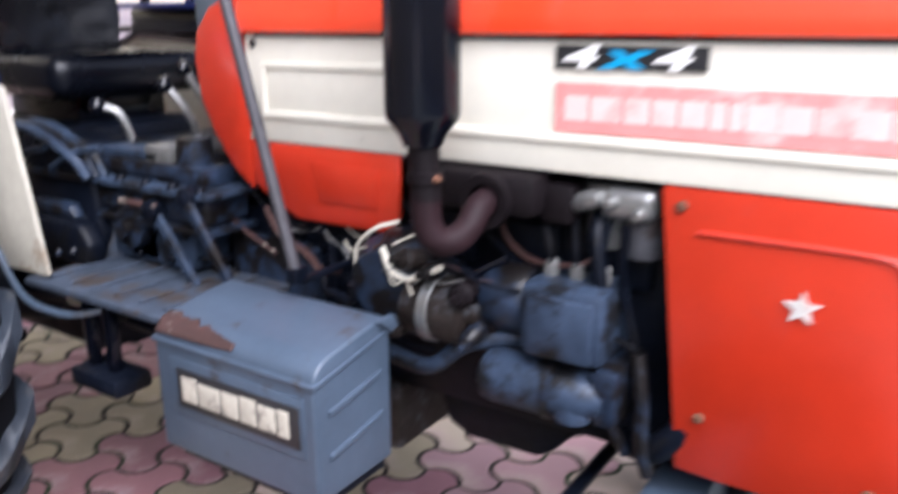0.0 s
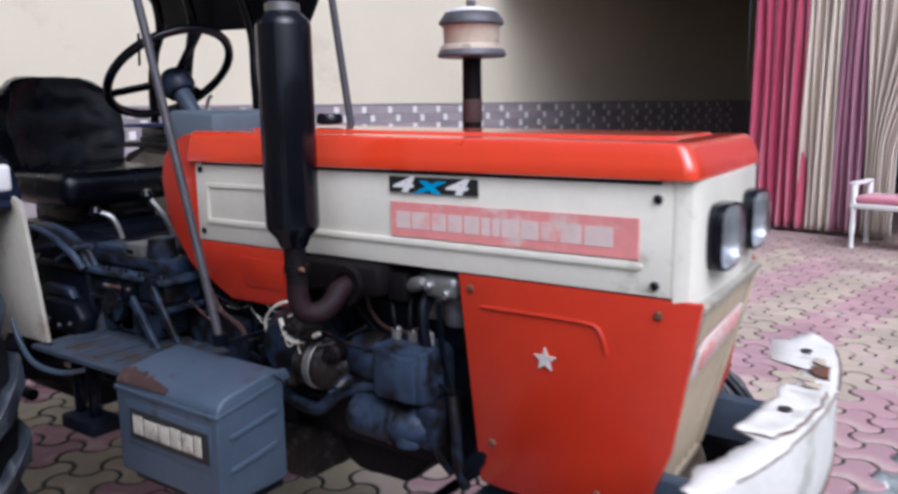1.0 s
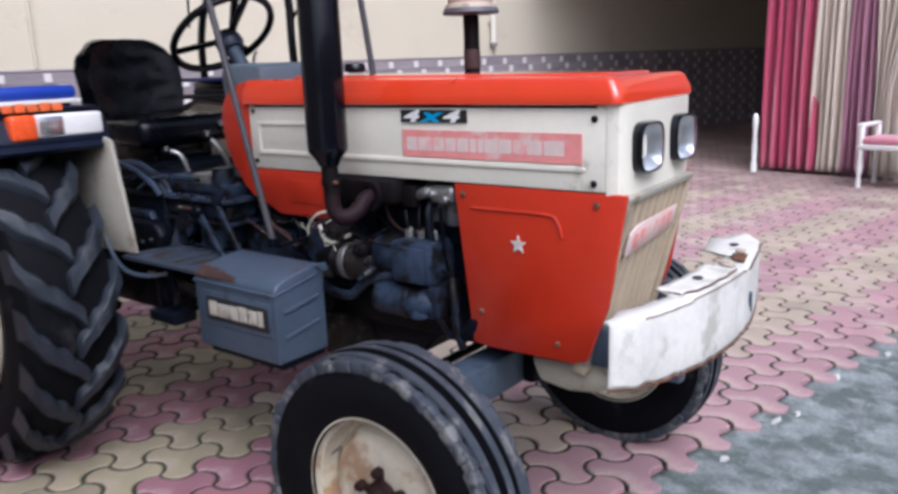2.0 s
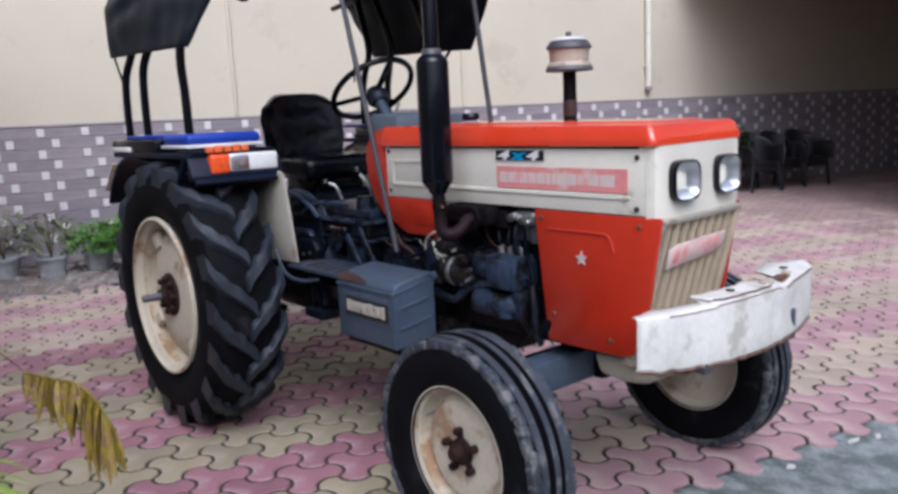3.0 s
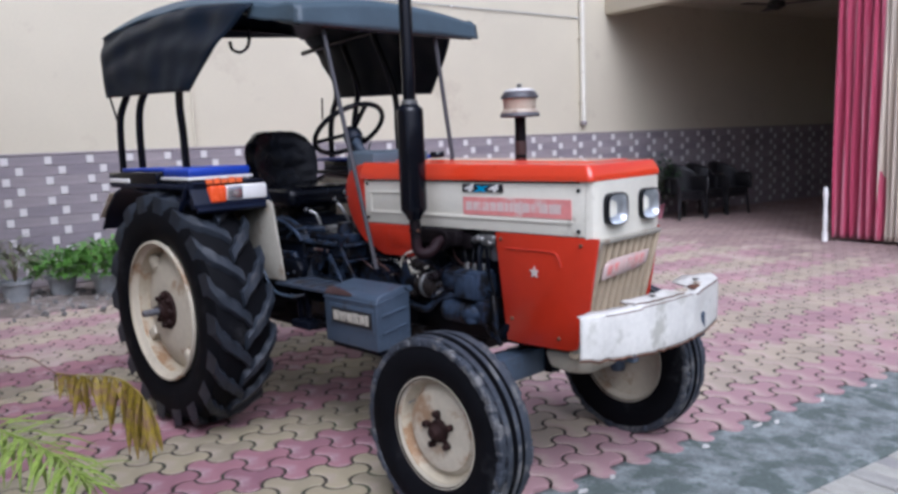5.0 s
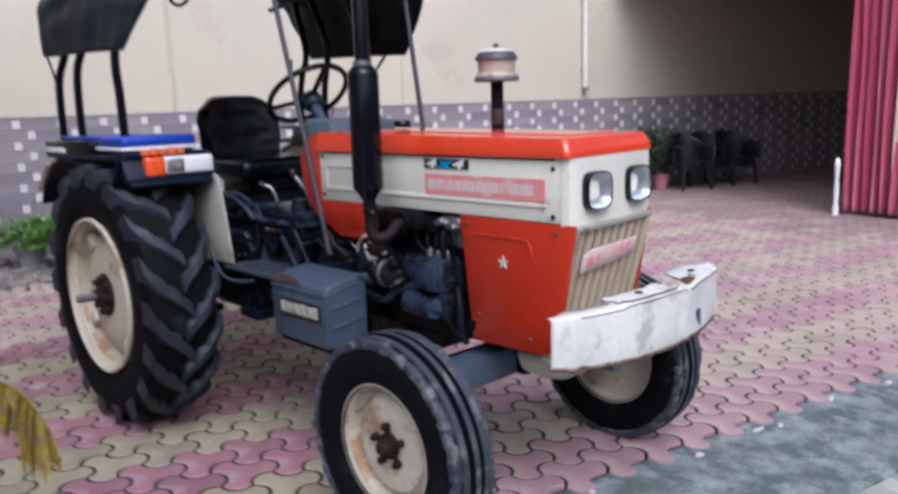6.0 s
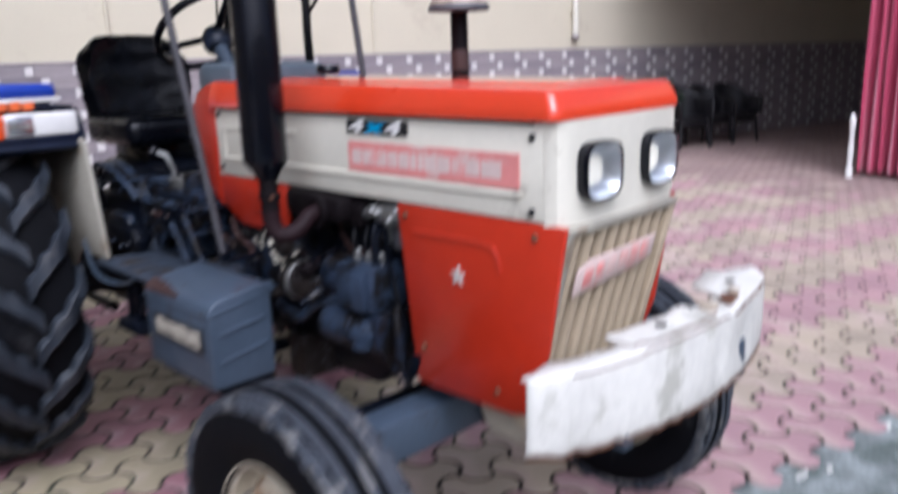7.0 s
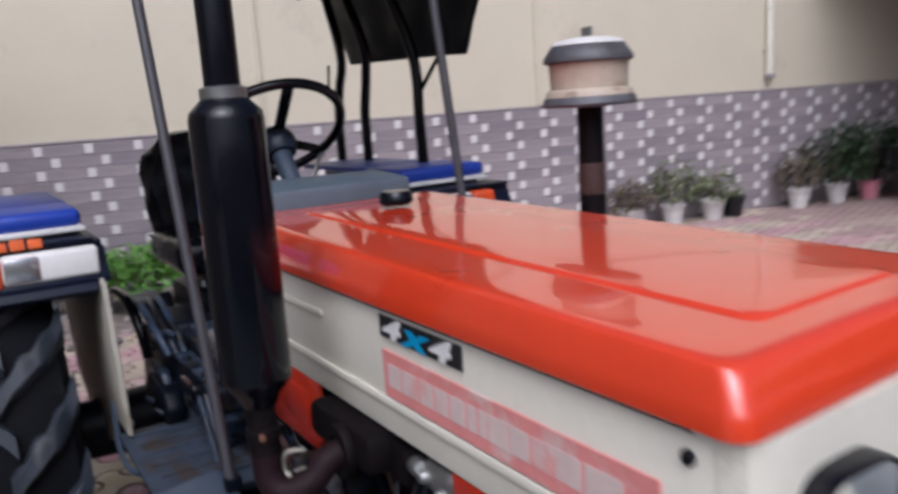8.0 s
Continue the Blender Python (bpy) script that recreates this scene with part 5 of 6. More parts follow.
# decals on the hood's sides
for s in (-1, 1):
    y0, y1 = (-0.2545, -0.2512) if s < 0 else (0.2512, 0.2545)
    decal = part("decal", box((1.534, y0, 1.114), (2.092, y1, 1.187)), DECAL_PINK, tractor, "faded red decal strip")
    x = 1.55
    yl = (-0.2551, -0.2545) if s < 0 else (0.2545, 0.2551)
    for w in (0.036, 0.046, 0.036, 0.034, 0.036, 0.020, 0.016, 0.038, 0.038, 0.034, 0.044, 0.056):
        part("pale_bar", box((x, yl[0], 1.132), (x + w, yl[1], 1.168)), DECAL_PALE, decal)
        x += w + 0.0055
    plate = part("drive_plate", box((1.532, y0, 1.208), (1.757, y1, 1.241)), DECAL_BLACK, tractor, "black plate lettered 4x4 in white and blue")
    for txt, px, sc, mt in (("4", 1.541, 1.0, WHITE), ("x", 1.606, 1.15, DECAL_BLUE), ("4", 1.678, 1.0, WHITE)):
        cu = bpy.data.curves.new("numeral", "FONT")
        cu.body, cu.size, cu.extrude, cu.shear, cu.offset = txt, 0.044 * sc, 0.0008, 0.25, 0.0016
        tmp = bpy.data.objects.new("numeral", cu)
        scene.collection.objects.link(tmp)
        me = bpy.data.meshes.new_from_object(tmp.evaluated_get(bpy.context.evaluated_depsgraph_get()))
        bpy.data.objects.remove(tmp)
        me.materials.clear()
        me.materials.append(mt)
        stretch = Matrix.Diagonal((2.25, 1, 1, 1))
        if s < 0:
            mm = Matrix.Translation((px, -0.2556, 1.2098)) @ pose(0, 0, 0, 90, 0, 0) @ stretch
        else:
            mm = Matrix.Translation((3.289 - px, 0.2556, 1.2098)) @ pose(0, 0, 0, 90, 0, 180) @ stretch
        me.transform(mm)
        ob = new("numeral", me)
        ob.parent = plate

star_pts = [(1.908 + (0.0255 if k % 2 == 0 else 0.0105) * math.sin(k * math.pi / 5), 0.90 + (0.0255 if k % 2 == 0 else 0.0105) * math.cos(k * math.pi / 5)) for k in range(10)]
part("star", prism(star_pts, -0.2545, -0.2512, "y"), PLATE_STAR, tractor, "small worn white star")

# grille, leaning back towards its foot
gm = Matrix.Translation((2.187, 0, 1.04)) @ pose(0, 0, 0, 0, 14, 3.6)
grille = part("grille", box((-0.045, -0.206, -0.45), (-0.035, 0.206, 0.0), m=gm), GRILLE_DARK, tractor, "upright cream-barred radiator grille")
for s in (-1, 1):
    part("grille_side", box((-0.034, min(0.206 * s, 0.2345 * s), -0.455), (0.006, max(0.206 * s, 0.2345 * s), -0.004), 0.006, 3, m=gm), CREAM_DULL_SHADED if s < 0 else GRILLE_BAR, grille)
part("grille_top", box((-0.034, -0.234, -0.018), (0.0075, 0.234, 0.0), 0.004, m=gm), CREAM_DULL_SHADED, grille)
part("grille_foot", box((-0.034, -0.228, -0.48), (0.004, 0.228, -0.455), 0.003, m=gm), GRILLE_BAR, grille)
bar_profile = [(-0.0145, -0.030), (-0.0135, -0.012), (-0.009, -0.004), (-0.003, -0.001), (0.003, -0.001), (0.009, -0.004), (0.0135, -0.012), (0.0145, -0.030)]
for k in range(8):
    y = -0.178 + 0.0509 * k
    part("bar", prism([(gx, y + gy) for gy, gx in bar_profile], -0.455, -0.021, "z", m=gm), GRILLE_BAR, grille)
badge = part("badge", prism([(-0.165, -0.165), (-0.165, -0.105), (-0.12, -0.088), (0.165, -0.082), (0.165, -0.135), (0.10, -0.150)], 0.0, 0.007, "x", 0.003, m=gm), DECAL_PALE, grille, "faded pink badge plate with red shapes")
for k in range(6):
    y = -0.14 + 0.048 * k
    part("badge_bar", box((0.0072, y, -0.148 + 0.003 * k), (0.0105, y + 0.034, -0.106 + 0.003 * k), 0.003, m=gm), DECAL_PINK, badge)

# headlights
for s in (-1, 1):
    y = 0.126 * s
    rim_pts = [(0.066 * math.copysign(abs(math.cos(a)) ** 0.55, math.cos(a)), 0.061 * math.copysign(abs(math.sin(a)) ** 0.55, math.sin(a))) for a in [2 * math.pi * k / 36 for k in range(36)]]
    def outline(k, x):
        return [(skew((x, y, 0))[0] - 0.005, y + u * k, 1.148 + v * k) for u, v in rim_pts]
    shell = bmesh.new()
    rows = [[shell.verts.new(p) for p in outline(k, x)] for k, x in ((0.97, 2.184), (1.0, 2.188), (1.0, 2.222), (0.975, 2.229), (0.92, 2.229), (0.90, 2.224), (0.88, 2.188))]
    for a, c in zip(rows, rows[1:]):
        for k in range(36):
            shell.faces.new((a[k], a[(k + 1) % 36], c[(k + 1) % 36], c[k]))
    shell.faces.new(rows[0][::-1])
    hl = part("headlight", shell, BLACK, tractor, "squarish headlight in a black surround")
    bowl = bmesh.new()
    rows = [[bowl.verts.new(p) for p in outline(k, x)] for k, x in ((0.91, 2.2255), (0.86, 2.220), (0.72, 2.210), (0.5, 2.2015), (0.25, 2.197), (0.1, 2.196))]
    for a, c in zip(rows, rows[1:]):
        for k in range(36):
            bowl.faces.new((a[k], a[(k + 1) % 36], c[(k + 1) % 36], c[k]))
    bowl.faces.new(rows[-1])
    part("reflector", bowl, MIRROR, hl, "silvery bowl-shaped reflector", smooth=60)
    dome = bmesh.new()
    rows = [[dome.verts.new(p) for p in outline(k, x)] for k, x in ((0.905, 2.2265), (0.88, 2.232), (0.7, 2.2365), (0.4, 2.2395), (0.15, 2.2405), (0.15, 2.2385), (0.4, 2.2375), (0.7, 2.2345), (0.87, 2.230), (0.895, 2.2262))]
    for a, c in zip(rows, rows[1:] + rows[:1]):
        if a is not rows[4]:
            for k in range(36):
                dome.faces.new((a[k], a[(k + 1) % 36], c[(k + 1) % 36], c[k]))
    dome.faces.new(rows[4])
    dome.faces.new(rows[5][::-1])
    lens = part("lens", dome, CLEAR, hl, "clear domed lens", smooth=60)
    lens.visible_shadow = False

# bumper
def bumper_x(y):
    a = abs(y - 0.055) / 0.485
    return 2.362 - 0.085 * a ** 2.0 - 0.022 * max(0.0, (a - 0.86) / 0.14) ** 2


def bumper_top(y):
    return 0.798 + (0.006 if y > -0.17 else 0.0) - 0.010 * math.exp(-((y - 0.20) / 0.06) ** 2)


def bumper_low(y):
    return 0.618 + 0.026 * ((y - 0.05) / 0.48) ** 2 * (1.0 if y < 0.05 else 0.4) + 0.004 * noise.noise((y * 9, 0, 2)) + 0.006 * noise.noise((y * 31, 0, 5))


def bumper_depth(y):
    """How far the top flange reaches back: narrow by the near end, torn in the middle, a wide tab beyond."""
    d = 0.062 if y < -0.17 else 0.095 if y < 0.11 else 0.075 if y < 0.27 else 0.148 if y < 0.43 else 0.10
    a = abs(y - 0.055) / 0.485
    torn = 0.022 if 0.10 < y < 0.28 else 0.004
    return d * (1 - 0.75 * max(0.0, (a - 0.86) / 0.14)) + torn * noise.noise((y * 40, 4, 7)) + 0.012 * noise.noise((y * 13, 1, 7))


BUMPER_YS = [-0.43 + 0.97 * k / 96 for k in range(97)]


def bumper():
    b = bmesh.new()
    rows = []
    for y in BUMPER_YS:
        x, ztop, zlow, d = bumper_x(y), bumper_top(y), bumper_low(y), bumper_depth(y)
        dent = 0.006 * math.exp(-((y - 0.12) / 0.03) ** 2) + 0.008 * math.exp(-((y - 0.30) / 0.05) ** 2) + 0.005 * noise.noise((y * 6, 3, 3))
        crumple = (0.016 if 0.10 < y < 0.29 else 0.004) * noise.noise((y * 48, 2, 3))
        lift = 0.010 if y > 0.29 else 0.004
        rows.append([b.verts.new(p) for p in ((x - d, y, ztop + lift + crumple), (x - d * 0.6, y, ztop + 0.6 * lift - crumple), (x - d * 0.25, y, ztop + 0.003 + 0.5 * crumple), (x - 0.010, y, ztop + 0.001), (x - 0.002, y, ztop - 0.003), (x, y, ztop - 0.009),
                                              (x - dent, y, ztop * 0.7 + zlow * 0.3), (x - 1.3 * dent, y, ztop * 0.35 + zlow * 0.65), (x - 0.003, y, zlow + 0.012), (x - 0.006, y, zlow))])
    for a, c in zip(rows, rows[1:]):
        for i in range(9):
            b.faces.new((a[i], a[i + 1], c[i + 1], c[i]))
    return b


bump = thick(part("bumper", bumper(), BUMPER, tractor, "dented white steel bumper with a torn rusty top flange", smooth=32), 0.005, -1)
part("rust_edge", tube([(bumper_x(y) - 0.0005, y, bumper_top(y) - 0.0045 + 0.003 * noise.noise((y * 25, 1, 1))) for y in BUMPER_YS[8:60]], 0.0021, 5), RUST, bump)
part("rust_edge", tube([(bumper_x(y) - 0.0005, y, bumper_top(y) - 0.004 + 0.004 * noise.noise((y * 25, 1, 1))) for y in BUMPER_YS[62:90]], 0.0032, 5), RUST, bump)
part("rust_edge", tube([(bumper_x(y) - 0.005, y, bumper_low(y) - 0.002) for y in BUMPER_YS], 0.0034, 5), RUST, bump)


def rust_sheet(u, v, y0, w, x0, deep):
    """A flake of bare rust that follows the flange."""
    y = y0 + w * u
    rag = 0.5 + 0.5 * noise.noise((y * 70, v * 3, 1))
    half = math.sin(math.pi * min(1, max(0, u))) ** 0.6
    return (bumper_x(y) - x0 - deep * half * v * (0.6 + 0.6 * rag), y, bumper_top(y) + 0.0065 + 0.004 * v + 0.003 * noise.noise((y * 60, v * 9, 2)))


for y0, w, x0, deep, mat in ((0.115, 0.05, 0.03, 0.04, TAN), (0.175, 0.03, 0.045, 0.05, TAN), (0.215, 0.06, 0.02, 0.05, RUST), (0.285, 0.035, 0.03, 0.03, TAN)):
    flake = part("rust_patch", grid(lambda u, v: rust_sheet(u, v, y0, w, x0, deep), 14, 5), mat, bump, "rust-eaten patch on the bumper's torn flange", smooth=180)
    thick(flake, 0.002)


def lap_plate(u, v):
    """The second, loose plate that laps over the flange."""
    y = -0.17 + 0.285 * u
    front = 0.012 + 0.010 * noise.noise((y * 22, 2, 8)) + 0.02 * max(0, 0.15 - u) / 0.15
    return (bumper_x(y) - front - (0.098 - front) * v + 0.01 * noise.noise((y * 18, v, 4)) * v, y, bumper_top(y) + 0.0065 + 0.004 * noise.noise((y * 14, v * 2, 6)))


lap = thick(part("lap_plate", grid(lap_plate, 30, 6), BUMPER, bump, "loose dented plate lapped over the bumper top", smooth=40), 0.004)
part("rust_edge", tube([lap_plate(k / 30, 0) for k in range(31)], 0.0028, 5), RUST, lap)
part("rust_edge", tube([lap_plate(0, k / 8) for k in range(9)], 0.0024, 5), RUST, lap)
for y, dx, dz in ((-0.045, 0.055, 0.0125), (0.365, 0.07, 0.0095)):
    part("bolt_hole", lathe([(0, 0.0), (0.013, 0.0), (0.013, 0.002), (0, 0.002)], 12, pose(bumper_x(y) - dx, y, bumper_top(y) + dz)), GRILLE_DARK, bump)
for y in (-0.20, 0.28):
    part("bracket", box((1.95, y - 0.02, 0.60), (bumper_x(y) - 0.006, y + 0.02, 0.70), 0.006), GREY, bump)
part("front_frame", prism([(1.90, 0.58), (2.10, 0.59), (2.14, 0.57), (2.14, 0.53), (2.10, 0.51), (2.02, 0.50), (1.93, 0.51)], -0.20, -0.02, "y", 0.02), RIM, tractor, "cream front frame casting below the grille")

# exhaust
EX, EY = 1.398, -0.41
muf = part("muffler", lathe([(0, 1.10), (0.028, 1.10), (0.036, 1.118), (0.054, 1.140), (0.0555, 1.15), (0.0555, 1.545), (0.053, 1.556), (0.036, 1.573), (0.03, 1.576), (0, 1.576)], 40, pose(EX, EY, 0)), BLACK, tractor, "tall black exhaust muffler")
part("tail_pipe", tube([(EX, EY, 1.56), (EX, EY, 2.18), (EX - 0.01, EY, 2.24), (EX - 0.05, EY, 2.29)], 0.0265, 20), BLACK, muf)
part("clamp", lathe([(0.028, 1.572), (0.0345, 1.575), (0.0345, 1.59), (0.027, 1.593)], 24, pose(EX, EY, 0)), STEEL, muf)
part("down_pipe", tube([(EX, EY, 1.115), (EX + 0.005, EY, 1.02)], 0.0235, 20), SOOT, muf)
part("clamp_bolt", bolt((EX + 0.026, EY - 0.009, 1.055), (1, -0.3, 0), 0.006, 0.012), RUST, muf)
part("clamp_ring", lathe([(0.0235, 1.045), (0.0275, 1.047), (0.0275, 1.063), (0.0235, 1.065)], 18, pose(EX + 0.004, EY, 0)), SOOT, muf)
part("exhaust_elbow", tube([(EX + 0.004, EY, 1.035), (EX + 0.006, EY, 0.985), (EX + 0.018, EY + 0.010, 0.957), (EX + 0.034, EY + 0.035, 0.955), (EX + 0.040, EY + 0.065, 0.970), (EX + 0.041, EY + 0.088, 0.992), (EX + 0.041, EY + 0.125, 1.003)], 0.0232, 18, 6), ELBOW, muf, "sooty rust-brown exhaust elbow")
part("manifold", box((1.28, -0.29, 0.975), (1.52, -0.15, 1.045), 0.018), SOOT, muf)
for k in range(3):
    part("manifold_flange", box((1.29 + 0.11 * k, -0.25, 0.965), (1.345 + 0.11 * k, -0.16, 1.03), 0.01), SOOT, muf)
part("elbow_flange", lathe([(0.028, -0.008), (0.044, -0.008), (0.046, 0), (0.044, 0.008), (0.028, 0.008)], 20, pose(EX + 0.041, EY + 0.112, 1.001, 90, 0, 0)), SOOT, muf)

# air cleaner on the far side
AX, AY = 1.335, 0.36
ac = part("air_cleaner", lathe([(0, 1.525), (0.092, 1.525), (0.094, 1.532), (0.086, 1.552), (0.078, 1.556), (0.080, 1.60), (0.085, 1.618), (0, 1.618)], 40, pose(AX, AY, 0)), TAN, tractor, "round air pre-cleaner on a tall stem")
part("base_flange", lathe([(0.03, 1.518), (0.094, 1.521), (0.097, 1.526), (0.094, 1.535), (0.086, 1.548), (0.03, 1.548)], 40, pose(AX, AY, 0)), RIM_DARK, ac)
part("lid", lathe([(0, 1.651), (0.05, 1.650), (0.073, 1.643), (0.084, 1.628), (0.091, 1.618), (0.091, 1.610), (0.080, 1.606)], 40, pose(AX, AY, 0)), RIM_DARK, ac)
part("lid_crown", lathe([(0, 1.656), (0.045, 1.655), (0.066, 1.651), (0.076, 1.642), (0.070, 1.638), (0, 1.638)], 40, pose(AX, AY, 0)), POT_WHITE, ac)
part("wing_nut", box((AX - 0.014, AY - 0.004, 1.66), (AX + 0.014, AY + 0.004, 1.678), 0.003), STEEL, ac)
part("stem", tube([(AX, AY, 1.53), (AX, AY, 0.78)], 0.027, 18), SOOT, ac)
part("stem_band", lathe([(0.0275, 1.34), (0.0285, 1.345), (0.0285, 1.40), (0.0275, 1.405)], 18, pose(AX, AY, 0)), MAROON, ac)
part("cleaner_bowl", lathe([(0, 0.62), (0.09, 0.62), (0.095, 0.64), (0.095, 0.80), (0.05, 0.83), (0.0, 0.83)], 28, pose(AX, AY, 0)), IRON, ac)
part("mount", box((AX - 0.03, 0.16, 0.74), (AX + 0.03, AY, 0.77), 0.006), IRON, ac)

# tool box
TX0, TX1, TY = 0.926, 1.297, -0.558
tb = part("tool_box", prism([(TY, 0.540), (TY, 0.748), (TY + 0.004, 0.763), (TY + 0.017, 0.777), (TY + 0.040, 0.785), (TY + 0.125, 0.799), (TY + 0.178, 0.804), (TY + 0.19, 0.797), (TY + 0.19, 0.540)], TX0, TX1, "x", 0.008, 3), GREY, tractor, "grey-blue steel tool box with scratched lid")
part("lid_seam", prism([(TY - 0.0035, 0.741), (TY - 0.0035, 0.749), (TY + 0.193, 0.783), (TY + 0.193, 0.775)], TX0 - 0.003, TX1 + 0.003, "x", 0.001), GREY, tb)
for z in (0.605, 0.68):
    part("pressed_rib", box((TX1 - 0.001, TY + 0.03, z), (TX1 + 0.005, TY + 0.165, z + 0.012), 0.003, m=Matrix.Translation((0, 0, z)) @ Matrix.Translation((0, TY, 0)) @ pose(0, 0, 0, 9, 0, 0) @ Matrix.Translation((0, -TY, -z))), GREY, tb)
part("side_frame", prism([(0.965, 0.618), (1.275, 0.618), (1.275, 0.722), (0.965, 0.722)], TY - 0.003, TY + 0.0005, "y", 0.001), GREY, tb)
plate = part("name_plate", prism([(0.985, 0.634), (1.268, 0.634), (1.268, 0.706), (0.985, 0.706)], TY - 0.0055, TY - 0.0028, "y", 0.001), DECAL_BLACK, tb, "dark plate with pale blocks")
x = 0.998
for w, z1 in ((0.037, 0.0), (0.052, -0.004), (0.038, -0.003), (0.037, 0.0), (0.038, -0.003), (0.024, 0.0)):
    # plain blocks of uneven width in place of the maker's name
    part("pale_block", box((x, TY - 0.0075, 0.648), (x + w, TY - 0.0052, 0.694 + z1), 0.005, 3), PLATE_PALE, tb)
    x += w + 0.0045
LID = ((TY - 0.0025, 0.755), (TY + 0.0015, 0.7645), (TY + 0.015, 0.7795), (TY + 0.039, 0.7885), (TY + 0.065, 0.7925))


def lid_scratch(u, v):
    """A worn strip that follows the lid's rolled edge."""
    x = 0.932 + 0.19 * u
    lo, hi = 0.5 + 0.5 * u ** 2 + 0.2 * noise.noise((u * 9, 1, 1)), 2.9 - 1.3 * u ** 1.5 + 0.4 * noise.noise((u * 11, 5, 1))
    k = max(0.0, min(3.99, lo + (hi - lo) * v))
    i, f = int(k), k - int(k)
    return (x, LID[i][0] + (LID[i + 1][0] - LID[i][0]) * f, LID[i][1] + (LID[i + 1][1] - LID[i][1]) * f)


thick(part("scratch", grid(lid_scratch, 24, 8), SCRATCH, tb, "bare rusty scratch along the lid", smooth=180), 0.001, 1)
part("tray", box((0.95, TY + 0.02, 0.517), (1.285, TY + 0.185, 0.537), 0.004), IRON, tb)
part("lid_flap", prism([(TY + 0.15, 0.803), (TY + 0.192, 0.805), (TY + 0.203, 0.782), (TY + 0.185, 0.775)], TX1 - 0.004, TX1 + 0.010, "x", 0.003), GREY, tb)
part("tray_arm", box((1.0, -0.45, 0.49), (1.05, -0.15, 0.516), 0.004), IRON, tb)

# fenders with lamps and blue pads
for s in (-1, 1):
    def Y(a, c):
        return (min(a * s, c * s), max(a * s, c * s))
    arc = [(0.385, 1.135), (0.355, 1.175), (-0.45, 1.245), (-0.58, 1.205), (-0.72, 1.10), (-0.80, 1.0)]
    fen = part("fender", prism(arc + [(x - 0.012 * (1 if x > -0.3 else -0.4), z - 0.012) for x, z in arc[::-1]], *Y(0.49, 0.86), "y"), NAVY, tractor, "navy rear fender with a cream inner plate")
    inner = [(0.485, 0.76), (0.45, 0.95), (0.412, 1.145), (0.36, 1.165), (0.05, 1.185), (-0.45, 1.215), (-0.60, 1.15), (-0.66, 0.92), (-0.55, 0.70), (-0.25, 0.60), (0.10, 0.62), (0.25, 0.755)]
    part("inner_plate", prism(inner, *Y(0.472, 0.484), "y", 0.002), CREAM_DULL_SHADED, fen, "cream fender side plate, darkened for the shade under the fender")
    part("pressed_field", prism([(0.435, 0.84), (0.41, 0.98), (0.365, 1.10), (0.28, 1.10), (0.30, 0.84)], *Y(0.466, 0.473), "y", 0.003), CREAM_DULL_SHADED, fen)
    for x in (0.455, 0.40):
        part("bolt", bolt((x, 0.471 * s, 0.785), (0, -s, 0), 0.01), BRASS, fen)
    part("top_plate", box((-0.60, Y(0.46, 0.87)[0], 1.235), (0.335, Y(0.46, 0.87)[1], 1.258), 0.006), NAVY, fen)
    part("front_edge", prism([(0.33, 1.14), (0.372, 1.15), (0.372, 1.165), (0.335, 1.24), (0.32, 1.24)], *Y(0.455, 0.87), "y", 0.003), NAVY, fen)
    part("brace", tube([(0.30, 0.865 * s, 1.25), (0.20, 0.87 * s, 1.10), (0.12, 0.87 * s, 1.06)], 0.014, 8), NAVY, fen)
    part("rear_flap", box((-0.82, Y(0.5, 0.88)[0], 1.01), (-0.60, Y(0.5, 0.88)[1], 1.016), 0.002, m=Matrix.Translation((-0.6, 0, 1.2)) @ pose(0, 0, 0, 0, -40, 0) @ Matrix.Translation((0.6, 0, -1.01))), RIM, fen)
    lamp = part("lamp_box", box((0.318, Y(0.475, 0.70)[0], 1.172), (0.372, Y(0.475, 0.70)[1], 1.248), 0.012, 3), WHITE, fen, "white lamp housing with an orange indicator")
    part("indicator", box((0.312, Y(0.70, 0.785)[0], 1.168), (0.378, Y(0.70, 0.785)[1], 1.250), 0.012, 3), ORANGE, fen, "orange indicator lens")
    part("lamp_lens", box((0.366, Y(0.615, 0.695)[0], 1.18), (0.378, Y(0.615, 0.695)[1], 1.242), 0.006), LAMP_GLASS, fen)
    st = part("sticker_base", box((0.20, Y(0.48, 0.86)[0], 1.258), (0.35, Y(0.48, 0.86)[1], 1.268), 0.003), NAVY, fen)
    for k in range(5 if s < 0 else 0):
        part("sticker_mark", prism([(0.352 - 0.012, 1.2585), (0.353, 1.2585), (0.353, 1.282 + 0.004 * (k % 2)), (0.344, 1.282)], *Y(0.60 + 0.04 * k, 0.633 + 0.04 * k), "y", 0.001), STICKER, fen)
    pad = part("pad", box((-0.03, Y(0.49, 0.83)[0], 1.29), (0.255, Y(0.49, 0.83)[1], 1.338), 0.018, 3), BLUE, fen, "blue vinyl pad on the fender")
    part("pad_board", box((-0.04, Y(0.485, 0.835)[0], 1.278), (0.262, Y(0.485, 0.835)[1], 1.292), 0.003), WHITE, fen)
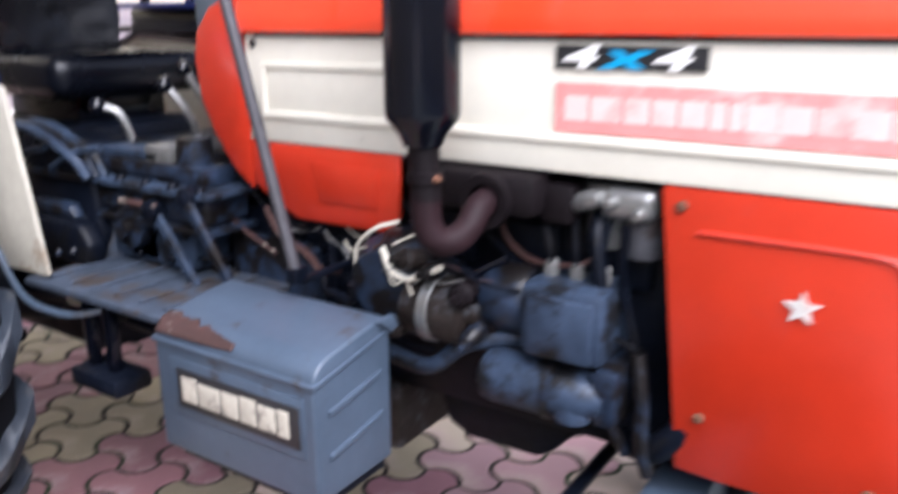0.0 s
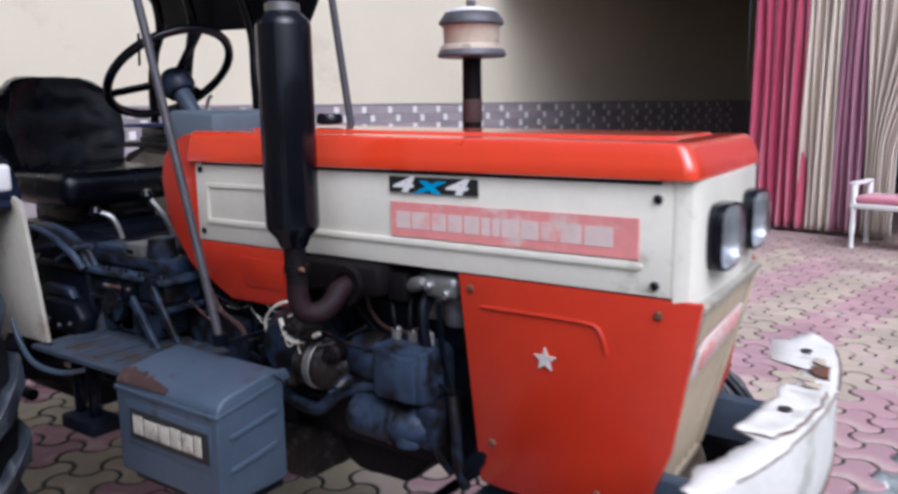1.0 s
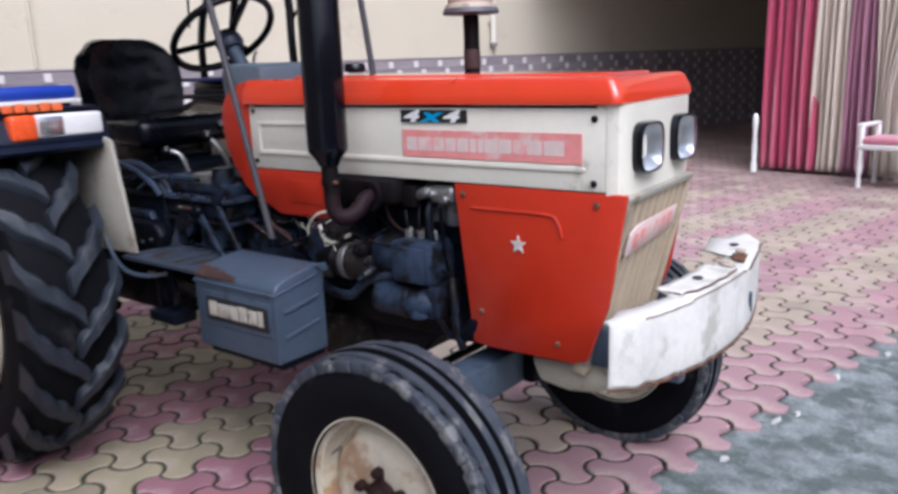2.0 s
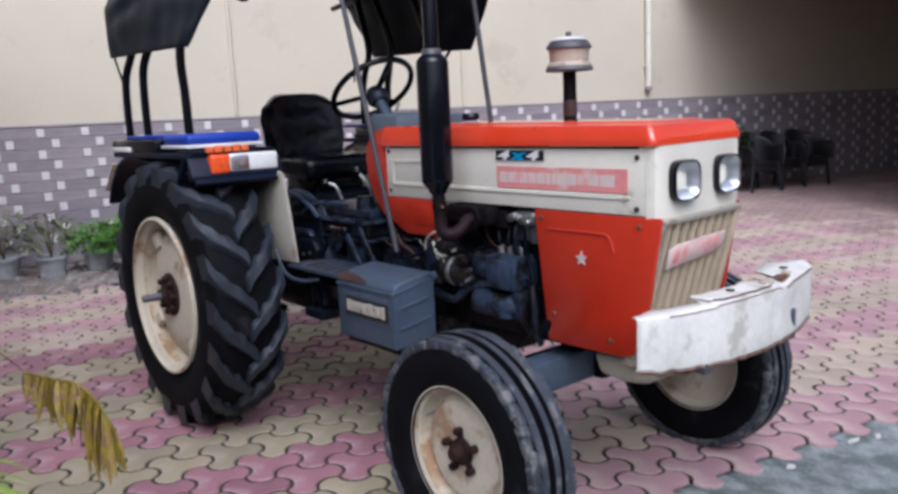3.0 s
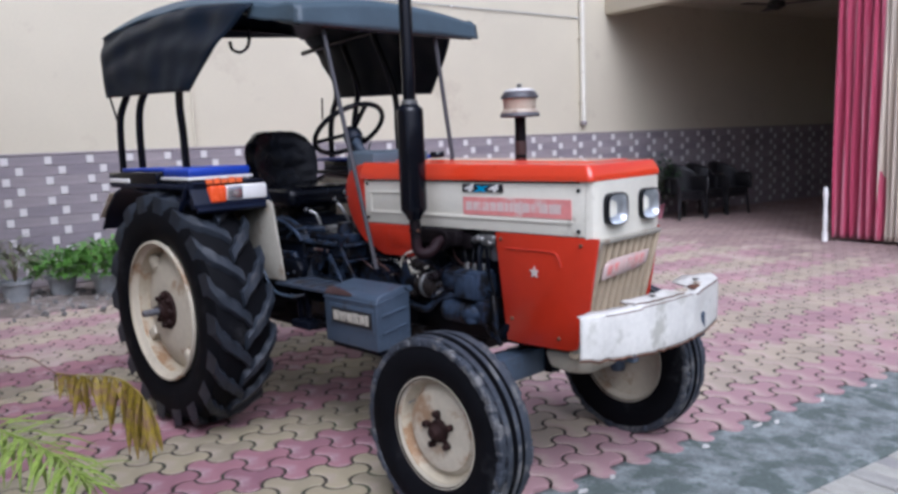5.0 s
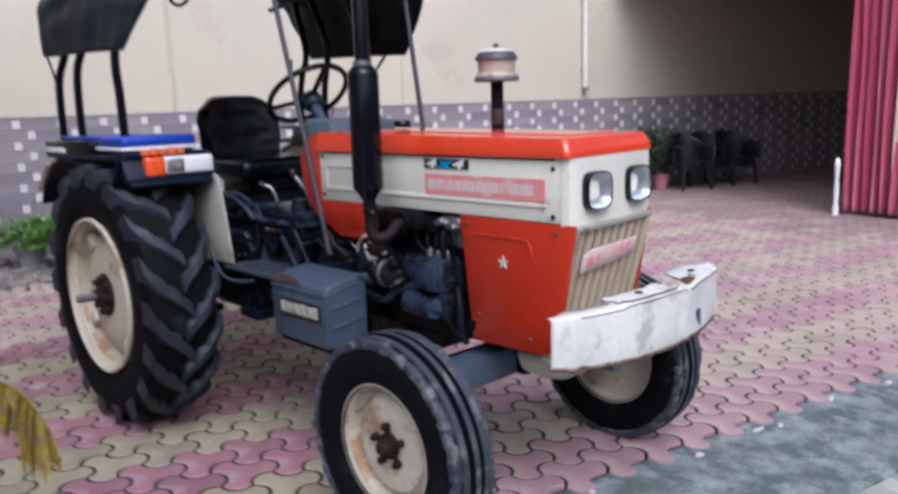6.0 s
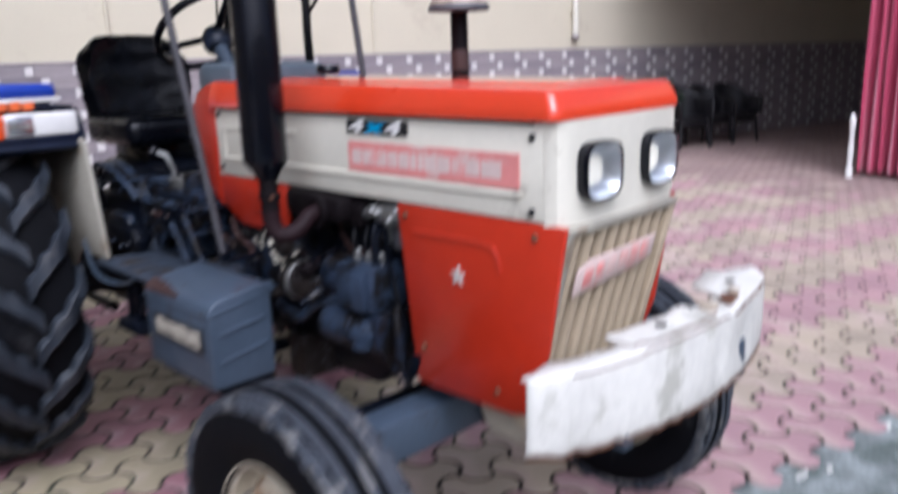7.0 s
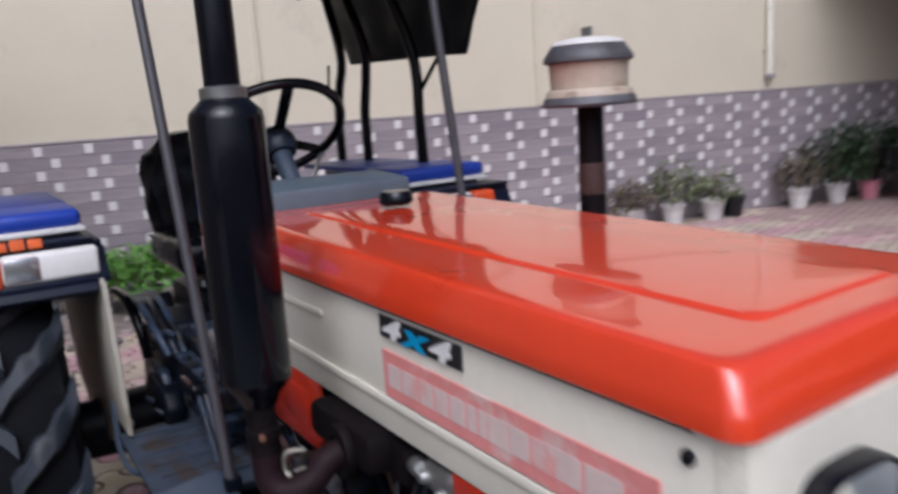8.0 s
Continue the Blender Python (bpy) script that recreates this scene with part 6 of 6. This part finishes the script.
    part("pad_rest", box((-0.5, Y(0.50, 0.82)[0], 1.258), (0.22, Y(0.50, 0.82)[1], 1.278), 0.003), NAVY, fen)
    part("reflector_strip", box((-0.62, Y(0.860, 0.866)[0], 1.262), (-0.36, Y(0.860, 0.866)[1], 1.285), 0.002), WHITE, fen)
    part("guard_board", box((-0.64, Y(0.60, 0.86)[0], 1.245), (-0.045, Y(0.60, 0.86)[1], 1.318), 0.008), BLACK, fen)
    part("back_pad", box((-0.60, Y(0.49, 0.80)[0], 1.318), (-0.06, Y(0.49, 0.80)[1], 1.336), 0.006), BLUE, fen)

# canopy
canopy = part("canopy", box((-0.93, -0.30, 2.185), (-0.90, 0.58, 2.21), 0.004), BLACK, tractor, "dark canvas canopy on a bent pipe frame")


def half_width(x):
    return 0.70 + (0.565 - 0.70) * max(0.0, min(1.0, (x + 0.94) / 1.76))


def edge_z(x):
    t = (x + 0.94) / 1.76
    return 2.085 + 0.07 * math.sin(math.pi * min(1, t * 1.1)) ** 0.8 - 0.03 * t


def lean(x, a):
    """The roof stands higher along its far edge, most of all at the rear."""
    return 0.045 * (1 + a) * (1 - max(0.0, min(1.0, (x + 0.94) / 1.76)))


def roof_sheet(u, v):
    x = -0.94 + 1.80 * u
    a = (v - 0.5) * 2
    y = a * half_width(x)
    z = edge_z(min(x, 0.82)) + lean(x, a) + (0.05 + 0.17 * (1 - u) ** 1.3) * (1 - abs(a) ** 2.4) + 0.008 * noise.noise((x * 4, y * 4, 0)) - (0.03 * ((u - 0.93) / 0.07) ** 2 if u > 0.93 else 0)
    return (x, y, z)


thick(part("roof_sheet", grid(roof_sheet, 40, 24), ROOF, canopy, "faded blue-grey canvas roof sheet", smooth=180), 0.006)

# Added dark sheet: the shade under the roof, put into colour.
thick(part("lining", grid(lambda u, v: (lambda p: (p[0] * 0.985, p[1] * 0.975, p[2] - 0.02))(roof_sheet(u, v)), 20, 12), TARP, canopy, "added dark sheet for the shade under the canopy roof", smooth=180), 0.003)


def front_valance(u, v):
    y = (u - 0.5) * 2 * 0.568
    z = roof_sheet(1, u)[2] + 0.002
    return (0.862 + 0.012 * v + 0.004 * noise.noise((y * 6, v, 3)), y * (1 + 0.01 * v), z - v * (z - 1.955))


thick(part("front_valance", grid(front_valance, 30, 5), ROOF, canopy, "blue-grey front valance", smooth=180), 0.006)
for s in (-1, 1):
    def side_flap(u, v, s=s):
        x = -0.94 + u * (1.50 if s < 0 else 1.60)
        y = half_width(x) * s
        ztop = edge_z(x) + lean(x, s) + 0.002
        f = min(1, max(0, u))
        low = 1.738 - 0.033 * f
        xs = x + v * ((0.13 if s < 0 else 0.33) * (1 - f) ** 2 - (0.38 if s < 0 else 0.37) * f ** 3)
        bulge = 0.02 * math.sin(v * 3) + 0.018 * noise.noise((x * 5, v * 4, 9 * s)) + 0.012 * math.sin(v * 14 + x * 3) * (1 - v)
        return (xs, y * (1 - v ** 0.7) + s * (0.758 * v ** 0.7 + bulge * (1 - 0.6 * v)), ztop + (low - ztop) * v)
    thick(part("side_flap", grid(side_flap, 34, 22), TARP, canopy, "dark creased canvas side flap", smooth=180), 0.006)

    def side_valance(u, v, s=s):
        x = (0.50 if s < 0 else 0.60) + u * (0.36 if s < 0 else 0.26)
        return (x, (half_width(x) + 0.004 * v) * s, (edge_z(min(x, 0.82)) + lean(x, s) + 0.002 - (0.03 * ((u - 0.8) / 0.2) ** 2 if u > 0.8 else 0)) * (1 - v) + v * (2.025 - 0.07 * u + 0.006 * noise.noise((x * 9, v, s))))
    thick(part("side_valance", grid(side_valance, 14, 5), ROOF, canopy, "", smooth=180), 0.006)
    yy = 0.72 * s
    dx = 0.03 if s < 0 else 0.10
    for pts in (((-0.80 + dx, yy, 1.27), (-0.80 + dx, yy, 1.50), (-0.765 + dx, yy, 1.64), (-0.68 + dx, 0.70 * s, 1.78), (-0.60, 0.65 * s, 2.07)),
                ((-0.535 + dx, yy, 1.27), (-0.535 + dx, yy, 1.52), (-0.50 + dx, yy, 1.67), (-0.44 + dx, 0.69 * s, 1.80), (-0.38, 0.62 * s, 2.06)),
                ((0.02, yy, 1.27), (0.012, yy, 1.50), (0.0, 0.715 * s, 1.74), (-0.05, 0.60 * s, 2.10))):
        part("post", tube(pts, 0.02, 12, 5), BLACK, canopy)
    part("side_pipe", tube([(-0.92, half_width(-0.92) * s * 0.97, 2.065), (-0.3, half_width(-0.3) * s * 0.97, 2.10), (0.3, half_width(0.3) * s * 0.97, 2.09), (0.84, half_width(0.84) * s * 0.97, 1.965)], 0.016, 10, 6), BLACK, canopy)
    part("strap", tube([(-0.815, 0.745 * s, 1.75), (-0.79, yy, 1.60)], 0.006, 6), BLACK, canopy)
    part("strap", tube([((0.07 if s < 0 else 0.13), 0.75 * s, 1.715), (0.0, yy, 1.57)], 0.008, 6), BLACK, canopy)
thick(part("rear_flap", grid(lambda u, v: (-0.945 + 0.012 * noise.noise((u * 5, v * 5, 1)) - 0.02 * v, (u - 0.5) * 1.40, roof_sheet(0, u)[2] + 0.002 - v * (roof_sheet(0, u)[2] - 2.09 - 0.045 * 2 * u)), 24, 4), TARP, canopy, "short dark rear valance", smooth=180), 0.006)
part("front_pipe", tube([(0.84, -0.43, 1.965), (0.84, 0.50, 1.965)], 0.016, 10), BLACK, canopy)
part("dangling_wire", tube([(0.26, -0.56, 1.945), (0.28, -0.56, 1.905), (0.36, -0.56, 1.885), (0.43, -0.56, 1.91), (0.45, -0.56, 1.985)], 0.008, 6, 6), BLACK, canopy)
part("stay_rod", tube([(0.812, -0.40, 1.965), (1.118, -0.40, 0.86)], 0.0108, 10), ROD, canopy, "slim grey stay rod")
part("stay_rod", tube([(0.822, 0.30, 1.965), (0.985, 0.30, 0.92)], 0.0115, 10), ROD, canopy, "slim grey stay rod")
part("rod_foot", box((1.105, -0.412, 0.835), (1.130, -0.38, 0.865), 0.004), IRON, canopy)
part("rod_bracket", box((1.11, -0.39, 0.83), (1.125, -0.19, 0.842), 0.003), IRON, canopy)
part("rod_foot", box((0.965, 0.18, 0.88), (1.005, 0.32, 0.92), 0.005), IRON, canopy)

# ---- plants placed ----
GREY_ROW = "leafy plant in a grey pot before the tiled wall"
for i, (x, y, r, h, n, length, width) in enumerate(((-4.42, 0.02, 0.34, 0.36, 900, 0.085, 0.030), (-4.30, -0.42, 0.36, 0.40, 1000, 0.085, 0.030), (-4.55, -0.80, 0.30, 0.30, 600, 0.08, 0.028), (-4.5, -1.22, 0.20, 0.46, 110, 0.16, 0.03), (-4.72, -1.62, 0.24, 0.50, 150, 0.15, 0.028))):
    potted(x, y, POT_GREY, LEAF if n > 300 else LEAF_DULL, 0.15, 0.22, r, h, n, GREY_ROW, 20 + i, length, width)
for i, (x, y, mat, leaf, r, h) in enumerate(((-4.9, 4.72, POT_WHITE, LEAF_BROWN, 0.24, 0.34), (-4.9, 5.28, POT_WHITE, LEAF_DULL, 0.25, 0.56), (-4.9, 5.84, POT_WHITE, LEAF_DULL, 0.26, 0.40), (-4.95, 6.17, PLASTIC_DARK, LEAF_DARK, 0.05, 0.05),
                                             (-4.9, 7.12, POT_WHITE, LEAF_BROWN, 0.24, 0.52), (-4.88, 7.7, POT_WHITE, LEAF_DARK, 0.36, 0.80), (-4.86, 8.22, CURTAIN_ROSE, LEAF_DARK, 0.36, 0.82))):
    potted(x, y, mat, leaf, 0.14, 0.24, r, h, 40 if r < 0.1 else 520 if leaf is LEAF_DARK else 190, "bushy plant in a pot along the tiled wall", 40 + i)


# loose earth and rubble about the pots
def earth_patch(u, v):
    x, y = -5.18 + 1.75 * u, -2.75 + 3.9 * v
    edge = min(1.0, 6 * min(v, 1 - v), 5 * (1 - u))
    return (x, y, -0.02 + 0.035 * edge + 0.018 * noise.noise((x * 3, y * 3, 1)) + 0.008 * noise.noise((x * 11, y * 11, 4)))


setting("earth_patch", grid(earth_patch, 44, 90), SOIL, "loose grey earth spread over the pavers below the pots", "earth", YARD)


def stones():
    b, rns = bmesh.new(), random.Random(31)
    for _ in range(230):
        x, y, r = rns.uniform(-5.0, -3.35), rns.uniform(-2.4, 0.9), rns.uniform(0.012, 0.05) * rns.uniform(0.6, 1.1)
        st = bmesh.new()
        bmesh.ops.create_icosphere(st, subdivisions=1, radius=r)
        for vv in st.verts:
            vv.co *= rns.uniform(0.7, 1.15)
        st.transform(pose(x, y, 0.012 + r * 0.25, rns.uniform(0, 360), rns.uniform(0, 360), 0) @ Matrix.Diagonal((1.2, 1, 0.75, 1)))
        merge(b, st)
    return b


setting("rubble", stones(), STONE, "scattered grey stones and rubble by the wall", "rubble", YARD, smooth=0, kind="stuff")


# palm beside the paving, one frond hanging yellow
palm = thing("palm_plant", "potted palm with yellowing and green feathered fronds", "plant", group="potted palms")
part("pot", lathe([(0, 0), (0.15, 0), (0.2, 0.27), (0.225, 0.28), (0.225, 0.32), (0.19, 0.32), (0.185, 0.28), (0, 0.28)], 24, pose(0.1, -2.45, 0)), POT_GREY, palm)
part("trunk", tube([(0.1, -2.45, 0.28), (0.11, -2.44, 0.45), (0.13, -2.42, 0.55)], 0.045, 10, 4, r2=0.03), STEM, palm)
withered_frond([(0.13, -2.42, 0.55), (0.05, -2.05, 0.66), (0.19, -1.80, 0.645), (0.30, -1.71, 0.606), (0.43, -1.665, 0.618), (0.52, -1.63, 0.585), (0.615, -1.62, 0.572)],
               [(0.60, -1.62, 0.573), (0.84, -1.60, 0.604), (1.07, -1.585, 0.640), (1.195, -1.57, 0.632), (1.265, -1.56, 0.60), (1.31, -1.55, 0.55)], 46, PALM, palm, 1)
palm_frond([(0.13, -2.42, 0.52), (0.55, -2.2, 0.56), (1.1, -1.98, 0.57), (1.45, -1.92, 0.57), (1.72, -1.90, 0.53)], 60, 0.2, PALM_GREEN, palm, 2, 0.38, 0.09, (-1.1, 0.5))
palm_frond([(0.13, -2.42, 0.55), (0.0, -2.7, 0.9), (-0.2, -3.0, 0.9)], 26, 0.2, PALM_GREEN, palm, 3)
palm_frond([(0.13, -2.42, 0.55), (0.3, -2.6, 0.95), (0.6, -2.9, 0.95)], 26, 0.2, PALM_GREEN, palm, 4)
# ---- pieces of the yard: pavers, concrete edge, wall tiles ----
PITCH, ROW, PHASE, ROW0 = 0.2135, 0.1985, -0.87, 0.053


def paver_outline(gap=0.0055):
    """A three-lobed interlocking paver: a hexagon whose sides bow out and in by turns."""
    hexagon = []
    for k in range(6):
        a = radians(60 * k)
        hexagon.append((ROW / 1.5 * math.cos(a), PITCH / math.sqrt(3) * math.sin(a) * 1.0))
    pts = []
    for k in range(6):
        (x0, y0), (x1, y1) = hexagon[k], hexagon[(k + 1) % 6]
        mx, my = (x0 + x1) / 2, (y0 + y1) / 2
        n = math.hypot(mx, my)
        nx, ny = mx / n, my / n
        sag = 0.041 if k % 2 == 1 else -0.041
        for i in range(6):
            t = i / 6
            bow = 1 - abs(2 * t - 1) ** 2.4
            pts.append((x0 + (x1 - x0) * t + nx * sag * bow, y0 + (y1 - y0) * t + ny * sag * bow))
    out = []
    n = len(pts)
    for i in range(n):
        (ax, ay), (bx, by) = pts[i - 1], pts[(i + 1) % n]
        dx, dy = bx - ax, by - ay
        d = math.hypot(dx, dy)
        out.append((pts[i][0] - dy / d * gap, pts[i][1] + dx / d * gap))
    return out


def paver_mesh(mat, name):
    pts, inner = paver_outline(0.0076), paver_outline(0.0118)
    v = [(x, y, -0.03) for x, y in pts] + [(x, y, -0.004) for x, y in pts] + [(x, y, 0.0) for x, y in inner]
    n = len(pts)
    f = [tuple(range(2 * n, 3 * n))]
    for i in range(n):
        j = (i + 1) % n
        f += [(i, j, n + j, n + i), (n + i, n + j, 2 * n + j, 2 * n + i)]
    me = bpy.data.meshes.new(name)
    me.from_pydata(v, [], f)
    me.materials.append(mat)
    return me


pink_mesh, yellow_mesh = paver_mesh(PINK_PAVER, "paver"), paver_mesh(YELLOW_PAVER, "paver")
pale_pink_mesh, pale_yellow_mesh = paver_mesh(PALE_LIT_PINK, "paver"), paver_mesh(PALE_LIT_YELLOW, "paver")
paving = thing("paving", "yard of interlocking pavers in pink and yellow double rows", "pavement", YARD, kind="structure")
rng = random.Random(11)
rest = {k: ([], []) for k in range(5)}
count = 0
for k in range(-27, 10):
    x = ROW0 + ROW * k
    pink = (k % 4) in (0, 1)
    for j in range(-24, 70):
        y = PHASE + PITCH * j + (PITCH / 2 if k % 2 else 0)
        near = -0.3 < x < 2.0 and -1.9 < y < 2.6
        tilt = (rng.uniform(-0.5, 0.5), rng.uniform(-0.5, 0.5), rng.uniform(-0.8, 0.8))
        dz = rng.uniform(-0.0025, 0.0015)
        if near and count < 300:
            # paler copies put brighter light into the ground away from the near corner
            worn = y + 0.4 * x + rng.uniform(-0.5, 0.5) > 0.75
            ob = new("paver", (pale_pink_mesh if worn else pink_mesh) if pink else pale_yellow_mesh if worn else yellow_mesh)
            ob.parent = paving
            ob.matrix_basis = pose(x, y, dz, *tilt)
            count += 1
        else:
            src = pink_mesh if pink else yellow_mesh
            # the same light in the paler colours; one muted tone under the porch
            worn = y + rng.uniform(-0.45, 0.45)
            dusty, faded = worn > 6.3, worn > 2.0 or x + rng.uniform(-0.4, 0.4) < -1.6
            m = np.array(pose(x, y, dz, *tilt))
            co = np.empty(len(src.vertices) * 3)
            src.vertices.foreach_get("co", co)
            co = co.reshape(-1, 3) @ m[:3, :3].T + m[:3, 3]
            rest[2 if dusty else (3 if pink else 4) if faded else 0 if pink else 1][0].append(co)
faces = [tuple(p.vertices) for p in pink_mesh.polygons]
for key, mat, lab in ((0, PINK_PAVER, "further pink pavers"), (1, YELLOW_PAVER, "further yellow pavers"), (2, MUTED_PAVER, "muted brown-pink pavers under the porch"), (3, PALE_LIT_PINK, "pink pavers paler with dust and with brighter light put into their colour"), (4, PALE_LIT_YELLOW, "yellow pavers paler with dust and with brighter light put into their colour")):
    blocks = rest[key][0]
    verts = np.concatenate(blocks)
    nv = len(blocks[0])
    allf = [tuple(i + nv * b for i in f) for b in range(len(blocks)) for f in faces]
    me = bpy.data.meshes.new("pavers")
    me.from_pydata(verts.tolist(), [], allf)
    mm = mat.copy()
    nodes, links = mm.node_tree.nodes, mm.node_tree.links
    info = [n for n in nodes if n.type == "OBJECT_INFO"][0]
    geo = nodes.new("ShaderNodeNewGeometry")
    for ln in list(info.outputs["Random"].links):
        links.new(geo.outputs["Random Per Island"], ln.to_socket)
    me.materials.append(mm)
    ob = new("pavers", me)
    ob.parent = paving
    tagged(ob, lab, kind="stuff")

# mortar crumbs where the pavers meet the concrete
def mortar_edge():
    b, rnm = bmesh.new(), random.Random(6)
    for k in range(150):
        if rnm.random() < 0.62:
            continue
        y = -4.0 + 0.107 * k + rnm.uniform(-0.02, 0.02)
        w, d = rnm.uniform(0.012, 0.05), rnm.uniform(0.006, 0.02)
        x = EDGE_X - 0.012 + rnm.uniform(-0.03, 0.03)
        n = 9
        ring = [(x + d * math.cos(2 * math.pi * i / n) * rnm.uniform(0.6, 1.2), y + w * math.sin(2 * math.pi * i / n) * rnm.uniform(0.6, 1.2)) for i in range(n)]
        lo = [b.verts.new((px, py, -0.03)) for px, py in ring]
        hi = [b.verts.new((x + (px - x) * 0.8, y + (py - y) * 0.8, -0.004 + rnm.uniform(0, 0.003))) for px, py in ring]
        b.faces.new(hi)
        for i in range(n):
            b.faces.new((lo[i], lo[(i + 1) % n], hi[(i + 1) % n], hi[i]))
    return b


crumbs = new("mortar_crumbs", finish(mortar_edge(), "mortar_crumbs", MORTAR, 30))
crumbs.parent = paving
tagged(crumbs, "pale worn mortar along the paving's edge", kind="stuff")

# wall tiles: strips with white chips
tiles = thing("wall_tiles", "brown strip tiles with scattered white chips on the yard wall", "wall tiles", YARD, kind="structure")
STRIP_L, STRIP_H = 0.415, 0.1075


def block_mesh(name, lo, hi, mat, b=0.003):
    bm = box(lo, hi, b, 1)
    me = bpy.data.meshes.new(name)
    bm.to_mesh(me)
    bm.free()
    me.materials.append(mat)
    return me


strip_me = block_mesh("tile", (0, 0.039, 0.001), (0.0145, STRIP_L - 0.039, STRIP_H - 0.001), TILE, 0.002)
chip_me = block_mesh("chip", (0, -0.036, 0.012), (0.018, 0.036, 0.096), CHIP)
far_strips, far_chips = [], []
made = 0
for row in range(13):
    z = DADO_H - 0.006 - STRIP_H * (13 - row)
    shift = 0.085 if row % 2 == 0 else 0.215
    for j in range(-10, 46):
        y = j * STRIP_L + shift
        for me, store in ((strip_me, far_strips), (chip_me, far_chips)):
            if -1.4 < y < 5.4 and row >= 6 and made < 300:
                ob = new("tile" if me is strip_me else "chip", me)
                ob.parent = tiles
                ob.location = (WALL_X + 0.012, y, z)
                made += 1
            elif -4.2 < y < FAR_Y - 0.5:
                store.append((WALL_X + 0.012, y, z))
for store, src, nm in ((far_strips, strip_me, "tile_strips"), (far_chips, chip_me, "tile_chips")):
    co = np.empty(len(src.vertices) * 3)
    src.vertices.foreach_get("co", co)
    co = co.reshape(-1, 3)
    fs = [tuple(p.vertices) for p in src.polygons]
    verts = np.concatenate([co + np.array(p) for p in store])
    me = bpy.data.meshes.new(nm)
    me.from_pydata(verts.tolist(), [], [tuple(i + len(co) * b for i in f) for b in range(len(store)) for f in fs])
    mm = src.materials[0].copy()
    infos = [n for n in mm.node_tree.nodes if n.type == "OBJECT_INFO"]
    if infos:
        geo = mm.node_tree.nodes.new("ShaderNodeNewGeometry")
        for ln in list(infos[0].outputs["Random"].links):
            mm.node_tree.links.new(geo.outputs["Random Per Island"], ln.to_socket)
    me.materials.append(mm)
    ob = new(nm, me)
    ob.parent = tiles
    tagged(ob, "further wall tiles", kind="stuff")

# pale bricks beyond the concrete
bricks = thing("brick_paving", "pale weathered paving bricks beyond the concrete strip", "pavement", YARD, kind="structure")
brick_me = block_mesh("brick", (-0.1, -0.048, -0.05), (0.1, 0.048, 0), PALE_BRICK, 0.006)
rngb = random.Random(2)
for i in range(5):
    for j in range(-16, 34):
        ob = new("brick", brick_me)
        ob.parent = bricks
        ob.matrix_basis = pose(2.64 + 0.205 * i, 0.102 * j + (0.05 if i % 2 else 0), -0.018 + rngb.uniform(-0.004, 0.002), rngb.uniform(-1, 1), rngb.uniform(-1, 1), rngb.uniform(-2, 2))
setting("yard_bed", box((2.50, -5.9, -0.074), (6.99, FAR_Y, -0.034)), CONCRETE, "grey cement bed under the outer yard", "pavement", YARD)
